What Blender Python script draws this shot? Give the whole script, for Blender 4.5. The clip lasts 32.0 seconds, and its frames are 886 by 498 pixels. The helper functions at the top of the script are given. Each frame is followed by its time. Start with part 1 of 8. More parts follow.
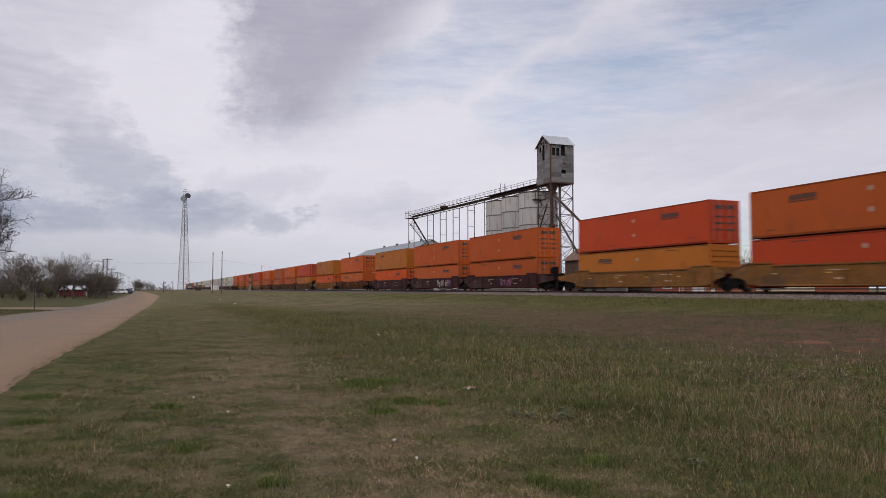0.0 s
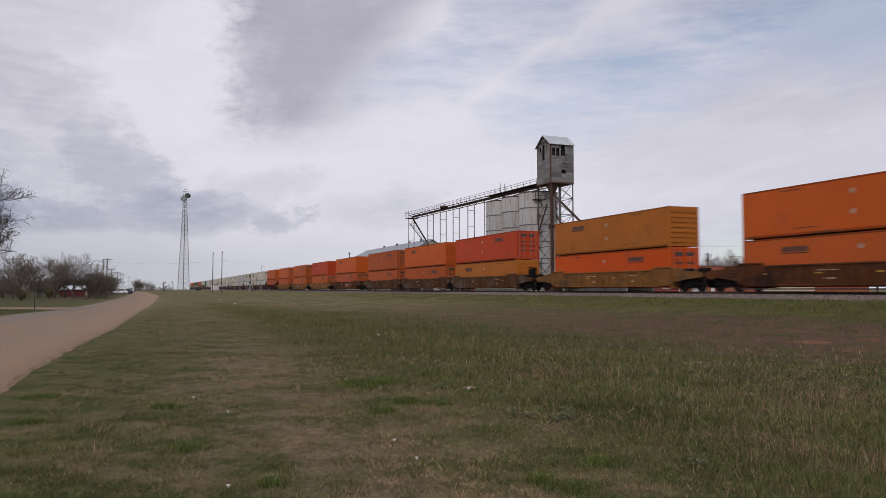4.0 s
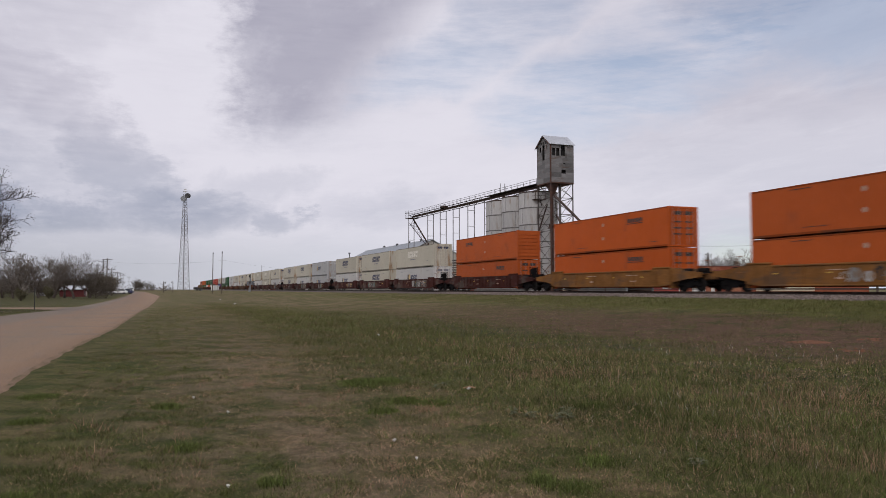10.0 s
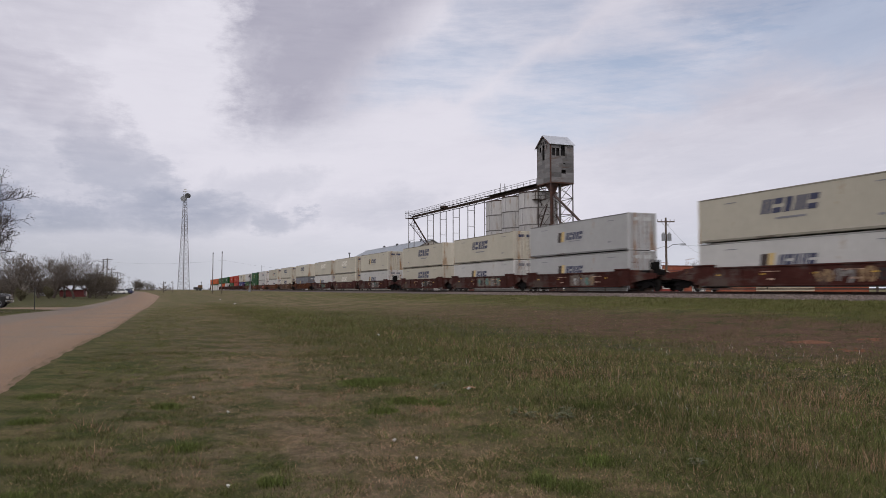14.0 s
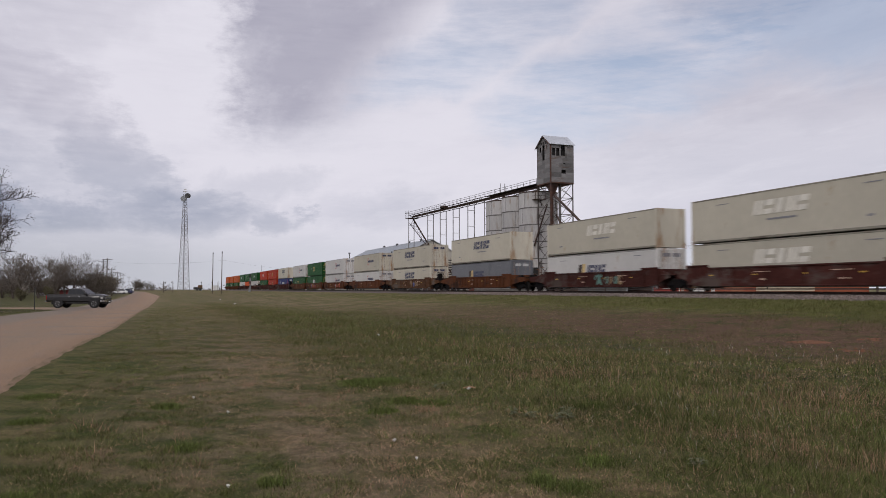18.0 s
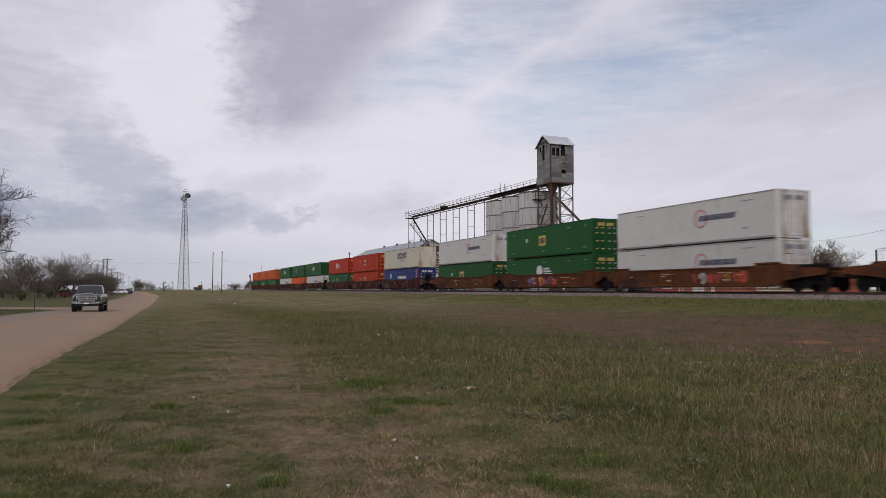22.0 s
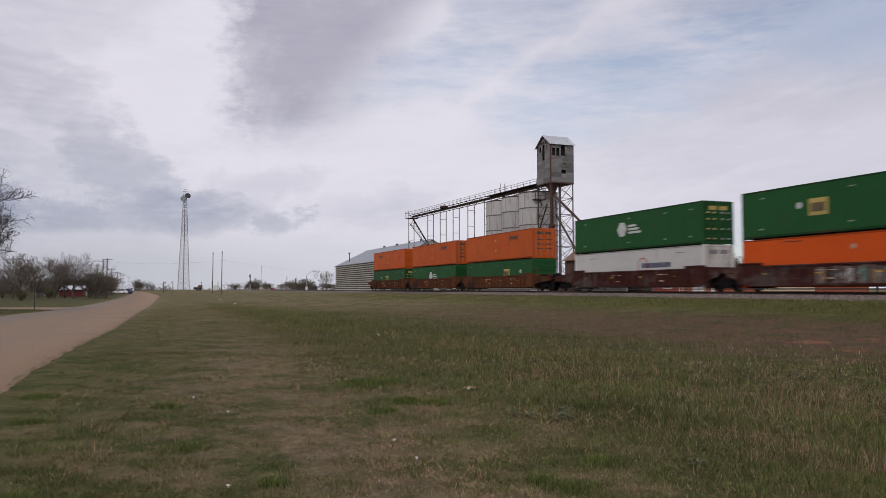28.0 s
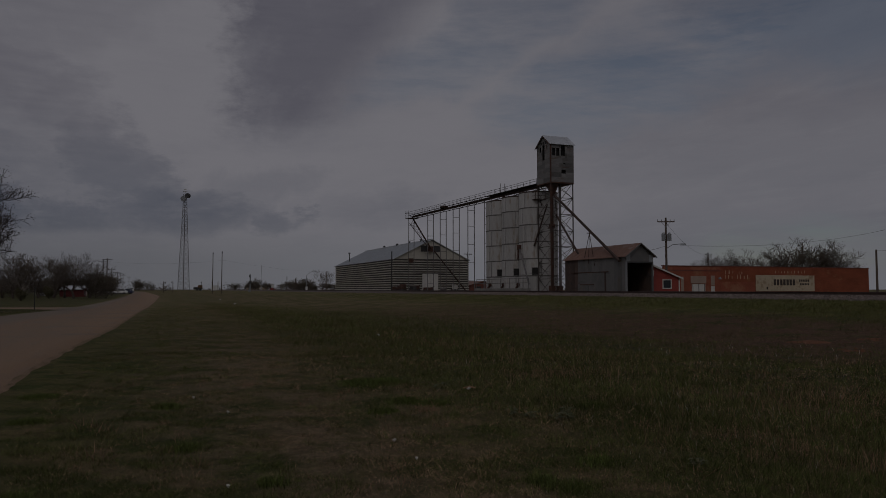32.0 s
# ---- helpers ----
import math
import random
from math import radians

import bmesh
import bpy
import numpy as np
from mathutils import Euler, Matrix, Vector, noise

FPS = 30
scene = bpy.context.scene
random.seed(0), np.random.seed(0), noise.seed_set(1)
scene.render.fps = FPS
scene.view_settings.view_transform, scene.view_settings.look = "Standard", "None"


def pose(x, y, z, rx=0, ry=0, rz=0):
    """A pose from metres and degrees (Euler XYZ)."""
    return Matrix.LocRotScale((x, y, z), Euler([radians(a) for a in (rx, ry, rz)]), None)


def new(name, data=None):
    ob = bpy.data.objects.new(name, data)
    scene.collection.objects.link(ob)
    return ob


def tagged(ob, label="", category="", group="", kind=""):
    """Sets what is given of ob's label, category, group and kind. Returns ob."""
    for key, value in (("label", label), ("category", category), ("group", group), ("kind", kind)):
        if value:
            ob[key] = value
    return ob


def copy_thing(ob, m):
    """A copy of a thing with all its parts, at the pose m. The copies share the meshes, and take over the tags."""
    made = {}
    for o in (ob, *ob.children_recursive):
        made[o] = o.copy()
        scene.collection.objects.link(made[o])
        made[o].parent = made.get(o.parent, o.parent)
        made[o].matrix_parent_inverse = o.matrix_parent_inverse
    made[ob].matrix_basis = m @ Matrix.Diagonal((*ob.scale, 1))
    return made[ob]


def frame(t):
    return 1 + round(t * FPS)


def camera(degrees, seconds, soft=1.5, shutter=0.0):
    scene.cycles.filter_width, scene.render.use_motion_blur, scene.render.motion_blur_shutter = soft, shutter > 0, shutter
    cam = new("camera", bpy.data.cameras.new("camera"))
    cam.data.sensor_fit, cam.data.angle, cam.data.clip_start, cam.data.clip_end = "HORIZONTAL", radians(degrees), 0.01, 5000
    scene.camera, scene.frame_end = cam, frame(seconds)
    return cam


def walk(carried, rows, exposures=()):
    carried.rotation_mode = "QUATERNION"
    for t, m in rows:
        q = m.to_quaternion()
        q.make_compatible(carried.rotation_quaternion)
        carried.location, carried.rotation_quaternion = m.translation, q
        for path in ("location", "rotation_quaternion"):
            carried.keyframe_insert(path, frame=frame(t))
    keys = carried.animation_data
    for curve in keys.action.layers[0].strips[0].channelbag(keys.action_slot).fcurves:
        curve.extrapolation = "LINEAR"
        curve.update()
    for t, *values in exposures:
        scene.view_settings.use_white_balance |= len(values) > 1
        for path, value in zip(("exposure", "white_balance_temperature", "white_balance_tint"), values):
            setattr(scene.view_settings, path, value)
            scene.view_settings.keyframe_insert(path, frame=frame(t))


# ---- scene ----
# camera: stands still on the road side, 1.5 m over the grass; +Y runs along the railway, +X across it
TURN, TILT = 21.27, 3.1
cam = camera(61.4, 32.0, soft=0.65, shutter=0.45)
EYE = pose(0, 0, 1.5, 90 + TILT, 0, -TURN)
walk(cam, [(0.0, EYE), (32.0, EYE)],
     exposures=[(0.0, 0.0), (30.3, 0.0), (30.5, -0.14), (30.7, -0.36), (31.0, -0.70), (31.3, -1.06), (31.6, -1.62), (31.8, -1.96), (32.0, -2.36)])

# ---- sky and sun ----
world = bpy.data.worlds.new("sky")
scene.world = world
world.use_nodes = True
wn, wl = world.node_tree.nodes, world.node_tree.links
wn.clear()


def wmath(op, a, b=None, c=None):
    n = wn.new("ShaderNodeMath")
    n.operation = op
    for k, v in enumerate((a, b, c)):
        if v is None:
            continue
        if isinstance(v, (int, float)):
            n.inputs[k].default_value = v
        else:
            wl.new(v, n.inputs[k])
    return n.outputs[0]


def wnoise(vector, scale, detail, rough, stretch=(1, 1, 1), turn=0.0, shift=(0, 0, 0)):
    m = wn.new("ShaderNodeMapping")
    m.inputs["Scale"].default_value = stretch
    m.inputs["Rotation"].default_value = (0, 0, turn)
    m.inputs["Location"].default_value = shift
    wl.new(vector, m.inputs["Vector"])
    n = wn.new("ShaderNodeTexNoise")
    n.inputs["Scale"].default_value, n.inputs["Detail"].default_value, n.inputs["Roughness"].default_value = scale, detail, rough
    wl.new(m.outputs[0], n.inputs["Vector"])
    return n.outputs["Fac"]


def wmix(fac, a, b):
    n = wn.new("ShaderNodeMix")
    n.data_type = "RGBA"
    for k, v in ((0, fac), (6, a), (7, b)):
        if isinstance(v, (int, float)):
            n.inputs[k].default_value = v
        elif isinstance(v, tuple):
            n.inputs[k].default_value = (*v, 1)
        else:
            wl.new(v, n.inputs[k])
    return n.outputs[2]


def wsmooth(v, lo, hi):
    n = wn.new("ShaderNodeMapRange")
    n.interpolation_type = "SMOOTHSTEP"
    n.inputs["From Min"].default_value, n.inputs["From Max"].default_value = lo, hi
    wl.new(v, n.inputs["Value"])
    return n.outputs["Result"]


coord = wn.new("ShaderNodeTexCoord")
split = wn.new("ShaderNodeSeparateXYZ")
wl.new(coord.outputs["Generated"], split.inputs[0])
dx, dy, dz = split.outputs
azim = wmath("ARCTAN2", dx, dy)                       # 0 along the railway, positive to the right
elev = wmath("ARCSINE", dz)
high = wmath("MAXIMUM", wmath("ADD", dz, 0.09), 0.05)
plane = wn.new("ShaderNodeCombineXYZ")                # the cloud layer, seen in perspective
wl.new(wmath("DIVIDE", dx, high), plane.inputs[0])
wl.new(wmath("DIVIDE", dy, high), plane.inputs[1])
polar = wn.new("ShaderNodeCombineXYZ")
wl.new(azim, polar.inputs[0])
wl.new(elev, polar.inputs[1])
wisps = wnoise(plane.outputs[0], 0.55, 9, 0.62, (1.0, 0.45, 1), 0.5)
flakes = wnoise(plane.outputs[0], 2.6, 8, 0.66, (1.0, 0.5, 1), 0.9, (3, 1, 0))
ragged = wnoise(polar.outputs[0], 7.0, 8, 0.6)
feather = wnoise(polar.outputs[0], 26.0, 8, 0.7, (1.0, 2.6, 1), 0.25)
ripples = wnoise(polar.outputs[0], 34.0, 4, 0.5, (0.55, 3.2, 1), -0.12, (2, 5, 0))
streaks = wnoise(polar.outputs[0], 5.0, 10, 0.68, (0.8, 5.0, 1), -0.30, (6, 3, 0))
ragged2 = wnoise(polar.outputs[0], 7.0, 8, 0.6, shift=(4.3, 2.2, 0))
azw = wmath("ADD", wmath("ADD", azim, wmath("MULTIPLY", wmath("SUBTRACT", ragged, 0.5), 0.20)), wmath("MULTIPLY", wmath("SUBTRACT", feather, 0.5), 0.085))
elw = wmath("ADD", wmath("ADD", elev, wmath("MULTIPLY", wmath("SUBTRACT", ragged2, 0.5), 0.10)), wmath("MULTIPLY", wmath("SUBTRACT", feather, 0.5), 0.03))


def bank(a, e, half_a, half_e, lean, depth):
    """A grey bank of cloud about the azimuth a and elevation e (degrees), leaning by some degrees."""
    c, s = math.cos(radians(lean)), math.sin(radians(lean))
    u, v = wmath("SUBTRACT", azw, radians(a)), wmath("SUBTRACT", elw, radians(e))
    p = wmath("DIVIDE", wmath("ADD", wmath("MULTIPLY", u, c), wmath("MULTIPLY", v, s)), radians(half_a))
    q = wmath("DIVIDE", wmath("SUBTRACT", wmath("MULTIPLY", v, c), wmath("MULTIPLY", u, s)), radians(half_e))
    r = wmath("ADD", wmath("POWER", wmath("ABSOLUTE", p), 2.0), wmath("POWER", wmath("ABSOLUTE", q), 2.0))
    return wmath("MULTIPLY", wsmooth(r, 2.0, 0.05), depth)


# the large bank: ragged towards the left, a long soft slanting edge to the right, a blunt tip below
edge_in = wsmooth(azw, radians(3.0), radians(6.8))
slant = wmath("SUBTRACT", wmath("ADD", azim, wmath("MULTIPLY", wmath("SUBTRACT", ragged2, 0.5), 0.09)), wmath("MULTIPLY_ADD", elev, 0.80, radians(2.9)))
edge_out = wsmooth(slant, radians(3.4), radians(-4.2))
tip = wsmooth(elw, radians(9.6), radians(13.6))
banks = wmath("MULTIPLY", wmath("MULTIPLY", edge_in, edge_out), wmath("MULTIPLY", tip, 1.0))
flat_foot = wsmooth(elev, radians(2.9), radians(4.5))       # the low banks end in a level foot over a pale strip of horizon
low_banks = bank(-2.0, 8.0, 6.2, 2.7, -40, 0.70)
for b in ((1.6, 5.7, 6.6, 1.7, 4, 0.86), (-8.2, 5.0, 6.4, 1.9, 0, 0.98), (8.7, 5.0, 2.4, 0.8, 4, 0.66), (7.0, 7.6, 4.5, 1.3, 10, 0.34), (16.0, 6.0, 6.0, 1.2, 6, 0.22)):
    low_banks = wmath("MAXIMUM", low_banks, bank(*b))
banks = wmath("MAXIMUM", banks, wmath("MULTIPLY", low_banks, flat_foot))
for b in ((-11.0, 6.0, 12.0, 6.0, 0, 0.40), (-9.0, 13.2, 4.6, 3.6, -20, 0.44), (-9.5, 18.5, 7.5, 4.0, 20, 0.30), (-3.0, 22.0, 6.0, 4.0, 40, 0.24),
          (46.0, 22.0, 13.0, 4.0, -8, 0.66), (40.0, 20.0, 17.0, 6.0, -8, 0.30), (36.0, 22.5, 9.0, 2.4, 0, 0.40), (48.5, 14.5, 10.0, 4.0, 6, 0.50), (46.0, 10.5, 13.0, 5.0, 0, 0.34), (46.0, 4.0, 14.0, 3.0, 0, 0.34)):
    banks = wmath("MAXIMUM", banks, bank(*b))
body = wmath("ADD", 0.62, wmath("ADD", wmath("MULTIPLY", wisps, 0.26), wmath("MULTIPLY", wmath("SUBTRACT", ripples, 0.30), wmath("MULTIPLY_ADD", wsmooth(wmath("SUBTRACT", elev, azim), radians(10), radians(20)), 0.85, 0.08))))
shade = wmath("ADD", wmath("MULTIPLY", banks, body), wmath("ADD", wmath("MULTIPLY", wsmooth(wisps, 0.46, 0.72), 0.18), wmath("MULTIPLY", wsmooth(streaks, 0.44, 0.74), 0.10)))
deep = wmix(wsmooth(elev, radians(7), radians(14)), (0.29, 0.325, 0.43), (0.335, 0.328, 0.42))
cloud = wmix(wmath("MINIMUM", shade, 1.0), (0.75, 0.73, 0.81), deep)
cloud = wmix(wmath("MULTIPLY", wsmooth(flakes, 0.48, 0.7), 0.26), cloud, (0.79, 0.775, 0.85))
cloud = wmix(wmath("MULTIPLY", wsmooth(elev, radians(6), radians(1)), 0.7), cloud, wmix(wsmooth(azim, radians(22), radians(-6)), (0.60, 0.62, 0.69), (0.43, 0.45, 0.50)))
# gaps to blue sky, in streaks towards the upper right
gap_noise = wnoise(plane.outputs[0], 0.8, 8, 0.6, (0.35, 1.5, 1), -0.45, (1.7, 0.4, 0))
gap_zone = wmath("MAXIMUM", bank(37.0, 16.2, 12.0, 3.6, 14, 0.72), wmath("MAXIMUM", bank(24.0, 19.0, 9.0, 2.6, 24, 0.62), bank(-16.0, 10.5, 4.0, 5.0, 0, 0.30)))
gap_zone = wmath("MAXIMUM", gap_zone, wmath("MAXIMUM", bank(49.0, 20.0, 11.0, 3.6, 12, 1.0), bank(46.0, 2.5, 5.0, 2.6, 0, 0.55)))
gaps = wmath("MULTIPLY", wmath("ADD", wmath("MULTIPLY", wsmooth(gap_noise, 0.32, 0.64), 0.62), wmath("MULTIPLY", wsmooth(streaks, 0.36, 0.66), 0.42)), gap_zone)
gaps = wmath("MAXIMUM", gaps, bank(51.0, 20.0, 8.0, 5.0, 10, 0.50))
sky = wn.new("ShaderNodeTexSky")
sky.sky_type = "NISHITA"
sky.sun_disc = False
SUN_UP, SUN_AZ = 42.0, 224.0                          # degrees; azimuth from +Y towards +X
sky.sun_elevation, sky.sun_rotation = radians(SUN_UP), radians(SUN_AZ)
blue_bg, cloud_bg, mix_bg, out_bg = wn.new("ShaderNodeBackground"), wn.new("ShaderNodeBackground"), wn.new("ShaderNodeMixShader"), wn.new("ShaderNodeOutputWorld")
wl.new(sky.outputs[0], blue_bg.inputs["Color"])
blue_bg.inputs["Strength"].default_value = 0.11
wl.new(cloud, cloud_bg.inputs["Color"])
cloud_bg.inputs["Strength"].default_value = 1.0
wl.new(gaps, mix_bg.inputs[0])
wl.new(cloud_bg.outputs[0], mix_bg.inputs[1])
wl.new(blue_bg.outputs[0], mix_bg.inputs[2])
wl.new(mix_bg.outputs[0], out_bg.inputs[0])

sun_data = bpy.data.lights.new("sun", "SUN")
sun_data.energy, sun_data.angle, sun_data.color = 0.95, radians(11), (1.0, 0.95, 0.88)
sun = new("sun", sun_data)
sun.rotation_euler = (radians(90 - SUN_UP), 0, radians(180 - SUN_AZ))


# ---- materials ----
def mat(name, base, rough=0.75, metal=0.0, var=0.18, scale=1.5, second=None, amount=0.5, sscale=2.0, stretch=(1, 1, 1), bump=0.15, bscale=40.0, rand=0.0, island=0.0, coords="Object", shine=0.5):
    """A painted, rusted or natural surface: tone varies at two scales, a second colour comes through in patches, fine relief."""
    m = bpy.data.materials.new(name)
    m.use_nodes = True
    nt, ln = m.node_tree.nodes, m.node_tree.links
    shader = nt["Principled BSDF"]
    tc = nt.new("ShaderNodeTexCoord")
    mp = nt.new("ShaderNodeMapping")
    mp.inputs["Scale"].default_value = stretch
    if coords == "World":
        geo = nt.new("ShaderNodeNewGeometry")
        ln.new(geo.outputs["Position"], mp.inputs["Vector"])
    else:
        ln.new(tc.outputs[coords], mp.inputs["Vector"])

    def noise_at(s, d=6.0, r=0.6):
        n = nt.new("ShaderNodeTexNoise")
        n.inputs["Scale"].default_value, n.inputs["Detail"].default_value, n.inputs["Roughness"].default_value = s, d, r
        ln.new(mp.outputs[0], n.inputs["Vector"])
        return n.outputs["Fac"]

    def ramp(v, lo, hi, a, b):
        n = nt.new("ShaderNodeMapRange")
        for k, q in (("From Min", lo), ("From Max", hi), ("To Min", a), ("To Max", b)):
            n.inputs[k].default_value = q
        ln.new(v, n.inputs["Value"])
        return n.outputs["Result"]

    def scaled(colour, factor):
        n = nt.new("ShaderNodeVectorMath")
        n.operation = "SCALE"
        if isinstance(colour, tuple):
            n.inputs[0].default_value = colour
        else:
            ln.new(colour, n.inputs[0])
        ln.new(factor, n.inputs["Scale"])
        return n.outputs[0]

    colour = scaled(tuple(base), ramp(noise_at(scale), 0.25, 0.75, 1 - var, 1 + var))
    colour = scaled(colour, ramp(noise_at(scale * 11, 3.0), 0.25, 0.75, 1 - var * 0.55, 1 + var * 0.55))
    if second:
        n = nt.new("ShaderNodeMix")
        n.data_type = "RGBA"
        lo = 0.70 - 0.4 * amount
        ln.new(ramp(noise_at(sscale, 9.0, 0.7), lo, lo + 0.12, 0.0, 1.0), n.inputs[0])
        ln.new(colour, n.inputs[6])
        n.inputs[7].default_value = (*second, 1)
        colour = n.outputs[2]
    if rand:
        info = nt.new("ShaderNodeObjectInfo")
        colour = scaled(colour, ramp(info.outputs["Random"], 0, 1, 1 - rand, 1 + rand))
    if island:
        geo2 = nt.new("ShaderNodeNewGeometry")
        colour = scaled(colour, ramp(geo2.outputs["Random Per Island"], 0, 1, 1 - island, 1 + island))
    ln.new(colour, shader.inputs["Base Color"])
    shader.inputs["Roughness"].default_value, shader.inputs["Metallic"].default_value = rough, metal
    ln.new(ramp(noise_at(scale * 5), 0.2, 0.8, max(rough - 0.12, 0.05), min(rough + 0.12, 1.0)), shader.inputs["Roughness"])
    shader.inputs["Specular IOR Level"].default_value = shine
    if bump:
        b = nt.new("ShaderNodeBump")
        b.inputs["Strength"].default_value, b.inputs["Distance"].default_value = bump, 0.02
        ln.new(noise_at(bscale, 4.0), b.inputs["Height"])
        ln.new(b.outputs[0], shader.inputs["Normal"])
    return m


def glass_mat(name, tint=(0.02, 0.022, 0.025), rough=0.06):
    m = bpy.data.materials.new(name)
    m.use_nodes = True
    s = m.node_tree.nodes["Principled BSDF"]
    s.inputs["Base Color"].default_value = (*tint, 1)
    s.inputs["Roughness"].default_value = rough
    s.inputs["IOR"].default_value = 1.45
    s.inputs["Specular IOR Level"].default_value = 0.4
    return m


RUST = (0.13, 0.05, 0.025)
M_VERGE = mat("verge_grit", (0.225, 0.155, 0.105), 0.95, var=0.25, scale=1.2, second=(0.12, 0.095, 0.05), amount=0.5, sscale=2.5, bump=0.6, bscale=25, shine=0.12)
M_BALLAST = mat("grey_ballast_stone", (0.130, 0.108, 0.100), 0.95, var=0.3, scale=2.2, second=(0.12, 0.09, 0.08), amount=0.5, sscale=5.0, bump=1.0, bscale=14, shine=0.12)
M_STONE = mat("ballast_pebble", (0.195, 0.158, 0.143), 0.95, var=0.2, scale=3, island=0.5, bump=0, shine=0.12)
M_TIE = mat("creosoted_tie_wood", (0.06, 0.045, 0.038), 0.9, var=0.3, scale=3, stretch=(0.5, 3, 3), rand=0.3, shine=0.12)
M_RAIL = mat("rail_steel", (0.075, 0.05, 0.042), 0.55, 0.6, var=0.2, scale=1)
M_BALLAST_DARK = mat("shaded_steel_plate", (0.05, 0.04, 0.036), 0.8, var=0.3)
M_CONCRETE = mat("silo_concrete", (0.43, 0.42, 0.415), 0.85, var=0.17, scale=0.5, second=(0.31, 0.265, 0.225), amount=0.36, sscale=0.55, stretch=(1.6, 1.6, 0.35), rand=0.13, bump=0.2, bscale=12, shine=0.12)
M_SEAM = mat("silo_joint", (0.15, 0.14, 0.135), 0.9, var=0.3, scale=2)
M_TIN = mat("weathered_tin", (0.165, 0.160, 0.158), 0.65, 0.2, var=0.25, scale=0.8, second=(0.120, 0.084, 0.066), amount=0.42, sscale=0.9, stretch=(0.5, 0.5, 2.2), rand=0.36)
M_TIN_LIGHT = mat("galvanised_roof", (0.47, 0.49, 0.52), 0.5, 0.3, var=0.1, scale=0.6)
M_BARN = mat("galvanised_barn_siding", (0.50, 0.475, 0.42), 0.6, 0.1, var=0.16, scale=0.4, second=(0.33, 0.30, 0.25), amount=0.35, sscale=0.8)
# shade between the store's wall ribs, painted as a dark backing colour
M_BARN_GAP = mat("rib_shade_backing", (0.085, 0.075, 0.066), 0.9, var=0.3, scale=0.8)
M_FOOTING = mat("dirty_footing_concrete", (0.22, 0.21, 0.20), 0.9, var=0.25, scale=0.8, shine=0.12)
M_BARN_GABLE = mat("gable_sheet", (0.48, 0.455, 0.40), 0.7, 0.1, var=0.1, scale=0.5, second=(0.33, 0.25, 0.19), amount=0.3, sscale=0.5, stretch=(1.5, 1, 0.5))
M_BARN_ROOF = mat("barn_roof_sheet", (0.26, 0.285, 0.31), 0.5, 0.3, var=0.1, scale=0.3)
M_RUSTY = mat("rusty_iron", (0.105, 0.052, 0.038), 0.85, 0.2, var=0.35, scale=2, second=(0.05, 0.038, 0.035), amount=0.5, sscale=3)
M_SPOUT = mat("dark_rusted_pipe", (0.066, 0.044, 0.038), 0.85, 0.2, var=0.35, scale=1.2, second=(0.10, 0.052, 0.036), amount=0.42, sscale=1.4)
M_GREY_STEEL = mat("grey_galvanised_steel", (0.20, 0.19, 0.19), 0.65, 0.4, var=0.2, scale=2, second=(0.12, 0.08, 0.065), amount=0.4, sscale=2)
M_STRUT = mat("dull_brown_strut_steel", (0.095, 0.078, 0.072), 0.75, 0.3, var=0.25, scale=2)
# near-black: paints the unlit inside of openings and wells; also plain black trim
M_DARK = mat("dark_interior", (0.018, 0.016, 0.016), 0.9, var=0.2)
M_BROWN_ROOF = mat("rusted_roof_sheet", (0.19, 0.105, 0.078), 0.7, 0.2, var=0.2, scale=0.6, second=(0.30, 0.27, 0.25), amount=0.35, sscale=0.7)
M_SHED = mat("shed_tin", (0.145, 0.142, 0.141), 0.65, 0.25, var=0.14, scale=0.5, second=(0.19, 0.165, 0.15), amount=0.4, sscale=0.7)
M_SHED_SHEET = mat("shed_sheet_tin", (0.142, 0.139, 0.138), 0.65, 0.25, var=0.16, scale=0.6, second=(0.15, 0.13, 0.115), amount=0.45, sscale=0.9, stretch=(1, 1, 0.5), rand=0.16)
M_RUST_SHEET = mat("rusted_tin", (0.085, 0.055, 0.045), 0.85, 0.1, var=0.3, scale=0.8, second=(0.045, 0.036, 0.034), amount=0.5, sscale=0.8, rand=0.25)
M_RED_PAINT = mat("red_shed_paint", (0.33, 0.058, 0.045), 0.75, var=0.15, scale=1.2)
M_WHITE_TRIM = mat("white_trim_paint", (0.62, 0.60, 0.57), 0.6, var=0.1)
M_BRICK = mat("red_brick", (0.30, 0.095, 0.06), 0.9, var=0.2, scale=0.6, second=(0.36, 0.165, 0.10), amount=0.45, sscale=0.25, bump=0.4, bscale=8, shine=0.12)
M_BRICK_OLD = mat("painted_brick", (0.27, 0.082, 0.045), 0.9, var=0.22, scale=0.4, second=(0.32, 0.16, 0.085), amount=0.34, sscale=0.35, stretch=(1, 1, 2), bump=0.4, bscale=8, shine=0.12)
M_BRICK_DARK = mat("dark_coping", (0.17, 0.06, 0.045), 0.9, var=0.2)
M_TAN_PANEL = mat("tan_boarding", (0.36, 0.27, 0.22), 0.8, var=0.12, scale=1)
M_CREAM = mat("cream_sign_paint", (0.52, 0.43, 0.31), 0.75, var=0.16, scale=0.8, second=(0.33, 0.23, 0.145), amount=0.48, sscale=1)
M_INK = mat("sign_ink", (0.05, 0.035, 0.03), 0.7, var=0.2)
M_FADED = mat("faded_wall_writing", (0.46, 0.30, 0.20), 0.9, var=0.2)
M_POLE = mat("pole_wood", (0.10, 0.075, 0.06), 0.9, var=0.25, scale=2, stretch=(4, 4, 0.4), rand=0.2)
M_METAL_DARK = mat("dark_metal", (0.06, 0.058, 0.058), 0.55, 0.4, var=0.2)
M_METAL_GREY = mat("grey_metal", (0.27, 0.28, 0.29), 0.5, 0.4, var=0.15)
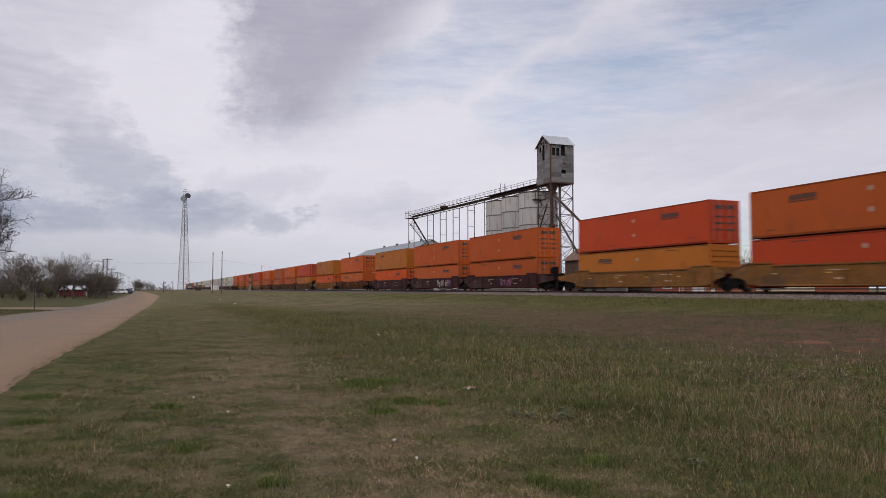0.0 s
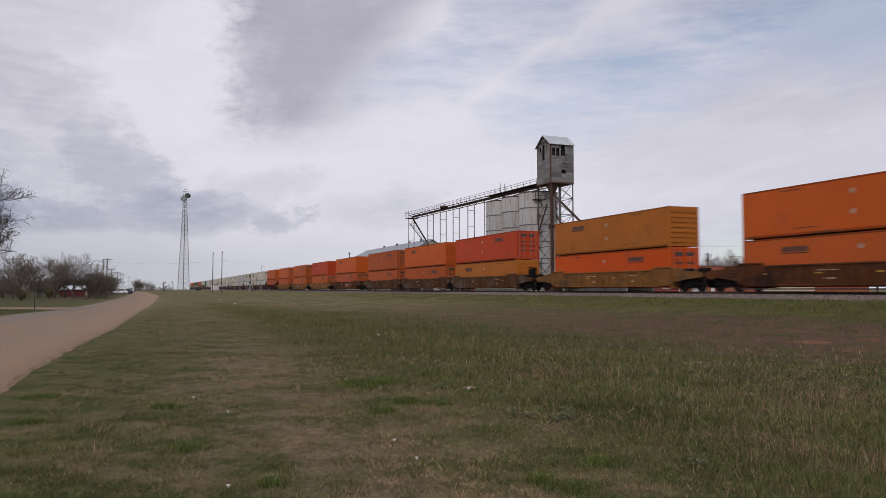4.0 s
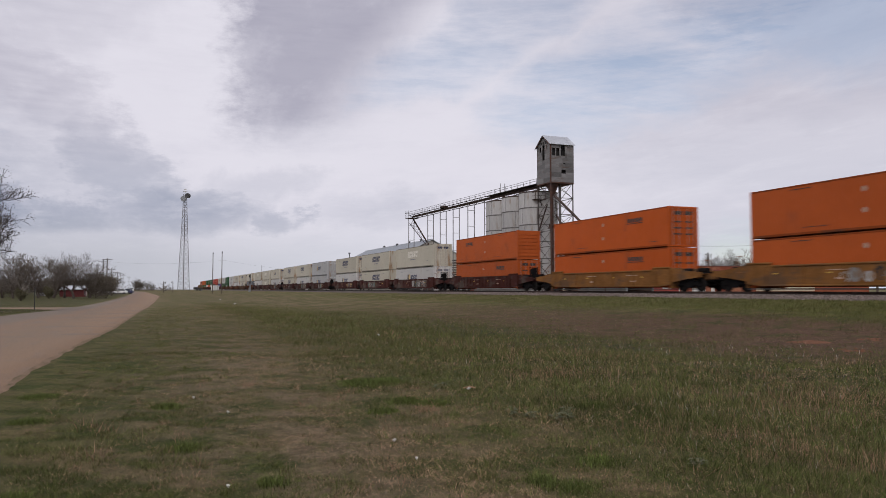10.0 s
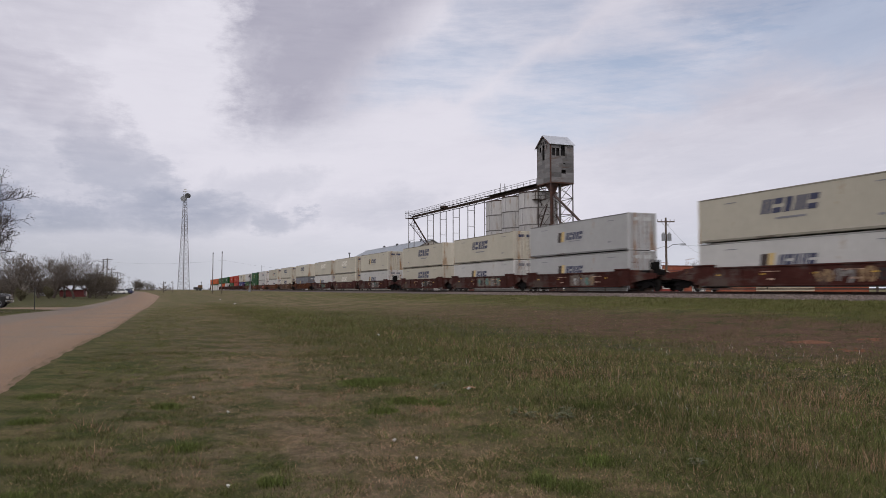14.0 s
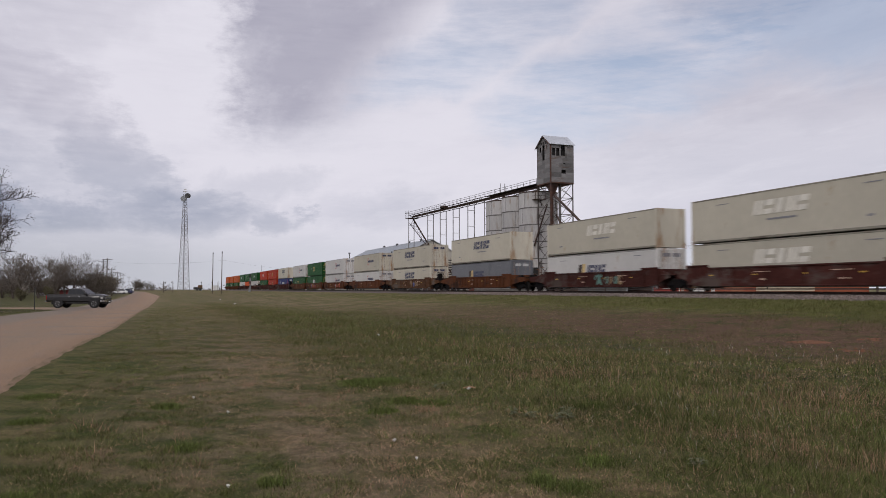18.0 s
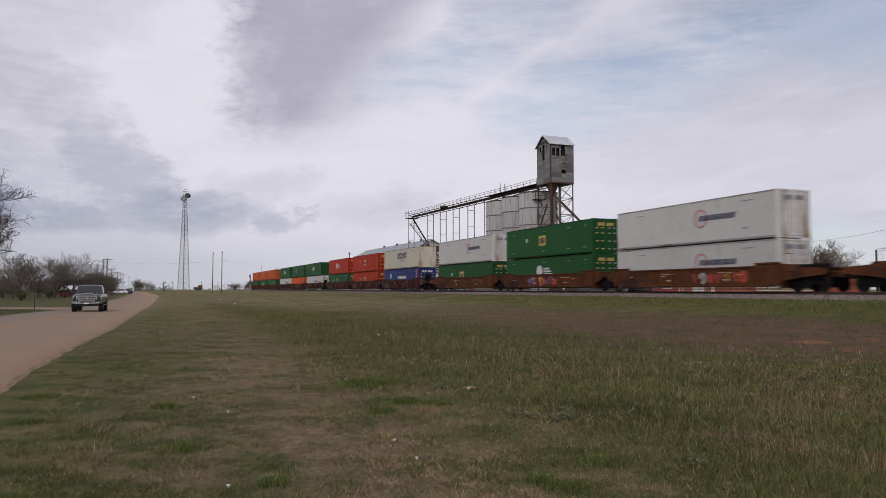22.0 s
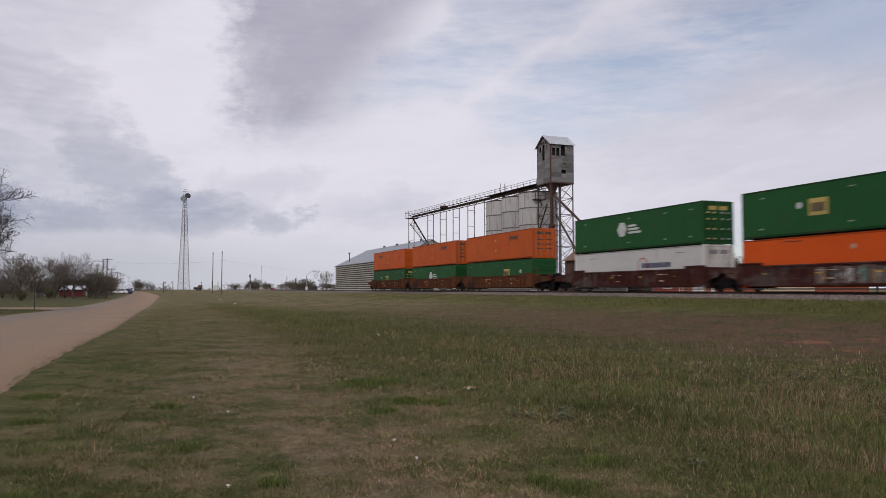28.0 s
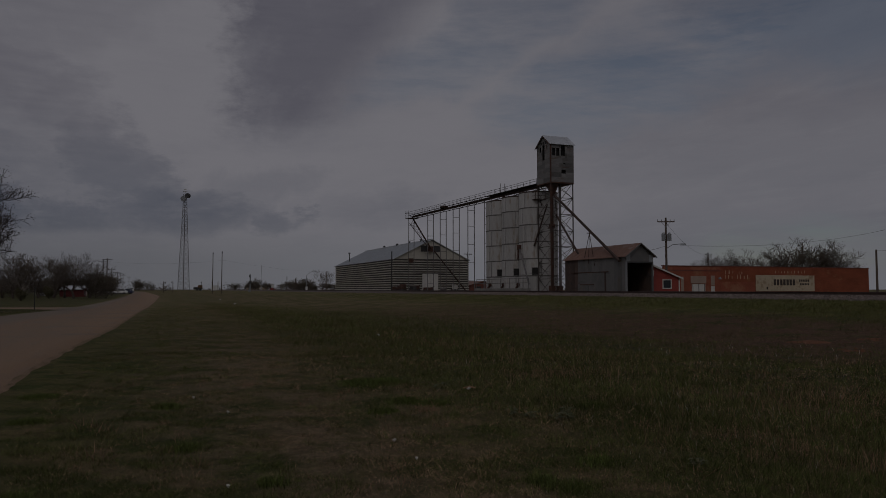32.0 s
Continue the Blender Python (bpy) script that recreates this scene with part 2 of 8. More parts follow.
M_WHITE = mat("white_paint", (0.72, 0.72, 0.72), 0.5, var=0.08, rand=0.08)
M_BARK = mat("grey_bark", (0.10, 0.08, 0.07), 0.95, var=0.3, scale=4, stretch=(4, 4, 0.7), rand=0.15, shine=0.12)
M_BARK_PALE = mat("pale_bark", (0.21, 0.185, 0.165), 0.95, var=0.3, scale=4, stretch=(4, 4, 0.7), shine=0.12)
M_TWIG = mat("twig_bark", (0.140, 0.118, 0.102), 0.95, var=0.2, scale=2, island=0.35, bump=0, shine=0.12)
M_TWIG_DARK = mat("dark_budding_twig", (0.060, 0.050, 0.046), 0.95, var=0.2, scale=2, island=0.35, bump=0, shine=0.12)
M_TWIG_GREEN = mat("budding_twig", (0.108, 0.092, 0.062), 0.95, var=0.2, scale=2, island=0.4, bump=0, shine=0.12)
M_LEAF_DARK = mat("evergreen_leaf", (0.090, 0.080, 0.048), 0.85, var=0.25, scale=1, island=0.45, bump=0, shine=0.12)
M_GREEN_BLADE = mat("green_blade", (0.094, 0.107, 0.034), 0.8, var=0.42, scale=0.45, second=(0.150, 0.114, 0.058), amount=0.34, sscale=1.6, island=0.8, bump=0, coords="World", shine=0.12)
M_GREEN_FAR = mat("green_blade_far", (0.110, 0.116, 0.040), 0.8, var=0.35, scale=0.3, second=(0.150, 0.114, 0.058), amount=0.36, sscale=0.9, island=0.35, bump=0, coords="World", shine=0.12)
M_STRAW_FAR = mat("straw_blade_far", (0.300, 0.205, 0.130), 0.85, var=0.35, scale=0.4, second=(0.125, 0.092, 0.062), amount=0.42, sscale=1.2, island=0.35, bump=0, coords="World", shine=0.12)
M_VERGE_BLADE = mat("verge_blade", (0.118, 0.122, 0.040), 0.8, var=0.25, scale=0.4, second=(0.150, 0.125, 0.058), amount=0.40, sscale=0.8, island=0.4, bump=0, coords="World", shine=0.12)
M_LUSH_BLADE = mat("lush_blade", (0.100, 0.124, 0.034), 0.75, var=0.3, scale=0.8, island=0.7, bump=0, coords="World", shine=0.12)
M_STRAW = mat("straw_blade", (0.37, 0.245, 0.158), 0.85, var=0.40, scale=0.6, second=(0.125, 0.092, 0.066), amount=0.38, sscale=2.2, island=0.85, bump=0, coords="World", shine=0.12)
M_STEM = mat("bleached_stem", (0.30, 0.182, 0.120), 0.85, var=0.30, scale=0.8, second=(0.15, 0.11, 0.08), amount=0.45, sscale=1.8, island=0.6, bump=0, coords="World", shine=0.12)
M_LITTER = mat("grey_brown_litter", (0.320, 0.212, 0.168), 0.9, var=0.30, scale=0.8, second=(0.10, 0.075, 0.06), amount=0.45, sscale=2.0, island=0.7, bump=0, coords="World", shine=0.1)
M_LITTER_RED = mat("red_brown_litter", (0.150, 0.098, 0.074), 0.9, var=0.35, scale=0.5, second=(0.085, 0.060, 0.044), amount=0.5, sscale=1.2, island=0.7, bump=0, coords="World", shine=0.1)
M_SEED = mat("pale_seed_head", (0.42, 0.38, 0.33), 0.9, var=0.2, island=0.3, bump=0, shine=0.12)
M_PAPER = mat("litter_paper", (0.55, 0.53, 0.50), 0.7, var=0.1)
M_RED_DIRT = mat("bare_red_soil", (0.165, 0.078, 0.046), 0.95, var=0.2, scale=2, bump=0.6, bscale=20, shine=0.12)


# ---- mesh building ----
class Solid:
    """Collects the faces of one part."""

    def __init__(self):
        self.v, self.f = [], []

    def face(self, *pts):
        n = len(self.v)
        self.v += [tuple(p) for p in pts]
        self.f.append(tuple(range(n, n + len(pts))))
        return self

    def box(self, x0, x1, y0, y1, z0, z1, c=0.0):
        n = len(self.v)
        if not c:
            self.v += [(x, y, z) for z in (z0, z1) for y in (y0, y1) for x in (x0, x1)]
            self.f += [tuple(n + i for i in q) for q in ((0, 2, 3, 1), (4, 5, 7, 6), (0, 1, 5, 4), (2, 6, 7, 3), (0, 4, 6, 2), (1, 3, 7, 5))]
            return self
        # corners cut back on each axis in turn: index 3 * corner + axis
        for iz, (z, sz) in enumerate(((z0, 1), (z1, -1))):
            for iy, (y, sy) in enumerate(((y0, 1), (y1, -1))):
                for ix, (x, sx) in enumerate(((x0, 1), (x1, -1))):
                    self.v += [(x, y + sy * c, z + sz * c), (x + sx * c, y, z + sz * c), (x + sx * c, y + sy * c, z)]
        k = lambda ix, iy, iz, a: n + 3 * (ix + 2 * iy + 4 * iz) + a
        for a in range(3):
            for s in (0, 1):
                ring = []
                for p, q in ((0, 0), (1, 0), (1, 1), (0, 1)):
                    i = [p, q]
                    i.insert(a, s)
                    ring.append(k(*i, a))
                self.f.append(tuple(ring) if (s == 1) == (a != 1) else tuple(reversed(ring)))
        for a in range(3):
            b, d = (a + 1) % 3, (a + 2) % 3
            for sb in (0, 1):
                for sd in (0, 1):
                    lo, hi = [0, 0, 0], [0, 0, 0]
                    lo[b] = hi[b] = sb
                    lo[d] = hi[d] = sd
                    hi[a] = 1
                    q = (k(*lo, b), k(*hi, b), k(*hi, d), k(*lo, d))
                    self.f.append(q if sb == sd else tuple(reversed(q)))
        for iz in (0, 1):
            for iy in (0, 1):
                for ix in (0, 1):
                    q = (k(ix, iy, iz, 0), k(ix, iy, iz, 1), k(ix, iy, iz, 2))
                    self.f.append(q if (ix + iy + iz) % 2 else tuple(reversed(q)))
        return self

    def rings(self, rings, cap=True):
        n, m = len(self.v), len(rings[0])
        for r in rings:
            self.v += [tuple(p) for p in r]
        for i in range(len(rings) - 1):
            for j in range(m):
                a, b = n + i * m + j, n + i * m + (j + 1) % m
                self.f.append((a, b, b + m, a + m))
        if cap:
            self.f.append(tuple(n + j for j in reversed(range(m))))
            self.f.append(tuple(n + (len(rings) - 1) * m + j for j in range(m)))
        return self

    def tube(self, p, q, r0, r1=None, n=8, cap=True):
        p, q = Vector(p), Vector(q)
        r1 = r0 if r1 is None else r1
        w = (q - p).normalized()
        u = w.orthogonal().normalized()
        s = w.cross(u)
        turn = [(math.cos(2 * math.pi * i / n), math.sin(2 * math.pi * i / n)) for i in range(n)]
        return self.rings([[c + (u * a + s * b) * r for a, b in turn] for c, r in ((p, r0), (q, r1))], cap)

    def beam(self, p, q, w):
        return self.tube(p, q, w * 0.7071, n=4)

    def wire(self, pts, r, n=5):
        for a, b in zip(pts, pts[1:]):
            self.tube(a, b, r, n=n, cap=False)
        return self

    def prism(self, poly, axis, a0, a1):
        """A polygon of two coordinates pushed along an axis; the order of the other axes is cyclic (x: yz, y: zx, z: xy)."""
        def at(p, a):
            v = [0, 0, 0]
            v[axis], v[(axis + 1) % 3], v[(axis + 2) % 3] = a, p[0], p[1]
            return v
        return self.rings([[at(p, a) for p in poly] for a in (a0, a1)])

    def turned(self, m, start=0):
        for i in range(start, len(self.v)):
            self.v[i] = tuple(m @ Vector(self.v[i]))
        return self

    def mesh(self, name, material, smooth=False):
        me = bpy.data.meshes.new(name)
        me.from_pydata(self.v, [], self.f)
        me.materials.append(material)
        if smooth:
            me.polygons.foreach_set("use_smooth", [True] * len(me.polygons))
        me.update()
        return me


def part(name, solid, material, parent=None, label="", smooth=False, at=None):
    ob = new(name, solid.mesh(name, material, smooth) if isinstance(solid, Solid) else solid)
    if parent is not None:
        ob.parent = parent
    if at is not None:
        ob.matrix_basis = at
    if label:
        ob["label"] = label
    return ob


def thing(name, m, label, category, group="", kind=""):
    ob = new(name)
    ob.empty_display_size = 0.3
    ob.matrix_basis = m
    return tagged(ob, label, category, group, kind)


def circle(cx, cy, r, n, z=None):
    return [(cx + r * math.cos(2 * math.pi * i / n), cy + r * math.sin(2 * math.pi * i / n)) + (() if z is None else (z,)) for i in range(n)]


# ---- ground, road and railway bed ----
RAIL_TOP, TRACK_X = 1.36, 35.4
ROAD_Y = np.array([-400, 30, 45, 65, 85, 120, 160, 230, 320, 600, 3000], float)
ROAD_Z = np.array([0, 0, -0.06, -0.22, -0.44, -0.50, -0.42, -0.05, 0.45, 0.6, 0.6], float)
EDGE_Y = np.array([-400, 16, 22, 31, 49, 57, 64, 73, 87, 102, 118, 140, 179, 195, 215, 250, 300, 320, 340, 380, 480, 900, 3000], float)
EDGE_L = np.array([-8.3, -8.3, -8.3, -8.25, -8.15, -8.0, -7.55, -7.2, -7.6, -7.3, -7.06, -6.8, -6.35, -6.25, -6.2, -6.2, -6.5, -7.1, -8.0, -11, -20, -55, -200], float)
EDGE_R = np.array([-2.15, -2.05, -1.84, -1.38, -1.04, -0.92, -0.80, -0.68, -0.36, -0.08, 0.25, 0.65, 1.36, 1.7, 1.4, 0.3, -1.7, -2.5, -3.4, -6.0, -13.0, -48, -190], float)
FIELD_X = np.array([-9000, -300, -20, -8, -1, 4, 10, 16, 23, 31.3, 39.6, 46, 9000], float)
FIELD_H = np.array([0.6, 0.5, 0.12, 0.02, 0.0, -0.02, -0.12, -0.05, 0.36, 0.95, 0.95, 0.88, 0.6], float)


def gz(x, y):
    """Height of the ground."""
    x, y = np.asarray(x, float), np.asarray(y, float)
    side = np.interp(x, FIELD_X, FIELD_H)
    share = np.clip((30.0 - x) / 28.0, 0, 1)
    wave = 0.035 * np.sin(x * 0.9 + 1.3 * np.sin(y * 0.31)) * np.sin(y * 0.55 + 0.7) * np.clip((31 - x) / 6, 0, 1) * np.clip((x + 1.5) / 3, 0, 1) * np.clip((34 - y) / 22, 0.06, 1)
    return side + share * np.interp(y, ROAD_Y, ROAD_Z) + wave


def road_mid(y):
    return (np.interp(y, EDGE_Y, EDGE_L) + np.interp(y, EDGE_Y, EDGE_R)) / 2


def road_half(y):
    return (np.interp(y, EDGE_Y, EDGE_R) - np.interp(y, EDGE_Y, EDGE_L)) / 2


def sheet(name, xs, ys, height, material):
    xx, yy = np.meshgrid(xs, ys)
    v = np.stack([xx, yy, height(xx, yy)], -1).reshape(-1, 3)
    nx, ny = len(xs), len(ys)
    i = (np.arange(ny - 1)[:, None] * nx + np.arange(nx - 1)[None]).reshape(-1)
    me = bpy.data.meshes.new(name)
    me.from_pydata(v.tolist(), [], np.stack([i, i + 1, i + nx + 1, i + nx], 1).tolist())
    me.polygons.foreach_set("use_smooth", [True] * len(me.polygons))
    me.materials.append(material)
    return new(name, me)


def ground_material():
    m = bpy.data.materials.new("rough_grass_ground")
    m.use_nodes = True
    nt, ln = m.node_tree.nodes, m.node_tree.links
    shader = nt["Principled BSDF"]
    geo = nt.new("ShaderNodeNewGeometry")
    pos = geo.outputs["Position"]

    def noise_at(s, d=7.0, r=0.62, off=0.0):
        n = nt.new("ShaderNodeTexNoise")
        n.noise_dimensions = "4D"
        n.inputs["W"].default_value = off
        n.inputs["Scale"].default_value, n.inputs["Detail"].default_value, n.inputs["Roughness"].default_value = s, d, r
        ln.new(pos, n.inputs["Vector"])
        return n.outputs["Fac"]

    def span(v, lo, hi, a=0.0, b=1.0):
        n = nt.new("ShaderNodeMapRange")
        for k, q in (("From Min", lo), ("From Max", hi), ("To Min", a), ("To Max", b)):
            n.inputs[k].default_value = q
        ln.new(v, n.inputs["Value"])
        return n.outputs["Result"]

    def blend(fac, a, b, kind="MIX"):
        n = nt.new("ShaderNodeMix")
        n.data_type, n.blend_type = "RGBA", kind
        for k, v in ((0, fac), (6, a), (7, b)):
            if isinstance(v, float):
                n.inputs[k].default_value = v
            elif isinstance(v, tuple):
                n.inputs[k].default_value = (*v, 1)
            else:
                ln.new(v, n.inputs[k])
        return n.outputs[2]

    sep = nt.new("ShaderNodeSeparateXYZ")
    ln.new(pos, sep.inputs[0])
    warp = nt.new("ShaderNodeMath")
    warp.operation = "MULTIPLY_ADD"
    ln.new(noise_at(0.16, 5.0), warp.inputs[0])
    warp.inputs[1].default_value = 7.0
    ln.new(sep.outputs[0], warp.inputs[2])
    zone = nt.new("ShaderNodeValToRGB")                # bands of growth that run along the railway
    ln.new(span(warp.outputs[0], -8.5, 49.5), zone.inputs[0])
    bands = [(0.0, (0.078, 0.080, 0.028)), (0.17, (0.096, 0.092, 0.034)), (0.20, (0.120, 0.104, 0.056)), (0.235, (0.170, 0.130, 0.084)), (0.27, (0.120, 0.100, 0.050)), (0.31, (0.058, 0.060, 0.023)),
             (0.38, (0.046, 0.048, 0.020)), (0.43, (0.056, 0.050, 0.025)), (0.455, (0.100, 0.064, 0.044)), (0.57, (0.110, 0.066, 0.046)), (0.60, (0.085, 0.074, 0.032)), (0.64, (0.120, 0.118, 0.038)), (0.74, (0.132, 0.130, 0.042)), (1.0, (0.08, 0.08, 0.036))]
    els = zone.color_ramp.elements
    while len(els) < len(bands):
        els.new(0.5)
    for e, (p, c) in zip(els, bands):
        e.position, e.color = p, (*c, 1)
    straw = blend(span(noise_at(1.1, off=2.0), 0.50, 0.66), zone.outputs[0], (0.165, 0.122, 0.070))
    soil = blend(span(noise_at(0.30, off=5.0), 0.60, 0.74, 0.0, 0.75), straw, (0.105, 0.062, 0.042))
    green = blend(span(noise_at(1.1, off=9.0), 0.47, 0.58, 0.0, 0.9), soil, (0.050, 0.062, 0.016))
    strip = nt.new("ShaderNodeMath")                   # a thin-grown reddish strip on the slope below the track
    strip.operation = "MULTIPLY"
    ln.new(span(warp.outputs[0], 16.6, 19.6), strip.inputs[0])
    ln.new(span(warp.outputs[0], 27.4, 25.0), strip.inputs[1])
    worn = nt.new("ShaderNodeMath")
    worn.operation = "MULTIPLY"
    ln.new(strip.outputs[0], worn.inputs[0])
    ln.new(span(noise_at(0.7, 8.0, 0.72, 12.0), 0.42, 0.58, 0.1, 1.0), worn.inputs[1])
    near_part = nt.new("ShaderNodeMath")
    near_part.operation = "MULTIPLY"
    ln.new(worn.outputs[0], near_part.inputs[0])
    ln.new(span(sep.outputs[1], 90, 36, 0.15, 0.85), near_part.inputs[1])
    green = blend(near_part.outputs[0], green, (0.128, 0.076, 0.054))
    pasture = blend(span(noise_at(0.5, 8.0, 0.72, 15.0), 0.43, 0.57), (0.105, 0.112, 0.038), (0.255, 0.195, 0.118))
    green = blend(span(sep.outputs[1], 26, 62, 0.0, 0.72), green, pasture)
    green = blend(span(sep.outputs[0], -6.5, -9.0), green, blend(span(noise_at(0.8, 7.0, 0.7, 19.0), 0.42, 0.62), (0.060, 0.072, 0.024), (0.130, 0.105, 0.058)))
    # random dark grain puts the shade between blades into the soil colour
    tuft_shade = blend(span(noise_at(22.0, 8.0, 0.75, 3.0), 0.34, 0.66, 0.0, 1.0), (0.36, 0.36, 0.35), (1.22, 1.20, 1.17))
    coarse = blend(span(noise_at(5.5, 5.0, 0.7, 7.0), 0.36, 0.64, 0.0, 1.0), (0.74, 0.75, 0.73), (1.26, 1.25, 1.23))
    fine = blend(1.0, blend(1.0, green, tuft_shade, "MULTIPLY"), coarse, "MULTIPLY")
    ln.new(fine, shader.inputs["Base Color"])
    shader.inputs["Roughness"].default_value = 0.95
    shader.inputs["Specular IOR Level"].default_value = 0.1
    b = nt.new("ShaderNodeBump")
    b.inputs["Strength"].default_value, b.inputs["Distance"].default_value = 0.7, 0.04
    ln.new(noise_at(14.0, 6.0, 0.7), b.inputs["Height"])
    ln.new(b.outputs[0], shader.inputs["Normal"])
    return m


M_GROUND = ground_material()
gx = np.concatenate([[-4000, -2000, -1000, -600, -400, -300, -200, -140, -100, -75, -55, -42, -32, -25], np.arange(-20, 42.1, 0.6), [46, 55, 70, 90, 120, 160, 220, 300, 450, 700, 1200, 2500, 4000]])
gy = np.concatenate([[-1100, -600, -300, -150, -80, -50, -30, -20, -12, -6], np.arange(0, 60, 0.6), np.arange(60, 140, 2.0), np.arange(140, 340, 6.0), [350, 380, 420, 480, 560, 680, 850, 1100, 1500, 2200, 3200, 4600]])
ground = sheet("ground", gx, gy, gz, M_GROUND)
tagged(ground, "rough green and straw-coloured grass field by a railway", "ground", kind="structure")


def road_material():
    """Chip seal: grey where the wheels have worn it, tan dust and grit elsewhere, most along the edges; patches, cracks and grain."""
    m = bpy.data.materials.new("worn_road_chipseal")
    m.use_nodes = True
    nt, ln = m.node_tree.nodes, m.node_tree.links
    shader = nt["Principled BSDF"]
    geo = nt.new("ShaderNodeNewGeometry")

    def noise_at(scale, stretch, detail=7.0, rough=0.62):
        mp = nt.new("ShaderNodeMapping")
        mp.inputs["Scale"].default_value = stretch
        ln.new(geo.outputs["Position"], mp.inputs["Vector"])
        n = nt.new("ShaderNodeTexNoise")
        n.inputs["Scale"].default_value, n.inputs["Detail"].default_value, n.inputs["Roughness"].default_value = scale, detail, rough
        ln.new(mp.outputs[0], n.inputs["Vector"])
        return n.outputs["Fac"]

    def span(v, lo, hi, a=0.0, b=1.0):
        n = nt.new("ShaderNodeMapRange")
        for k, q in (("From Min", lo), ("From Max", hi), ("To Min", a), ("To Max", b)):
            n.inputs[k].default_value = q
        ln.new(v, n.inputs["Value"])
        return n.outputs["Result"]

    def blend(fac, a, b, kind="MIX"):
        n = nt.new("ShaderNodeMix")
        n.data_type, n.blend_type = "RGBA", kind
        for k, v in ((0, fac), (6, a), (7, b)):
            if isinstance(v, float):
                n.inputs[k].default_value = v
            elif isinstance(v, tuple):
                n.inputs[k].default_value = (*v, 1)
            else:
                ln.new(v, n.inputs[k])
        return n.outputs[2]

    sep = nt.new("ShaderNodeSeparateXYZ")
    ln.new(geo.outputs["Position"], sep.inputs[0])
    across = nt.new("ShaderNodeMath")
    across.operation = "MULTIPLY_ADD"
    ln.new(noise_at(0.45, (1.0, 0.12, 1.0)), across.inputs[0])
    across.inputs[1].default_value = 3.2
    ln.new(sep.outputs[0], across.inputs[2])
    lanes = nt.new("ShaderNodeValToRGB")
    ln.new(span(across.outputs[0], -7.5, 1.5), lanes.inputs[0])
    tones = [(0.0, (0.228, 0.157, 0.101)), (0.14, (0.175, 0.141, 0.111)), (0.36, (0.187, 0.147, 0.113)), (0.48, (0.225, 0.152, 0.102)), (0.60, (0.215, 0.153, 0.106)), (0.78, (0.245, 0.163, 0.106)), (1.0, (0.274, 0.184, 0.121))]
    els = lanes.color_ramp.elements
    while len(els) < len(tones):
        els.new(0.5)
    for e, (p, c) in zip(els, tones):
        e.position, e.color = p, (*c, 1)
    col = blend(span(noise_at(0.9, (1.0, 0.25, 1.0), 9.0, 0.7), 0.50, 0.68, 0.0, 0.6), lanes.outputs[0], (0.182, 0.150, 0.124))
    col = blend(span(noise_at(0.09, (0.4, 1.6, 1.0), 3.0), 0.56, 0.60, 0.0, 0.4), col, (0.150, 0.130, 0.116))
    col = blend(1.0, col, blend(span(noise_at(28.0, (1, 1, 1), 4.0, 0.75), 0.3, 0.7), (0.72, 0.72, 0.72), (1.30, 1.29, 1.27)), "MULTIPLY")
    ln.new(col, shader.inputs["Base Color"])
    shader.inputs["Roughness"].default_value, shader.inputs["Specular IOR Level"].default_value = 0.85, 0.18
    b = nt.new("ShaderNodeBump")
    b.inputs["Strength"].default_value, b.inputs["Distance"].default_value = 0.5, 0.02
    ln.new(noise_at(30.0, (1, 1, 1), 4.0), b.inputs["Height"])
    ln.new(b.outputs[0], shader.inputs["Normal"])
    return m


M_ASPHALT = road_material()


def road_strip(name, ys, rag, seed, over, lift, material):
    rng = np.random.RandomState(seed)
    n = 13
    v, f = [], []
    soften = np.array([0.35, 0.5, 0.35])
    jl, jr = [np.convolve(rng.randn(len(ys)), soften, "same") * rag + rng.randn(len(ys)) * rag * 0.35 for _ in (0, 1)]
    for a in range(len(ys)):
        l, r = road_mid(ys[a]) - road_half(ys[a]) - over - jl[a], road_mid(ys[a]) + road_half(ys[a]) + over + jr[a]
        for k in range(n):
            g = np.interp(k, (0, 1, n - 2, n - 1), (0.0, 0.06 / (r - l), 1 - 0.06 / (r - l), 1.0))
            x = l + (r - l) * g
            crown = lift + lift * (1 - abs(2 * g - 1)) if 0 < k < n - 1 else -0.03
            v.append((x, ys[a], float(gz(x, ys[a])) + crown))
        if a:
            for k in range(n - 1):
                p = (a - 1) * n + k
                f.append((p, p + 1, p + n + 1, p + n))
    s = Solid()
    s.v, s.f = v, f
    return part(name, s, material, smooth=True)


road_ys = list(np.arange(-40, 60, 0.3)) + list(np.arange(60, 330, 1.5)) + list(np.arange(330, 900, 20))
verge = tagged(road_strip("road_verge", road_ys, 0.035, 6, 0.10, 0.020, M_VERGE), "strip of reddish dirt and grit along the road edge", "verge", kind="structure")
road = tagged(road_strip("road", road_ys, 0.022, 3, 0.01, 0.036, M_ASPHALT), "worn pale chip-seal road with crumbling edges", "road", kind="structure")

side_road = Solid()
rng = np.random.RandomState(8)
cols, prev = 25, None
for a in range(46):
    x = -6.4 - 1.6 * a
    flare = 6.5 * math.exp(-((a * 1.6) / 4.2) ** 1.4)
    near_y, far_y = 80.8 - flare * 1.5 + rng.randn() * 0.1, 87.2 + flare * 0.6 + rng.randn() * 0.1
    row = [(x, near_y + (far_y - near_y) * k / 8, float(gz(x, near_y + (far_y - near_y) * k / 8)) + (0.045 if 0 < k < 8 else -0.03)) for k in range(9)]
    if prev:
        for k in range(8):
            side_road.face(prev[k], prev[k + 1], row[k + 1], row[k])
    prev = row
tagged(part("road_branch", side_road, M_ASPHALT), "pale side road joining the main road", "road", kind="structure")

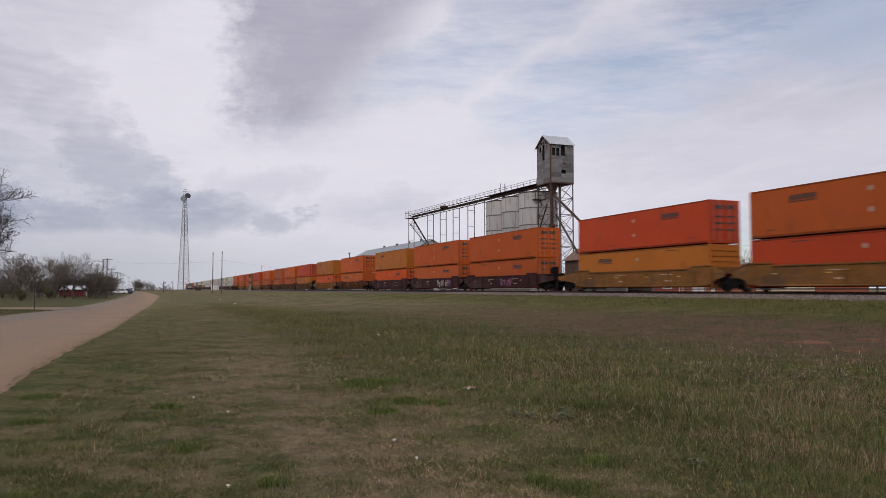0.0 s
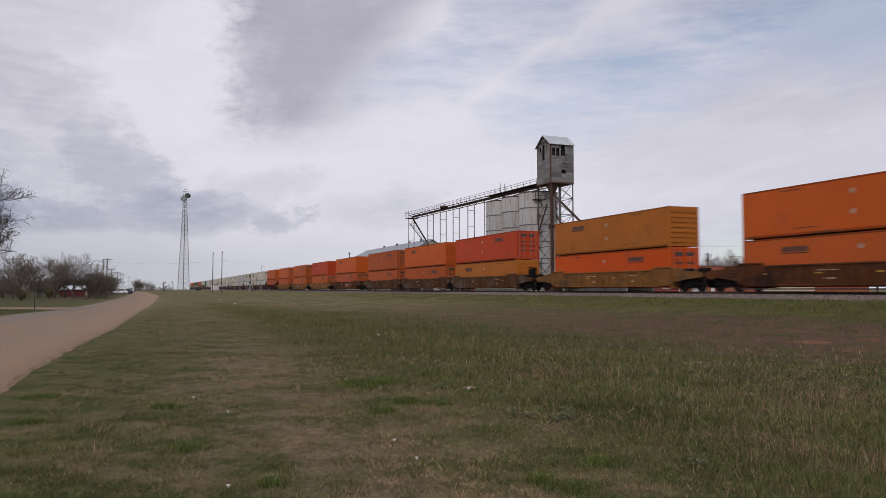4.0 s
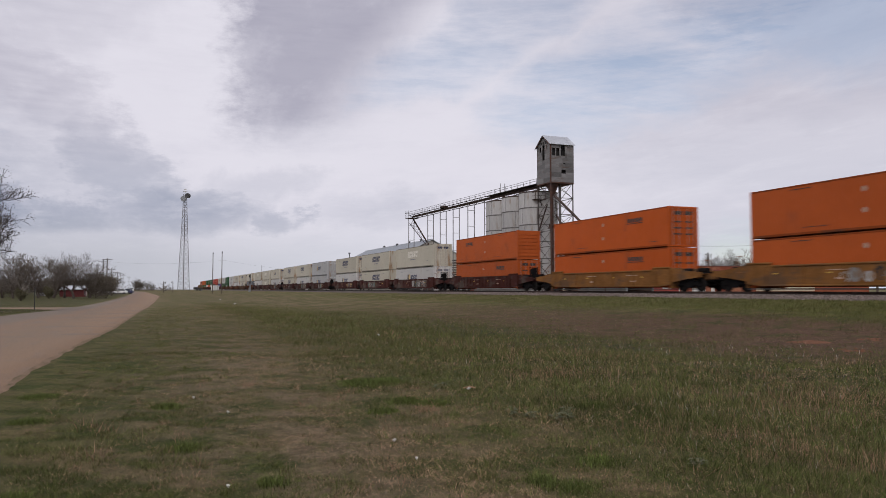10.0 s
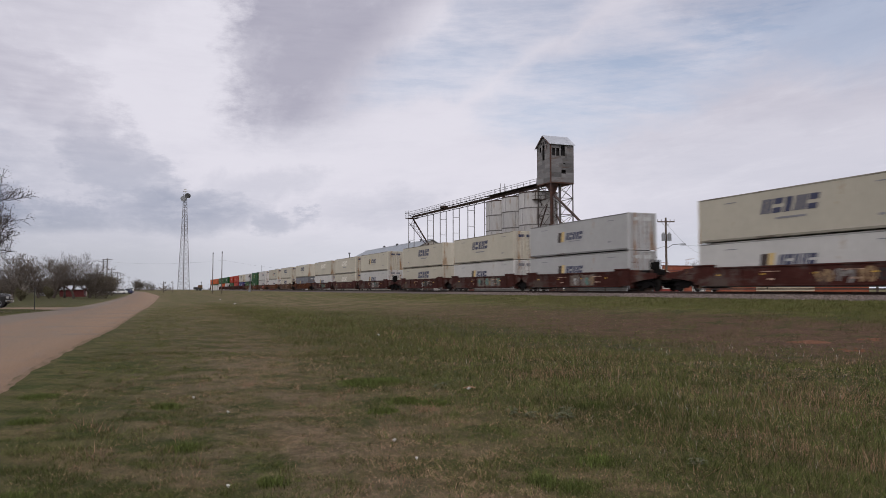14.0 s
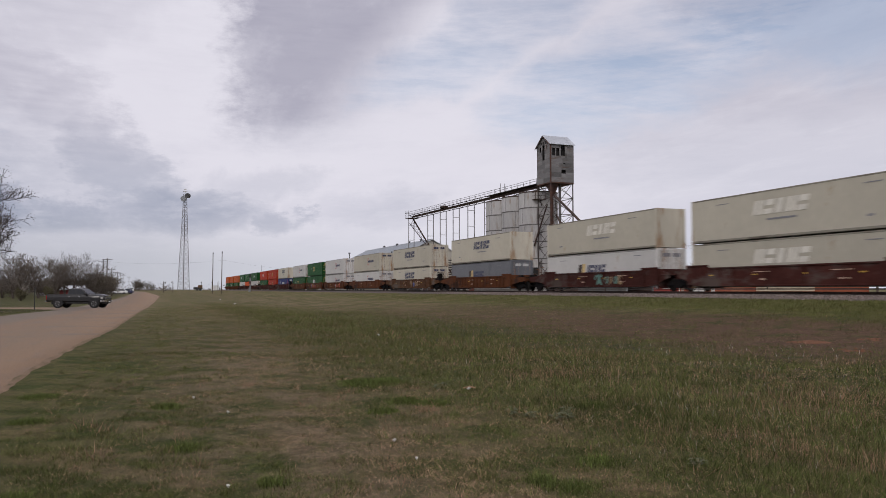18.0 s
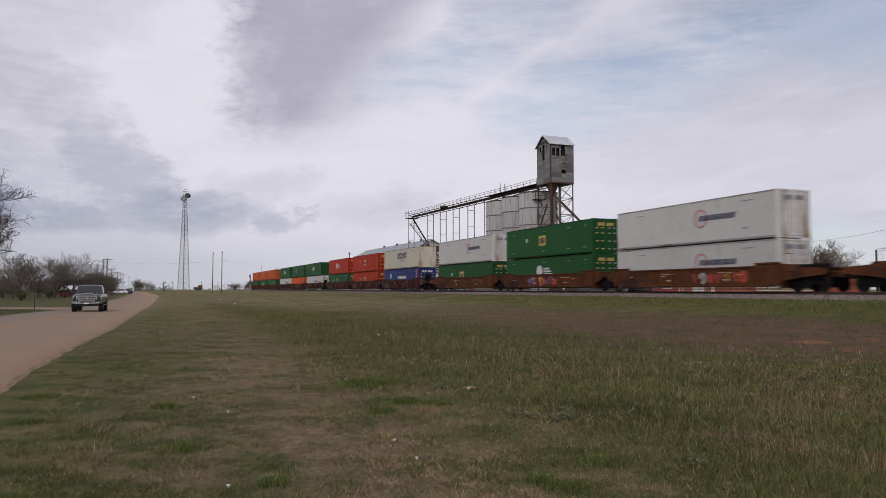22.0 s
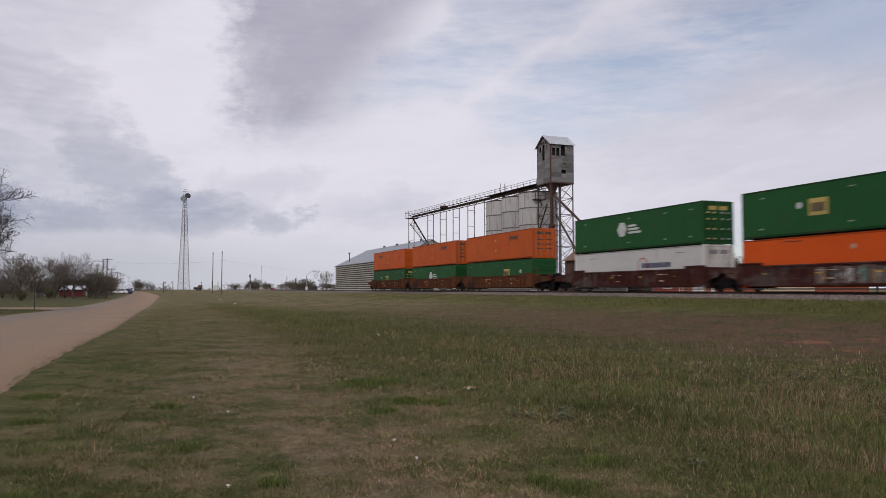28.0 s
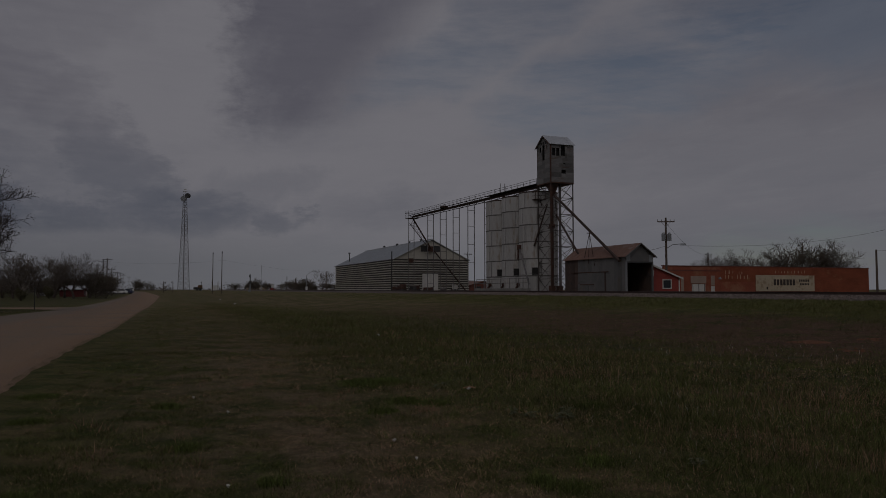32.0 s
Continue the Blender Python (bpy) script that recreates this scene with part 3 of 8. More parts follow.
# ballast bed, ties and rails
bed = Solid()
bed_ys = list(np.arange(-1000, -60, 20.0)) + list(np.arange(-60, 140, 1.0)) + list(np.arange(140, 900, 20))
PROFILE = [(31.2, 0.90), (31.9, 1.00), (33.3, 1.155), (33.75, 1.175), (37.05, 1.175), (37.5, 1.155), (39.2, 0.98), (39.8, 0.88)]
rng = np.random.RandomState(4)
prev = None
for y in bed_ys:
    row = [(x + rng.randn() * 0.05, y, z + rng.randn() * 0.015) for x, z in PROFILE]
    if prev:
        for k in range(len(row) - 1):
            bed.face(prev[k], prev[k + 1], row[k + 1], row[k])
    prev = row
ballast = tagged(part("ballast", bed, M_BALLAST), "bank of grey crushed stone under the railway", "ballast", kind="structure")

stones = Solid()
rng = np.random.RandomState(5)
for k in range(9000):
    y = 14 + 70 * rng.rand() ** 1.8
    x = 31.5 + 2.4 * rng.rand()
    z = float(np.interp(x, [p[0] for p in PROFILE], [p[1] for p in PROFILE]))
    r = 0.03 + 0.045 * rng.rand()
    a, b = rng.rand() * 6.3, rng.rand()
    u, w = (math.cos(a) * r, math.sin(a) * r), (-math.sin(a) * r * (0.6 + 0.4 * b), math.cos(a) * r * (0.6 + 0.4 * b))
    n = len(stones.v)
    stones.v += [(x + u[0], y + u[1], z), (x + w[0], y + w[1], z), (x - u[0], y - u[1], z), (x - w[0], y - w[1], z), (x + u[0] * 0.2, y + u[1] * 0.2, z + r * (0.7 + 0.5 * b))]
    stones.f += [(n, n + 1, n + 4), (n + 1, n + 2, n + 4), (n + 2, n + 3, n + 4), (n + 3, n, n + 4)]
tagged(part("gravel", stones, M_STONE), "loose grey ballast stones on the bank", "gravel", kind="stuff")

rail_poly = [(-0.07, 0), (0.07, 0), (0.07, 0.012), (0.012, 0.035), (0.010, 0.125), (0.036, 0.14), (0.036, 0.165), (0.028, 0.172), (-0.028, 0.172), (-0.036, 0.165), (-0.036, 0.14), (-0.010, 0.125), (-0.012, 0.035), (-0.07, 0.012)]
for side in (-1, 1):
    s = Solid().prism([(z, x) for x, z in rail_poly], 1, -1000, 900)
    tagged(part("rail", s, M_RAIL, at=pose(TRACK_X + side * 0.7525, 0, RAIL_TOP - 0.172)), "dark worn steel rail on wooden ties", "rail", "rails of the track", "structure")

# ---- grass: one mesh for each kind of growth ----
def blades(name, count, seed, far, tall, wide, lean, material, label, keep, simple=False, near=5.0, spots=None, least=0.00062):
    """Thin curved blades, thicker on the ground near the road side; each is two triangles."""
    rng = np.random.RandomState(seed)
    r = near * (far / near) ** rng.rand(count)
    a = np.radians(-14 + 72 * rng.rand(count))
    x, y = r * np.sin(a), r * np.cos(a)
    if spots:
        at = np.array(spots)
        pick = rng.choice(len(at), count, p=at[:, 2] ** 1.6 / np.sum(at[:, 2] ** 1.6))
        x, y = at[pick, 0] + rng.randn(count) * at[pick, 2] * 0.55, at[pick, 1] + rng.randn(count) * at[pick, 2] * 0.55
        r = np.hypot(x, y)
    ok = (x < 31.6) & (np.abs(x - road_mid(y)) > road_half(y) + 0.0 + 0.12 * rng.rand(count) ** 2 + 0.22 * patch(x, y, 0.5, 61) ** 2) & (rng.rand(count) < keep(x, y, rng))
    ok &= ~((x < -6) & (y > 79) & (y < 89))
    if far > 40:
        ok &= rng.rand(count) < np.clip((far - r) / (0.6 * far), 0, 1)
    x, y, r = x[ok], y[ok], r[ok]
    n = len(x)
    z = gz(x, y)
    h = tall(x, y) * (0.45 + 0.9 * rng.rand(n) ** 1.5) * np.clip((np.abs(x - road_mid(y)) - road_half(y)) / 1.0, 0.35, 1)
    w = np.maximum(wide, r * least) * (0.7 + 0.6 * rng.rand(n))
    t = rng.rand(n) * 2 * np.pi
    ux, uy = np.cos(t), np.sin(t)
    t2 = rng.rand(n) * 2 * np.pi
    k = lean * h * (0.25 + rng.rand(n))
    lx, ly = np.cos(t2) * k, np.sin(t2) * k
    shape = ((-1, 0, 0), (1, 0, 0), (0, 1.0, 1.0)) if simple else ((-1, 0, 0), (1, 0, 0), (0.7, 0.55, 0.35), (-0.7, 0.55, 0.35), (0, 1.0, 1.0))
    c = len(shape)
    v = np.empty((n, c, 3))
    for i, (s, g, e) in enumerate(shape):
        v[:, i, 0] = x + ux * w * s * 0.5 + lx * e
        v[:, i, 1] = y + uy * w * s * 0.5 + ly * e
        v[:, i, 2] = z - 0.01 + h * g * (1 - 0.25 * lean * e)
    me = bpy.data.meshes.new(name)
    me.vertices.add(n * c)
    me.vertices.foreach_set("co", v.reshape(-1).astype(np.float32))
    base = (np.arange(n) * c)[:, None]
    loops = (base + np.array([[0, 1, 2] if simple else [0, 1, 2, 3, 3, 2, 4]])).reshape(-1)
    me.loops.add(len(loops))
    me.loops.foreach_set("vertex_index", loops.astype(np.int32))
    me.polygons.add(n if simple else n * 2)
    starts = np.arange(n) * 3 if simple else ((np.arange(n) * 7)[:, None] + np.array([[0, 4]])).reshape(-1)
    me.polygons.foreach_set("loop_start", starts.astype(np.int32))
    me.update(calc_edges=True)
    me.materials.append(material)
    return tagged(new(name, me), label, "grass", kind="stuff")


def patch(x, y, size, seed):
    """Random field between 0 and 1, of lumps about that size with three finer ones in them."""
    out = np.zeros_like(x)
    for k, (share, grain) in enumerate(((0.46, 1.0), (0.27, 0.47), (0.17, 0.22), (0.10, 0.11))):
        a = 0.7 + 1.1 * k + seed
        u, v = (x * math.cos(a) + y * math.sin(a)) / (size * 1.7 * grain) + 13.7 * seed, (y * math.cos(a) - x * math.sin(a)) / (size * 1.7 * grain) + 7.1 * seed
        iu, iv = np.floor(u), np.floor(v)
        fu, fv = u - iu, v - iv
        fu, fv = fu * fu * (3 - 2 * fu), fv * fv * (3 - 2 * fv)
        dice = lambda p, q: np.modf(np.abs(np.sin(p * 12.9898 + q * 78.233 + seed * 3.7 + k) * 43758.5453))[0]
        out += share * ((dice(iu, iv) * (1 - fu) + dice(iu + 1, iv) * fu) * (1 - fv) + (dice(iu, iv + 1) * (1 - fu) + dice(iu + 1, iv + 1) * fu) * fv)
    return np.clip(0.5 + (out - 0.5) * 1.7, 0, 1)


def rise(v, lo, hi):
    t = np.clip((v - lo) / (hi - lo), 0, 1)
    return t * t * (3 - 2 * t)


def mown(x):
    """Growth gets taller away from the mown strip by the road."""
    return rise(x, 1.6, 7.5)


# clumps of lush growth: centre and radius
CLUMPS = ((3.17, 11.57, 0.42), (3.6, 11.7, 0.3), (3.23, 9.64, 0.26), (3.5, 9.3, 0.22), (2.7, 8.97, 0.2), (3.0, 4.95, 0.2), (2.86, 5.22, 0.16), (3.6, 5.6, 0.2), (-0.9, 6.1, 0.2), (-1.3, 9.6, 0.22), (0.3, 7.6, 0.2), (-1.5, 11.8, 0.3), (0.9, 6.0, 0.16), (0.2, 10.2, 0.22), (5.4, 8.4, 0.2))


def clump(x, y):
    out = np.zeros_like(x)
    for cx, cy, cr in CLUMPS:
        out = np.maximum(out, np.clip(1.4 - np.hypot(x - cx, y - cy) / cr, 0, 1))
    return out


def green_share(x, y):
    """How green the sward is: bands along the railway, mottled at a hand's width to three metres."""
    near = np.clip((30 - y) / 20, 0, 1)
    u = x + 1.1 * (patch(x, y, 3.0, 21) - 0.5) * np.clip(y / 12, 0.4, 2) - np.interp(y, [6, 12, 24, 40], [-0.2, 0.0, 0.9, 1.6])
    band = np.interp(u, [-8, -2, 0, 1.0, 1.7, 2.5, 3.2, 5, 8, 11, 14.5, 18, 23.5, 25.5, 31], [0.90, 0.86, 0.76, 0.56, 0.22, 0.22, 0.58, 0.66, 0.70, 0.54, 0.34, 0.28, 0.36, 0.80, 0.92])
    band = band + (1 - near) * 0.10
    mix = 0.40 * patch(x, y, 0.10, 1) + 0.32 * patch(x, y, 0.45, 41) + 0.28 * patch(x, y, 1.8, 2)
    return np.clip(band + (mix - 0.5) * 1.6, 0.03, 0.97)


def bare(x, y):
    """Where the sward is thin."""
    return np.interp(x + 5.0 * (patch(x, y, 3.0, 18) - 0.5), [8.5, 16.0, 21.0, 24.0], [0.03, 0.66, 0.66, 0.05]) * (0.62 + 0.38 * patch(x, y, 0.8, 17)) + 0.15 * rise(patch(x, y, 0.6, 23), 0.6, 0.8)


def turf(x, y):
    tussock = rise(0.6 * patch(x, y, 0.11, 71) + 0.4 * patch(x, y, 0.3, 72), 0.35, 0.75)
    return 0.024 + 0.045 * tussock + (0.035 + 0.06 * tussock) * mown(x) * np.interp(x, [9, 16, 23, 26], [1, 0.3, 0.3, 0.8])


def green_keep(x, y, g):
    return (0.08 + 0.92 * green_share(x, y)) * (1 - np.clip(bare(x, y), 0, 1))


def dry_keep(x, y, g):
    return (0.10 + 0.80 * (1 - green_share(x, y))) * (1 - np.clip(bare(x, y), 0, 1)) * (1 - 0.8 * clump(x, y)) * np.interp(x, [6, 11, 25, 28], [1, 0.5, 0.2, 0.3])


blades("short_grass", 640000, 11, 19, turf, 0.0050, 0.8, M_GREEN_BLADE, "short green grass blades all over the near field", green_keep, simple=True, least=0.0006)
blades("short_grass", 640000, 31, 130, lambda x, y: 1.25 * turf(x, y), 0.006, 0.8, M_GREEN_FAR, "short green grass blades on the far field", green_keep, simple=True, near=17)
blades("dry_grass", 560000, 12, 19, lambda x, y: 0.016 + 0.65 * turf(x, y), 0.0036, 1.6, M_STRAW, "dead straw-coloured grass lying between green blades", dry_keep, simple=True, least=0.0005)
blades("dry_grass", 480000, 32, 130, lambda x, y: turf(x, y), 0.0042, 1.1, M_STRAW_FAR, "dead straw-coloured grass on the far field", dry_keep, simple=True, near=17, least=0.0005)
blades("verge_grass", 520000, 36, 140, lambda x, y: 0.05 + 0.07 * patch(x, y, 0.4, 91), 0.006, 0.8, M_VERGE_BLADE, "fresh green grass along the foot of the ballast",
       lambda x, y, g: rise(x + 2.5 * (patch(x, y, 2.0, 92) - 0.5), 22.8, 26.0) * (0.35 + 0.65 * patch(x, y, 0.9, 93)), simple=True, near=22)
blades("thatch", 520000, 18, 22, lambda x, y: 0.026 + 0.014 * mown(x), 0.0040, 3.2, M_LITTER, "flattened grey-brown dead grass litter on the soil",
       lambda x, y, g: (0.15 + 0.85 * (1 - green_share(x, y))) * (0.35 + 0.65 * patch(x, y, 0.5, 75)), simple=True)
strip = lambda x, y: rise(x + 4 * (patch(x, y, 2.5, 51) - 0.5), 10.5, 15.5) * (1 - rise(x + 3 * (patch(x, y, 2.5, 52) - 0.5), 22.5, 25.5))
blades("strip_litter", 420000, 53, 90, lambda x, y: 0.035 + 0.05 * patch(x, y, 0.5, 54), 0.006, 1.4, M_LITTER_RED, "dead red-brown weeds on the thin-grown slope below the track",
       lambda x, y, g: strip(x, y) * (0.15 + 0.85 * patch(x, y, 0.6, 55)), simple=True, near=14)
blades("strip_weeds", 300000, 56, 90, lambda x, y: 0.03 + 0.05 * patch(x, y, 0.4, 57), 0.007, 1.0, M_GREEN_BLADE, "small green weeds scattered on the thin-grown slope",
       lambda x, y, g: strip(x, y) * rise(patch(x, y, 0.7, 58), 0.45, 0.85), simple=True, near=14)
blades("tall_grass", 95000, 13, 70, lambda x, y: 0.06 + 0.13 * mown(x) * np.interp(x, [6, 13], [1, 0.35]), 0.0030, 0.55, M_GREEN_BLADE, "taller green grass towards the railway", least=0.00042,
       keep=lambda x, y, g: mown(x) * np.clip((17.0 - x) / 7, 0, 1) * (0.1 + 0.75 * green_share(x, y)))
blades("tall_straw", 125000, 14, 46, lambda x, y: 0.07 + 0.18 * mown(x) * np.interp(x, [7, 14], [1, 0.5]), 0.0018, 0.6, M_STEM, "tall thin dead stems standing in the grass", least=0.00034,
       keep=lambda x, y, g: np.clip(mown(x - 0.6) + 0.02, 0, 1) * np.clip((18.0 - x) / 9, 0.03, 1) * (0.10 + 0.90 * rise(patch(x, y, 0.9, 6), 0.40, 0.9)) * np.interp(y, [10, 22], [1.0, 0.45]))
blades("lush_grass", 17000, 15, 34, lambda x, y: 0.03 + 0.07 * clump(x, y), 0.0045, 0.7, M_LUSH_BLADE, "clumps of fresh bright green grass",
       lambda x, y, g: np.ones_like(x), spots=CLUMPS)
rng = np.random.RandomState(83)
TUFTS = [(-1.2 + 5.0 * rng.rand(), 5.4 + 9.0 * rng.rand() ** 1.6, 0.05 + 0.12 * rng.rand()) for k in range(60)]
blades("dead_tufts", 1500, 84, 34, lambda x, y: 0.08 + 0.10 * patch(x, y, 0.8, 85), 0.0024, 1.1, M_STEM, "tufts of dead bleached stems standing over the short grass",
       lambda x, y, g: np.ones_like(x), spots=TUFTS, least=0.0004)
blades("seed_heads", 4500, 16, 22, lambda x, y: 0.03 + 0.09 * mown(x), 0.0050, 0.4, M_SEED, "tiny pale seed heads scattered in the grass",
       lambda x, y, g: 0.08 + 0.6 * mown(x), simple=True)
blades("stray_stems", 5000, 19, 15, lambda x, y: 0.10 + 0.07 * mown(x), 0.0028, 1.6, M_STEM, "single curved dead stems over the short grass",
       lambda x, y, g: 0.2 + 0.8 * (1 - green_share(x, y)), least=0.0004)
blades("low_weeds", 170000, 20, 24, lambda x, y: 0.032 + 0.03 * mown(x), 0.009, 1.2, M_LUSH_BLADE, "low broad-leaved weeds in the turf",
       lambda x, y, g: 0.8 * rise(patch(x, y, 0.45, 29), 0.50, 0.80) * (0.2 + 0.8 * green_share(x, y)), simple=True)


# ---- the train ----
SPEED, CLEAR = 26.5, 34.1                             # metres a second; X of the container sides
C_LEN, C_WID, C_HIGH = 16.15, 2.59, 2.895
BASE = {
    "orange": (0.39, 0.080, 0.016), "ochre": (0.38, 0.120, 0.018), "fresh_orange": (0.52, 0.074, 0.008), "red_orange": (0.42, 0.052, 0.016), "tangerine": (0.45, 0.085, 0.013),
    "cream": (0.44, 0.41, 0.34), "white": (0.49, 0.48, 0.465), "light_grey": (0.36, 0.36, 0.36), "dark_grey": (0.145, 0.15, 0.165), "green": (0.013, 0.070, 0.019), "red": (0.34, 0.028, 0.009), "blue": (0.024, 0.038, 0.135)}
NAMES = {"orange": "faded orange", "ochre": "ochre orange", "fresh_orange": "bright orange", "red_orange": "red-orange", "tangerine": "orange", "cream": "dirty cream", "white": "white",
         "light_grey": "light grey", "dark_grey": "dark grey", "green": "dark green", "red": "red", "blue": "blue"}
BODY = {}
for key, c in BASE.items():
    pale = key in ("cream", "white", "light_grey")
    BODY[key] = mat("container_" + key, c, 0.55, var=0.10, scale=0.35, second=(0.33, 0.23, 0.14) if pale else tuple(0.72 * q + 0.012 for q in c), amount=0.16 if pale else 0.36,
                    sscale=0.9, stretch=(1, 0.6, 0.5), bump=0.06, bscale=20, rand=0.10, shine=0.14)
# pale ends: stronger light put in as 1.22 times body colour, plus rust streaks
M_END_LIT = {k: mat("container_end_lit_" + k, tuple(1.22 * q for q in BASE[k]), 0.6, var=0.14, scale=0.8, second=(0.29, 0.150, 0.062), amount=0.52, sscale=1.1, stretch=(1.6, 1, 0.22), rand=0.1, shine=0.14) for k in ("cream", "white", "light_grey")}
# rails and some rods: body colour at 0.55 with dark brown patches
DARKER = {k: mat("darker_rail_" + k, tuple(0.55 * q for q in c), 0.7, var=0.25, scale=0.7, second=(0.05, 0.032, 0.022), amount=0.42, sscale=0.8, stretch=(1, 0.4, 1), shine=0.12) for k, c in BASE.items()}
M_ROD = mat("lock_rod_steel", (0.30, 0.25, 0.22), 0.55, 0.5, var=0.2)
M_EMB = {"dark": mat("dark_lettering_paint", (0.035, 0.022, 0.018), 0.6), "navy": mat("navy_lettering_paint", (0.035, 0.04, 0.085), 0.6, second=(0.25, 0.25, 0.27), amount=0.15, sscale=3),
         "blue": mat("blue_lettering_paint", (0.05, 0.06, 0.27), 0.6), "white": mat("white_lettering_paint", (0.48, 0.49, 0.48), 0.6), "yellow": mat("yellow_panel_paint", (0.42, 0.32, 0.085), 0.6),
         "ring": mat("red_ring_paint", (0.42, 0.05, 0.05), 0.6), "tan": mat("tan_emblem_paint", (0.55, 0.40, 0.17), 0.6), "dot": mat("grey_dot_paint", (0.40, 0.27, 0.20), 0.6), "soft": mat("worn_slate_print", (0.20, 0.20, 0.22), 0.7), "dim": mat("dulled_white_paint", (0.30, 0.32, 0.30), 0.7), "ghost": mat("worn_pale_lettering", (0.66, 0.63, 0.56), 0.6)}


def slab(s, y0, y1, z0, z1, x, skew=0.0, t=0.012):
    """A flat painted plate on the side at x: parallelogram, leaning along y towards its top."""
    sign = -1 if x < 0 else 1
    k = skew * (z1 - z0)
    a, b = x, x + sign * t
    q = [(y0, z0), (y1, z0), (y1 + k, z1), (y0 + k, z1)]
    n = len(s.v)
    s.v += [(b, y, z) for y, z in q] + [(a, y, z) for y, z in q]
    s.f += [(n, n + 3, n + 2, n + 1) if sign < 0 else (n, n + 1, n + 2, n + 3)] + [(n + i, n + (i + 1) % 4, n + 4 + (i + 1) % 4, n + 4 + i) for i in range(4)]
    return s


def disc(s, y, z, r, x, n=12, hole=0.0, arc=1.0, t=0.012):
    sign = -1 if x < 0 else 1
    b = x + sign * t
    pts = [(math.cos(2 * math.pi * i / n), math.sin(2 * math.pi * i / n)) for i in range(n + 1)]
    for i in range(int(n * arc)):
        (c0, s0), (c1, s1) = pts[i], pts[i + 1]
        if hole:
            s.face((b, y + c0 * r, z + s0 * r), (b, y + c1 * r, z + s1 * r), (b, y + c1 * hole, z + s1 * hole), (b, y + c0 * hole, z + s0 * hole))
        else:
            s.face((b, y, z), (b, y + c0 * r, z + s0 * r), (b, y + c1 * r, z + s1 * r))
    return s


def bars(s, y, z, w, h, x, n, skew=0.0, flip=1):
    """n blocks of a word that becomes plain shapes; y runs towards the reader's left on the near side."""
    step = w / n
    for k in range(n):
        a = y + flip * k * step
        slab(s, min(a, a + flip * step * 0.78), max(a, a + flip * step * 0.78), z, z + h, x, skew)
    return s



def word(box, y, z, w, h, x, n, skew, flip, ink):
    """A word as n plain slanted blocks of unlike width, each with a cut or two."""
    step = w / n
    for k in range(n):
        a = y + flip * k * step
        s = Solid()
        for p, q, lo, hi in (((0.06, 0.40, 0.0, 1.0), (0.56, 0.90, 0.0, 1.0)), ((0.08, 0.90, 0.0, 0.36), (0.08, 0.90, 0.60, 1.0)), ((0.16, 0.74, 0.0, 1.0),))[k % 3]:
            u, v = sorted((a + flip * step * p, a + flip * step * q))
            slab(s, u + skew * lo * h, v + skew * lo * h, z + lo * h, z + hi * h, x, skew, 0.012 + 0.001 * (lo > 0.3))
        part("letter_block", s, ink, box)


PROTO = {}


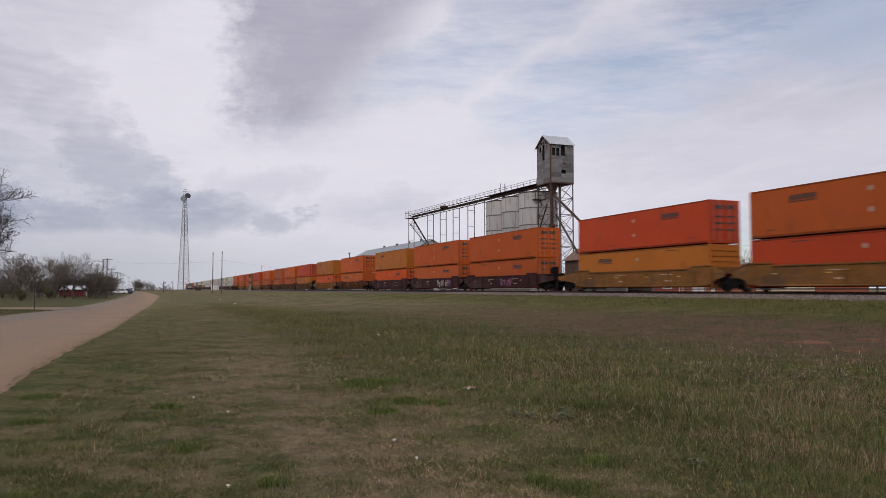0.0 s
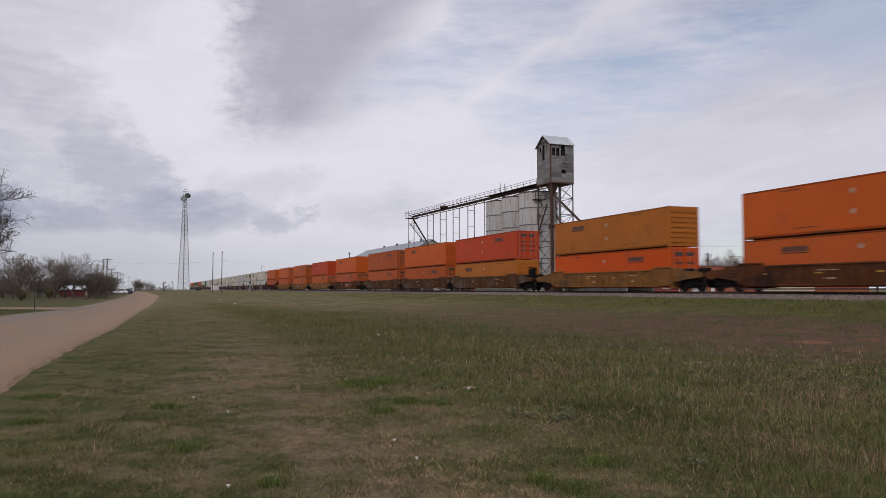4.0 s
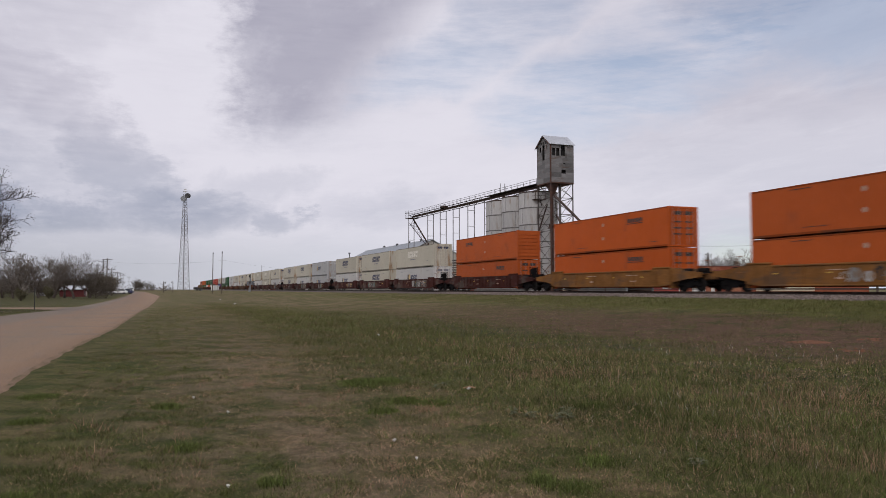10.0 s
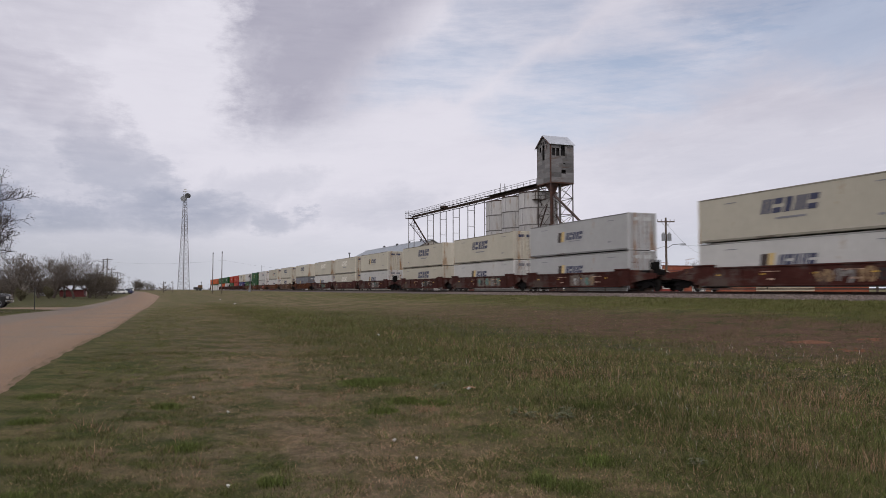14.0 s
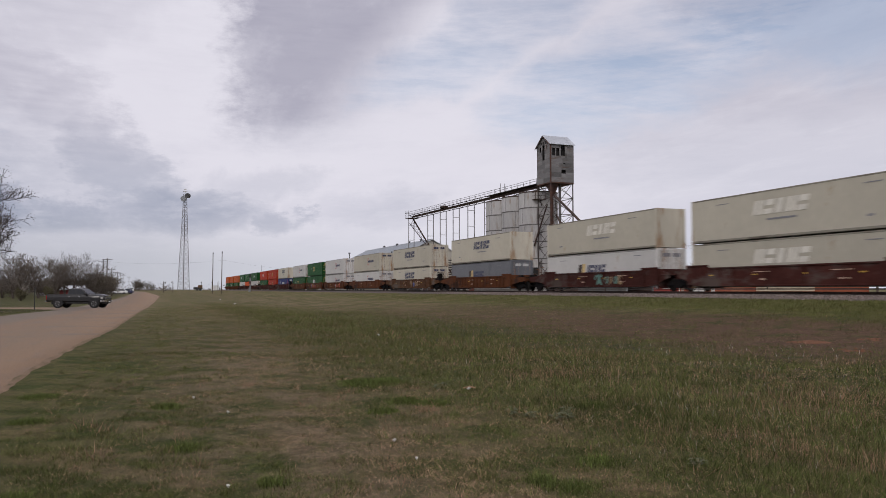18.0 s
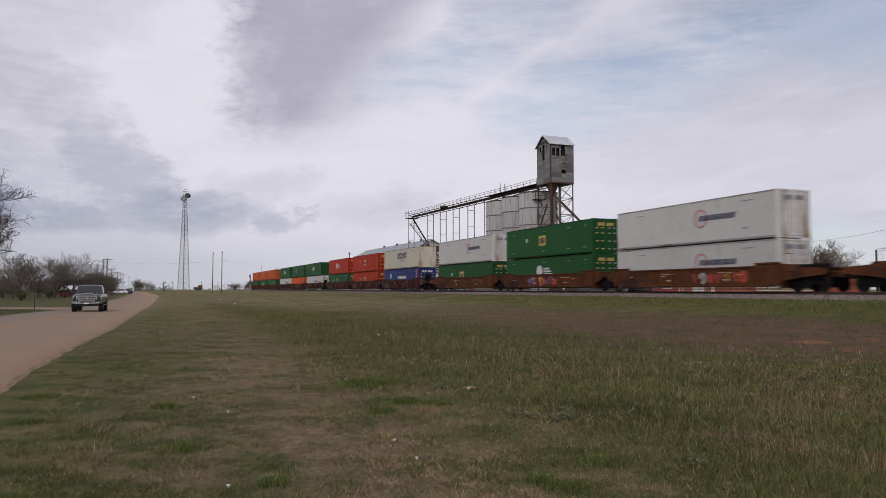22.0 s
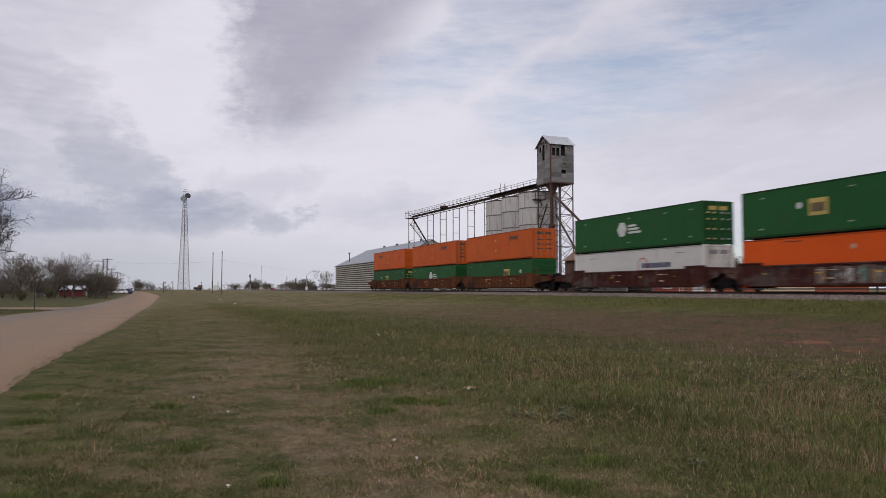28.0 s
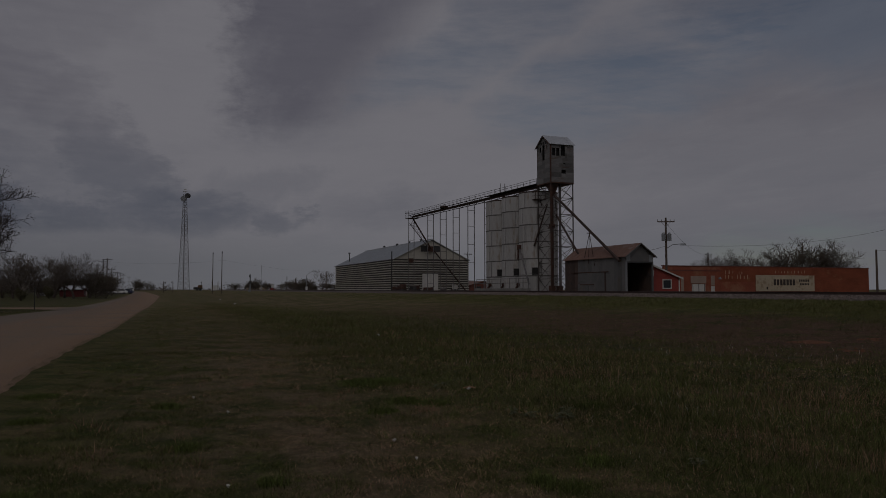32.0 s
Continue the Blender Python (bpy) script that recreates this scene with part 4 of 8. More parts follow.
def container(colour, emblem):
    """A 53-foot container with its door at -Y; origin in the middle of its floor."""
    if (colour, emblem) in PROTO:
        return PROTO[colour, emblem]
    m = BODY[colour]
    me = M_END_LIT.get(colour, m)
    box = thing("shipping_container", pose(0, 0, -80), f"{NAMES[colour]} steel shipping container riding on a well car", "container", "containers on the train")
    w, l, h = C_WID / 2, C_LEN / 2, C_HIGH
    core = Solid().box(-w + 0.04, w - 0.04, -l + 0.08, l - 0.06, 0.14, h - 0.05)
    part("inner_shell", core, m, box)
    # side walls of shallow vertical pressings
    for sx in (-1, 1):
        wall = Solid()
        n, x_out, x_in = 46, sx * (w - 0.006), sx * (w - 0.032)
        step = (C_LEN - 0.30) / n
        pts = []
        for k in range(n):
            y = -l + 0.15 + k * step
            pts += [(x_out, y), (x_out, y + step * 0.70), (x_in, y + step * 0.78), (x_in, y + step * 0.92)]
        pts.append((x_out, l - 0.15))
        for (xa, ya), (xb, yb) in zip(pts, pts[1:]):
            q = ((xa, ya, 0.16), (xb, yb, 0.16), (xb, yb, h - 0.10), (xa, ya, h - 0.10))
            wall.face(*(q if sx > 0 else reversed(q)))
        part("side_wall", wall, m, box)
        part("top_rail", Solid().box(sx * w - 0.05 if sx > 0 else sx * w - 0.004, sx * w + 0.004 if sx > 0 else sx * w + 0.05, -l + 0.15, l - 0.15, h - 0.11, h - 0.02, 0.012), DARKER[colour], box)
        part("bottom_rail", Solid().box(sx * w - 0.05 if sx > 0 else sx * w - 0.004, sx * w + 0.004 if sx > 0 else sx * w + 0.05, -l + 0.15, l - 0.15, 0.03, 0.17, 0.012), DARKER[colour], box)
        for y in (-l + 0.075, l - 0.075):
            part("corner_post", Solid().box(sx * w - 0.075 - sx * 0.071, sx * w + 0.075 - sx * 0.071, y - 0.075, y + 0.075, -0.05, h, 0.015), me, box)
    roof = Solid()
    for k in range(26):
        y0 = -l + 0.1 + k * (C_LEN - 0.2) / 26
        roof.box(-w + 0.06, w - 0.06, y0, y0 + (C_LEN - 0.2) / 26 * 0.8, h - 0.06, h - 0.015)
    part("roof", roof, m, box)
    # door end
    for sx in (-1, 1):
        door = part("door", Solid().box(0.012 if sx > 0 else -w + 0.15, w - 0.15 if sx > 0 else -0.012, -l + 0.02, -l + 0.09, 0.15, h - 0.14, 0.012), me, box)
        for k in (0.30, 0.78):
            x = sx * (0.06 + k * (w - 0.2))
            part("lock_rod", Solid().tube((x, -l - 0.012, 0.12), (x, -l - 0.012, h - 0.12), 0.022, n=6), M_ROD if colour not in ("green", "red", "blue") else DARKER[colour], door)
        ribs = Solid()
        for k in range(5):
            z = 0.42 + k * 0.43
            ribs.box(0.06 if sx > 0 else -w + 0.2, w - 0.2 if sx > 0 else -0.06, -l + 0.010, -l + 0.022, z, z + 0.16, 0.008)
        part("door_pressing", ribs, me, door)
        plate = Solid().box(0.12 if sx > 0 else -0.75, 0.75 if sx > 0 else -0.12, -l - 0.012, -l + 0.022, 2.28, 2.55)
        part("placard", plate, {"cream": M_EMB["navy"], "light_grey": M_EMB["white"], "white": M_EMB["soft"], "green": M_EMB["yellow"], "red": M_EMB["yellow"], "blue": M_EMB["white"], "dark_grey": M_EMB["white"]}.get(colour, M_EMB["dark"]), door)
        if emblem in ("hex", "panel", "panel_fore", "band"):
            plates = Solid()
            for z in (0.30, 0.95, 1.62, 2.05):
                for x in (0.34, 0.86):
                    plates.box(sx * x - 0.09, sx * x + 0.09, -l - 0.04, -l + 0.005, z, z + 0.10)
            tagged(part("hinge_plates", plates, M_EMB["tan"] if sx < 0 else M_EMB["dim"], door), kind="stuff")
        if emblem == "word":
            # three plain dark bars across each door
            for z in (0.86, 1.30, 1.74):
                part("label_strip", Solid().box(0.14 if sx > 0 else -0.80, 0.80 if sx > 0 else -0.14, -l - 0.008, -l + 0.011, z, z + 0.10), M_EMB["dark"], door)
    part("door_sill", Solid().box(-w + 0.15, w - 0.15, -l + 0.01, -l + 0.1, 0.0, 0.14, 0.01), me, box)
    part("door_header", Solid().box(-w + 0.15, w - 0.15, -l + 0.01, -l + 0.1, h - 0.13, h - 0.005, 0.01), me, box)
    # nose end: broad horizontal pressings
    nose = Solid().box(-w + 0.15, w - 0.15, l - 0.09, l - 0.05, 0.02, h - 0.01)
    for k in range(0 if colour in M_END_LIT else 7):
        z = 0.30 + k * 0.36
        part("nose_rib", Solid().prism([(z, -w + 0.16), (z + 0.22, -w + 0.16), (z + 0.22, w - 0.16), (z, w - 0.16)], 1, l - 0.05, l - 0.004), me, box)
    part("nose_wall", nose, me, box)
    # painted marks, on both sides
    for sx in (-1, 1):
        x, flip = sx * (w - 0.004), sx               # flip: which way a reader's right runs along y
        if emblem == "word":                            # small dark word near the door end, two pale dots amidships
            s = Solid()
            bars(s, -4.1 + flip * -0.9, 2.05, 1.9, 0.30, x, 5, flip=flip)
            slab(s, -5.1, -3.1, 1.94, 1.99, x)
            part("lettering", s, M_EMB["dark"], box)
            for z in (1.05, 2.15):
                part("pale_dot", disc(Solid(), 0.2, z, 0.15, x, 8), M_EMB["dot"], box)
            s = Solid()
            slab(s, 3.5, 5.0, 2.62, 2.66, x)
            slab(s, 2.4, 4.2, 0.42, 0.45, x)
            slab(s, -6.8, -5.9, 0.42, 0.46, x)
            tagged(part("small_print", s, M_EMB["dark"], box), kind="stuff")
        elif emblem in ("swift", "swift_worn"):        # big slanted blocks and a thin line of print
            ink = M_EMB["navy"] if emblem == "swift" else M_EMB["ghost"]
            y0 = 0.6 - flip * 2.0
            word(box, y0, 1.45, 4.2, 0.85, x, 5, 0.30 * flip, flip, ink)
            s = Solid()
            slab(s, y0 + flip * (1.2 if flip > 0 else 3.4), y0 + flip * (3.4 if flip > 0 else 1.2), 1.08, 1.19, x)
            part("tag_line", s, M_EMB["soft"], box)
        elif emblem == "horse":                          # tan shape beside a dark block with pale bars
            y0 = 0.4 - flip * 2.2
            s = Solid()
            slab(s, min(y0 - flip * 0.1, y0 + flip * 0.45), max(y0 - flip * 0.1, y0 + flip * 0.45), 1.15, 2.0, x, 0.15 * flip)
            part("emblem", s, M_EMB["dark"], box)
            s = Solid()
            slab(s, min(y0 + flip * 0.5, y0 + flip * 0.95), max(y0 + flip * 0.5, y0 + flip * 0.95), 1.15, 2.05, x, 0.15 * flip)
            part("emblem", s, M_EMB["tan"], box)
            word(box, y0 + flip * 1.25, 1.30, 2.7, 0.62, x, 5, 0.30 * flip, flip, M_EMB["navy"])
            part("tag_line", slab(Solid(), min(y0 + flip * 1.9, y0 + flip * 3.7), max(y0 + flip * 1.9, y0 + flip * 3.7), 1.13, 1.18, x), M_EMB["soft"], box)
        elif emblem == "ring":                           # red ring with blue blocks across it
            y0 = -2.7 - flip * 1.2
            part("emblem", disc(Solid(), y0, 1.65, 0.62, x, 20, 0.53), M_EMB["ring"], box)
            part("lettering", bars(Solid(), y0 - flip * 0.2, 1.48, 3.4, 0.36, x, 9, 0.30 * flip, flip), M_EMB["navy"], box)
        elif emblem == "hex":                            # pale lozenge with small print beside it
            y0 = 0.25 - flip * 0.85
            s = Solid()
            disc(s, y0, 1.6, 0.62, x, 6)
            part("emblem", s, M_EMB["white"], box)
            s = Solid()
            for k in range(3):
                slab(s, min(y0 + flip * 0.8, y0 + flip * (2.4 - 0.3 * k)), max(y0 + flip * 0.8, y0 + flip * (2.4 - 0.3 * k)), 1.22 + 0.26 * k, 1.38 + 0.26 * k, x)
            part("lettering", s, M_EMB["white"], box)
        elif emblem in ("panel", "panel_fore"):                          # yellow panel with dark blocks
            y0 = 1.5 + sx * 0.95 - (0.5 if colour == "red" else 0.0) + (1.8 if emblem == "panel_fore" else 0.0)
            dot_y = 3.65 if emblem == "panel_fore" else y0 + 3.1
            part("panel", slab(Solid(), y0 - 0.62, y0 + 0.62, 1.05, 2.0, x), M_EMB["yellow"], box)
            part("lettering", bars(Solid(), y0 - flip * 0.45, 1.25, 0.95, 0.5, x + sx * 0.012, 3, 0, flip), M_EMB["dark"], box)
            part("emblem", disc(Solid(), dot_y, 1.7, 0.2, x, 8), M_EMB["white"], box)
        elif emblem == "band":                           # blue box: red end band, pale word low down, round emblem
            part("band", slab(Solid(), -7.6, -7.1, 0.25, 2.7, x), M_EMB["ring"], box)
            part("lettering", bars(Solid(), -1.0 - flip * 2.2, 1.45, 4.0, 0.42, x, 8, 0.15 * flip, flip), M_EMB["white"], box)
            part("emblem", disc(Solid(), 4.6, 1.95, 0.42, x, 10), M_EMB["white"], box)
        if emblem in ("hex", "panel", "panel_fore", "band"):
            s = Solid()
            for y in (-6.9, -4.2, 0.2, 6.4):
                slab(s, y - 0.16, y + 0.16, 2.37, 2.42, x)
                slab(s, y - 0.05, y + 0.2, 0.5, 0.58, x)
            tagged(part("small_print", s, M_EMB["dim"], box), kind="stuff")
        if emblem in ("swift", "swift_worn", "horse", "ring"):
            s = Solid()
            slab(s, 4.6, 5.6, 2.38, 2.43, x)
            slab(s, -6.2, -5.2, 2.42, 2.47, x)
            slab(s, -5.7, -5.3, 0.7, 0.82, x)
            tagged(part("small_print", s, M_EMB["soft"], box), kind="stuff")
    PROTO[colour, emblem] = box
    return box


# well cars
CAR_BASE = {"maroon": (0.052, 0.0165, 0.0130), "mustard": (0.195, 0.088, 0.027), "rust": (0.092, 0.033, 0.014), "brown": (0.082, 0.038, 0.018), "plum": (0.040, 0.016, 0.017)}
CAR_WASH = {"maroon": (0.082, 0.060, 0.052), "mustard": (0.120, 0.066, 0.036), "rust": (0.040, 0.020, 0.014), "brown": (0.105, 0.082, 0.068), "plum": (0.062, 0.036, 0.034)}
CAR_MAT = {k: mat("car_" + k, c, 0.8, var=0.34, scale=0.7, second=CAR_WASH[k], amount=0.50, sscale=0.55, stretch=(1, 0.8, 1.4), rand=0.15, shine=0.10) for k, c in CAR_BASE.items()}
M_BOGIE = mat("greasy_cast_iron", (0.010, 0.009, 0.009), 0.9, 0.0, var=0.3, shine=0.08)
M_WHEEL = mat("wheel_steel", (0.016, 0.014, 0.013), 0.8, 0.0, var=0.2, shine=0.15)
M_REFLECT = mat("yellow_reflector", (0.55, 0.33, 0.04), 0.5)
M_SPRAY_GROUND = mat("graffiti_buff", (0.135, 0.105, 0.086), 0.85, var=0.3, scale=1.4, second=(0.045, 0.028, 0.024), amount=0.52, sscale=1.3)
SPRAY = {n: mat("graffiti_" + n, c, 0.85, var=0.25, scale=2, second=(0.05, 0.035, 0.03), amount=0.40, sscale=2.0)
         for n, c in (("white", (0.36, 0.355, 0.34)), ("teal", (0.10, 0.20, 0.17)), ("black", (0.02, 0.018, 0.018)), ("grey", (0.20, 0.19, 0.18)), ("tan", (0.26, 0.17, 0.09)), ("purple", (0.15, 0.09, 0.22)), ("yellow", (0.42, 0.25, 0.04)), ("red", (0.34, 0.05, 0.03)), ("pink", (0.36, 0.09, 0.17)), ("blue", (0.08, 0.11, 0.30)))}
PALETTE = {"plum": ("pink", "purple", "white"), "rust": ("yellow", "red", "purple", "white"), "maroon": ("teal", "tan", "grey", "white", "black"), "mustard": ("white", "grey", "black"), "brown": ("white", "tan", "blue")}
WELL = {}
WHEEL_MESH = None


def bogie(parent, y):
    global WHEEL_MESH
    b = part("bogie", Solid().box(-0.95, 0.95, y - 0.22, y + 0.22, 0.38, 0.72, 0.03), M_BOGIE, parent, "dark iron wheel truck")
    for sx in (-1, 1):
        x0 = sx * 1.02
        s = Solid()
        for p in ([(y - 1.15, 0.40), (y - 0.9, 0.62), (y - 0.25, 0.84), (y + 0.25, 0.84), (y + 0.9, 0.62), (y + 1.15, 0.40), (y + 0.95, 0.34), (y + 0.65, 0.48), (y + 0.3, 0.25), (y - 0.3, 0.25), (y - 0.65, 0.48), (y - 0.95, 0.34)],):
            s.prism(p, 0, x0 - 0.09, x0 + 0.09)
        part("side_frame", s, M_BOGIE, b)
    if WHEEL_MESH is None:
        s = Solid()
        prof = [(-0.07, 0.12), (-0.07, 0.40), (-0.055, 0.457), (0.045, 0.45), (0.055, 0.475), (0.075, 0.475), (0.075, 0.12)]
        s.rings([[(x, r * math.cos(2 * math.pi * i / 20), r * math.sin(2 * math.pi * i / 20)) for i in range(20)] for x, r in prof])
        WHEEL_MESH = s.mesh("wheel", M_WHEEL)
    for dy in (-0.89, 0.89):
        for sx in (-1, 1):
            part("wheel", WHEEL_MESH, None, b, at=pose(sx * 0.76, y + dy, 0.457, rz=0 if sx < 0 else 180))
        part("axle", Solid().tube((-0.72, y + dy, 0.457), (0.72, y + dy, 0.457), 0.08, n=8), M_WHEEL, b)


def well_car(colour, lead, trail, ribbed):
    """One well of a double-stack car, lead end at -Y. An end is 'coupler', 'joint' (with the shared truck) or 'bare' (on its neighbour's)."""
    key = (colour, lead, trail, ribbed)
    if key in WELL:
        return WELL[key]
    m = CAR_MAT[colour]
    names = {"maroon": "dark maroon", "mustard": "dirty mustard-yellow", "rust": "rust-orange", "brown": "dark brown", "plum": "dark plum-brown"}
    car = thing("well_car", pose(0, 0, -90), f"{names[colour]} steel well car rolling on the track", "railcar", "well cars of the train")
    l = C_LEN / 2 + 0.32
    for sx in (-1, 1):
        xo = sx * 1.47
        lo, hi = min(xo, xo - sx * 0.05), max(xo, xo - sx * 0.05)
        # web with raised shoulders at both ends
        web = Solid().prism([(-l, 0.46), (-l + 0.8, 0.38), (l - 0.8, 0.38), (l, 0.46), (l, 1.66), (l - 1.9, 1.66), (l - 2.3, 1.48), (-l + 2.3, 1.48), (-l + 1.9, 1.66), (-l, 1.66)], 0, lo, hi)
        sill = part("side_sill", web, m, car)
        cap = Solid()
        xa, xb = min(xo + sx * 0.06, xo - sx * 0.10), max(xo + sx * 0.06, xo - sx * 0.10)
        cap.box(xa, xb, -l + 2.2, l - 2.2, 1.46, 1.56, 0.015)
        for q in (-1, 1):
            cap.box(xa, xb, min(q * l, q * (l - 2.0)), max(q * l, q * (l - 2.0)), 1.64, 1.74, 0.015)
        part("top_chord", cap, m, sill)
        part("bottom_chord", Solid().box(xa, xb, -l + 1.1, l - 1.1, 0.33, 0.42, 0.015), m, sill)
        n, proud = (17, 0.085) if ribbed else (6, 0.06)
        hidden = Solid()
        for k in range(n):
            y = -l + 1.6 + (2 * l - 3.2) * k / (n - 1)
            rib = hidden if sx > 0 else Solid()
            rib.box(min(xo, xo + sx * proud), max(xo, xo + sx * proud), y - 0.06, y + 0.06, 0.42, 1.46)
            if sx < 0:
                part("rib", rib, m, sill)
        if sx > 0:
            tagged(part("far_ribs", hidden, m, sill), kind="stuff")
        for k in range(4):
            y = -l + 2.8 + (2 * l - 5.6) * k / 3
            part("reflector", Solid().box(min(xo, xo + sx * 0.012), max(xo, xo + sx * 0.012), y + 0.3, y + 0.62, 1.02, 1.09), M_REFLECT, sill)
        s = Solid()
        for k in range(2):
            y = -4.5 + 5.6 * k
            slab(s, y, y + 1.3, 1.18, 1.23, xo)
            slab(s, y + 0.2, y + 0.8, 0.70, 0.80, xo)
        tagged(part("small_print", s, M_EMB["dot"], sill), kind="stuff")
    part("well_floor", Solid().box(-1.40, 1.40, -l + 0.1, l - 0.1, 0.13, 0.20), M_BALLAST_DARK, car)
    for q, kind in ((-1, lead), (1, trail)):
        ext = 3.87 - 0.32 if kind == "coupler" else 1.775 - 0.32
        y0, y1 = sorted((q * (l - 0.05), q * (l + ext - (0.35 if kind == "coupler" else 0.1))))
        deck = part("end_platform", Solid().box(-1.42, 1.42, min(q * l, q * (l - 0.10)), max(q * l, q * (l - 0.10)), 0.22, 1.62, 0.02).box(-0.55, 0.55, y0, y1, 0.80, 1.12, 0.03).box(-1.38, 1.38, min(q * l, q * (l + min(ext, 0.9))), max(q * l, q * (l + min(ext, 0.9))), 1.13, 1.22, 0.02), m, car)
        for sx in (-1, 1):
            reach = ext - 0.5 if kind == "coupler" else ext - 0.35
            skirt = Solid().prism([(q * (l - 0.02), 0.62), (q * (l - 0.02), 1.64), (q * (l + reach * 0.45), 1.42), (q * (l + reach), 1.30), (q * (l + reach), 0.98), (q * (l + reach * 0.4), 0.80)][::q], 0, min(sx * 1.30, sx * 1.36), max(sx * 1.30, sx * 1.36))
            part("end_sill", skirt, m, deck)
        if kind == "coupler":
            bogie(car, q * (C_LEN / 2 + 1.75))
            yb = q * (l + 2.45)
            part("brake_platform", Solid().box(-1.3, 1.3, yb - 0.32, yb + 0.32, 1.24, 1.31, 0.01), M_BOGIE, car)
            if q < 0 and colour in ("maroon", "brown", "plum"):
                stand = part("brake_stand", Solid().box(-1.12, -0.62, yb - 0.14, yb + 0.14, 1.3, 2.2, 0.03).beam((-1.25, yb + 0.2, 1.3), (-1.25, yb + 0.2, 2.3), 0.06).beam((-0.4, yb + 0.2, 1.3), (-0.4, yb + 0.2, 2.3), 0.06).beam((-1.25, yb + 0.2, 2.3), (-0.4, yb + 0.2, 2.3), 0.06), M_BOGIE, car)
                part("hand_wheel", Solid().tube((-1.16, yb, 1.85), (-1.2, yb, 1.85), 0.28, n=14), M_BOGIE, stand)
            part("brake_gear", Solid().box(-1.28, -1.02, q * (l + 1.6) - 0.75, q * (l + 1.6) + 0.75, 0.78, 1.2, 0.04), M_BOGIE, car)
            part("air_reservoir", Solid().tube((-0.9, q * (l + 1.2) - 0.4, 1.42), (-0.9, q * (l + 1.2) + 0.4, 1.42), 0.16, n=10), M_BOGIE, car)
            part("air_reservoir", Solid().tube((0.7, q * (l + 0.9) - 0.5, 1.45), (0.7, q * (l + 0.9) + 0.5, 1.45), 0.2, n=10), M_BOGIE, car)
            y0, y1 = sorted((q * (l + ext - 0.5), q * (C_LEN / 2 + 3.87)))
            part("coupler", Solid().box(-0.14, 0.14, y0, y1, 0.72, 1.0, 0.03), M_BOGIE, car)
            for xr in (-1.35, 1.35):
                part("handrail", Solid().wire([(xr, q * (l + 0.8), 1.2), (xr, q * (l + 0.8), 2.2), (xr, q * (l + 0.2), 2.2)], 0.02), DARKER["ochre"], car)
        elif kind == "joint":
            bogie(car, q * (C_LEN / 2 + 1.775))
    WELL[key] = car
    return car


def spray(car, seed, paint):
    """Sprayed paint on the near side of one car: a patchy ground with big rounded shapes over it, in plain forms."""
    rng = random.Random(seed)
    y = rng.uniform(-6.2, -1.5)
    long = rng.uniform(3.2, 6.0)
    ink = [SPRAY[q] for q in PALETTE[paint]]
    n = 12
    top = [1.30 + 0.14 * rng.random() for _ in range(n + 1)]
    ground_s = Solid()
    for k in range(n):
        a, b = y + long * k / n, y + long * (k + 1) / n
        ground_s.face((-1.474, a, 0.46), (-1.474, a, top[k]), (-1.474, b, top[k + 1]), (-1.474, b, 0.46))
    if paint == "maroon" and seed % 3:
        part("graffiti_ground", ground_s, M_SPRAY_GROUND, car)
    c = y + 0.4
    while c < y + long - 0.3:
        wide = rng.uniform(0.5, 0.85)
        z0, z1 = rng.uniform(0.48, 0.62), rng.uniform(1.05, 1.36)
        s = disc(Solid(), c, (z0 + z1) / 2, (z1 - z0) / 2, -1.474, 9, 0.16 + 0.1 * rng.random(), rng.choice((0.6, 0.8, 1.0)), 0.004)
        slab(s, c - 0.08, c + 0.1, z0, z1, -1.474, rng.uniform(-0.5, 0.5), 0.006)
        part("graffiti", s, rng.choice(ink), car)
        c += wide


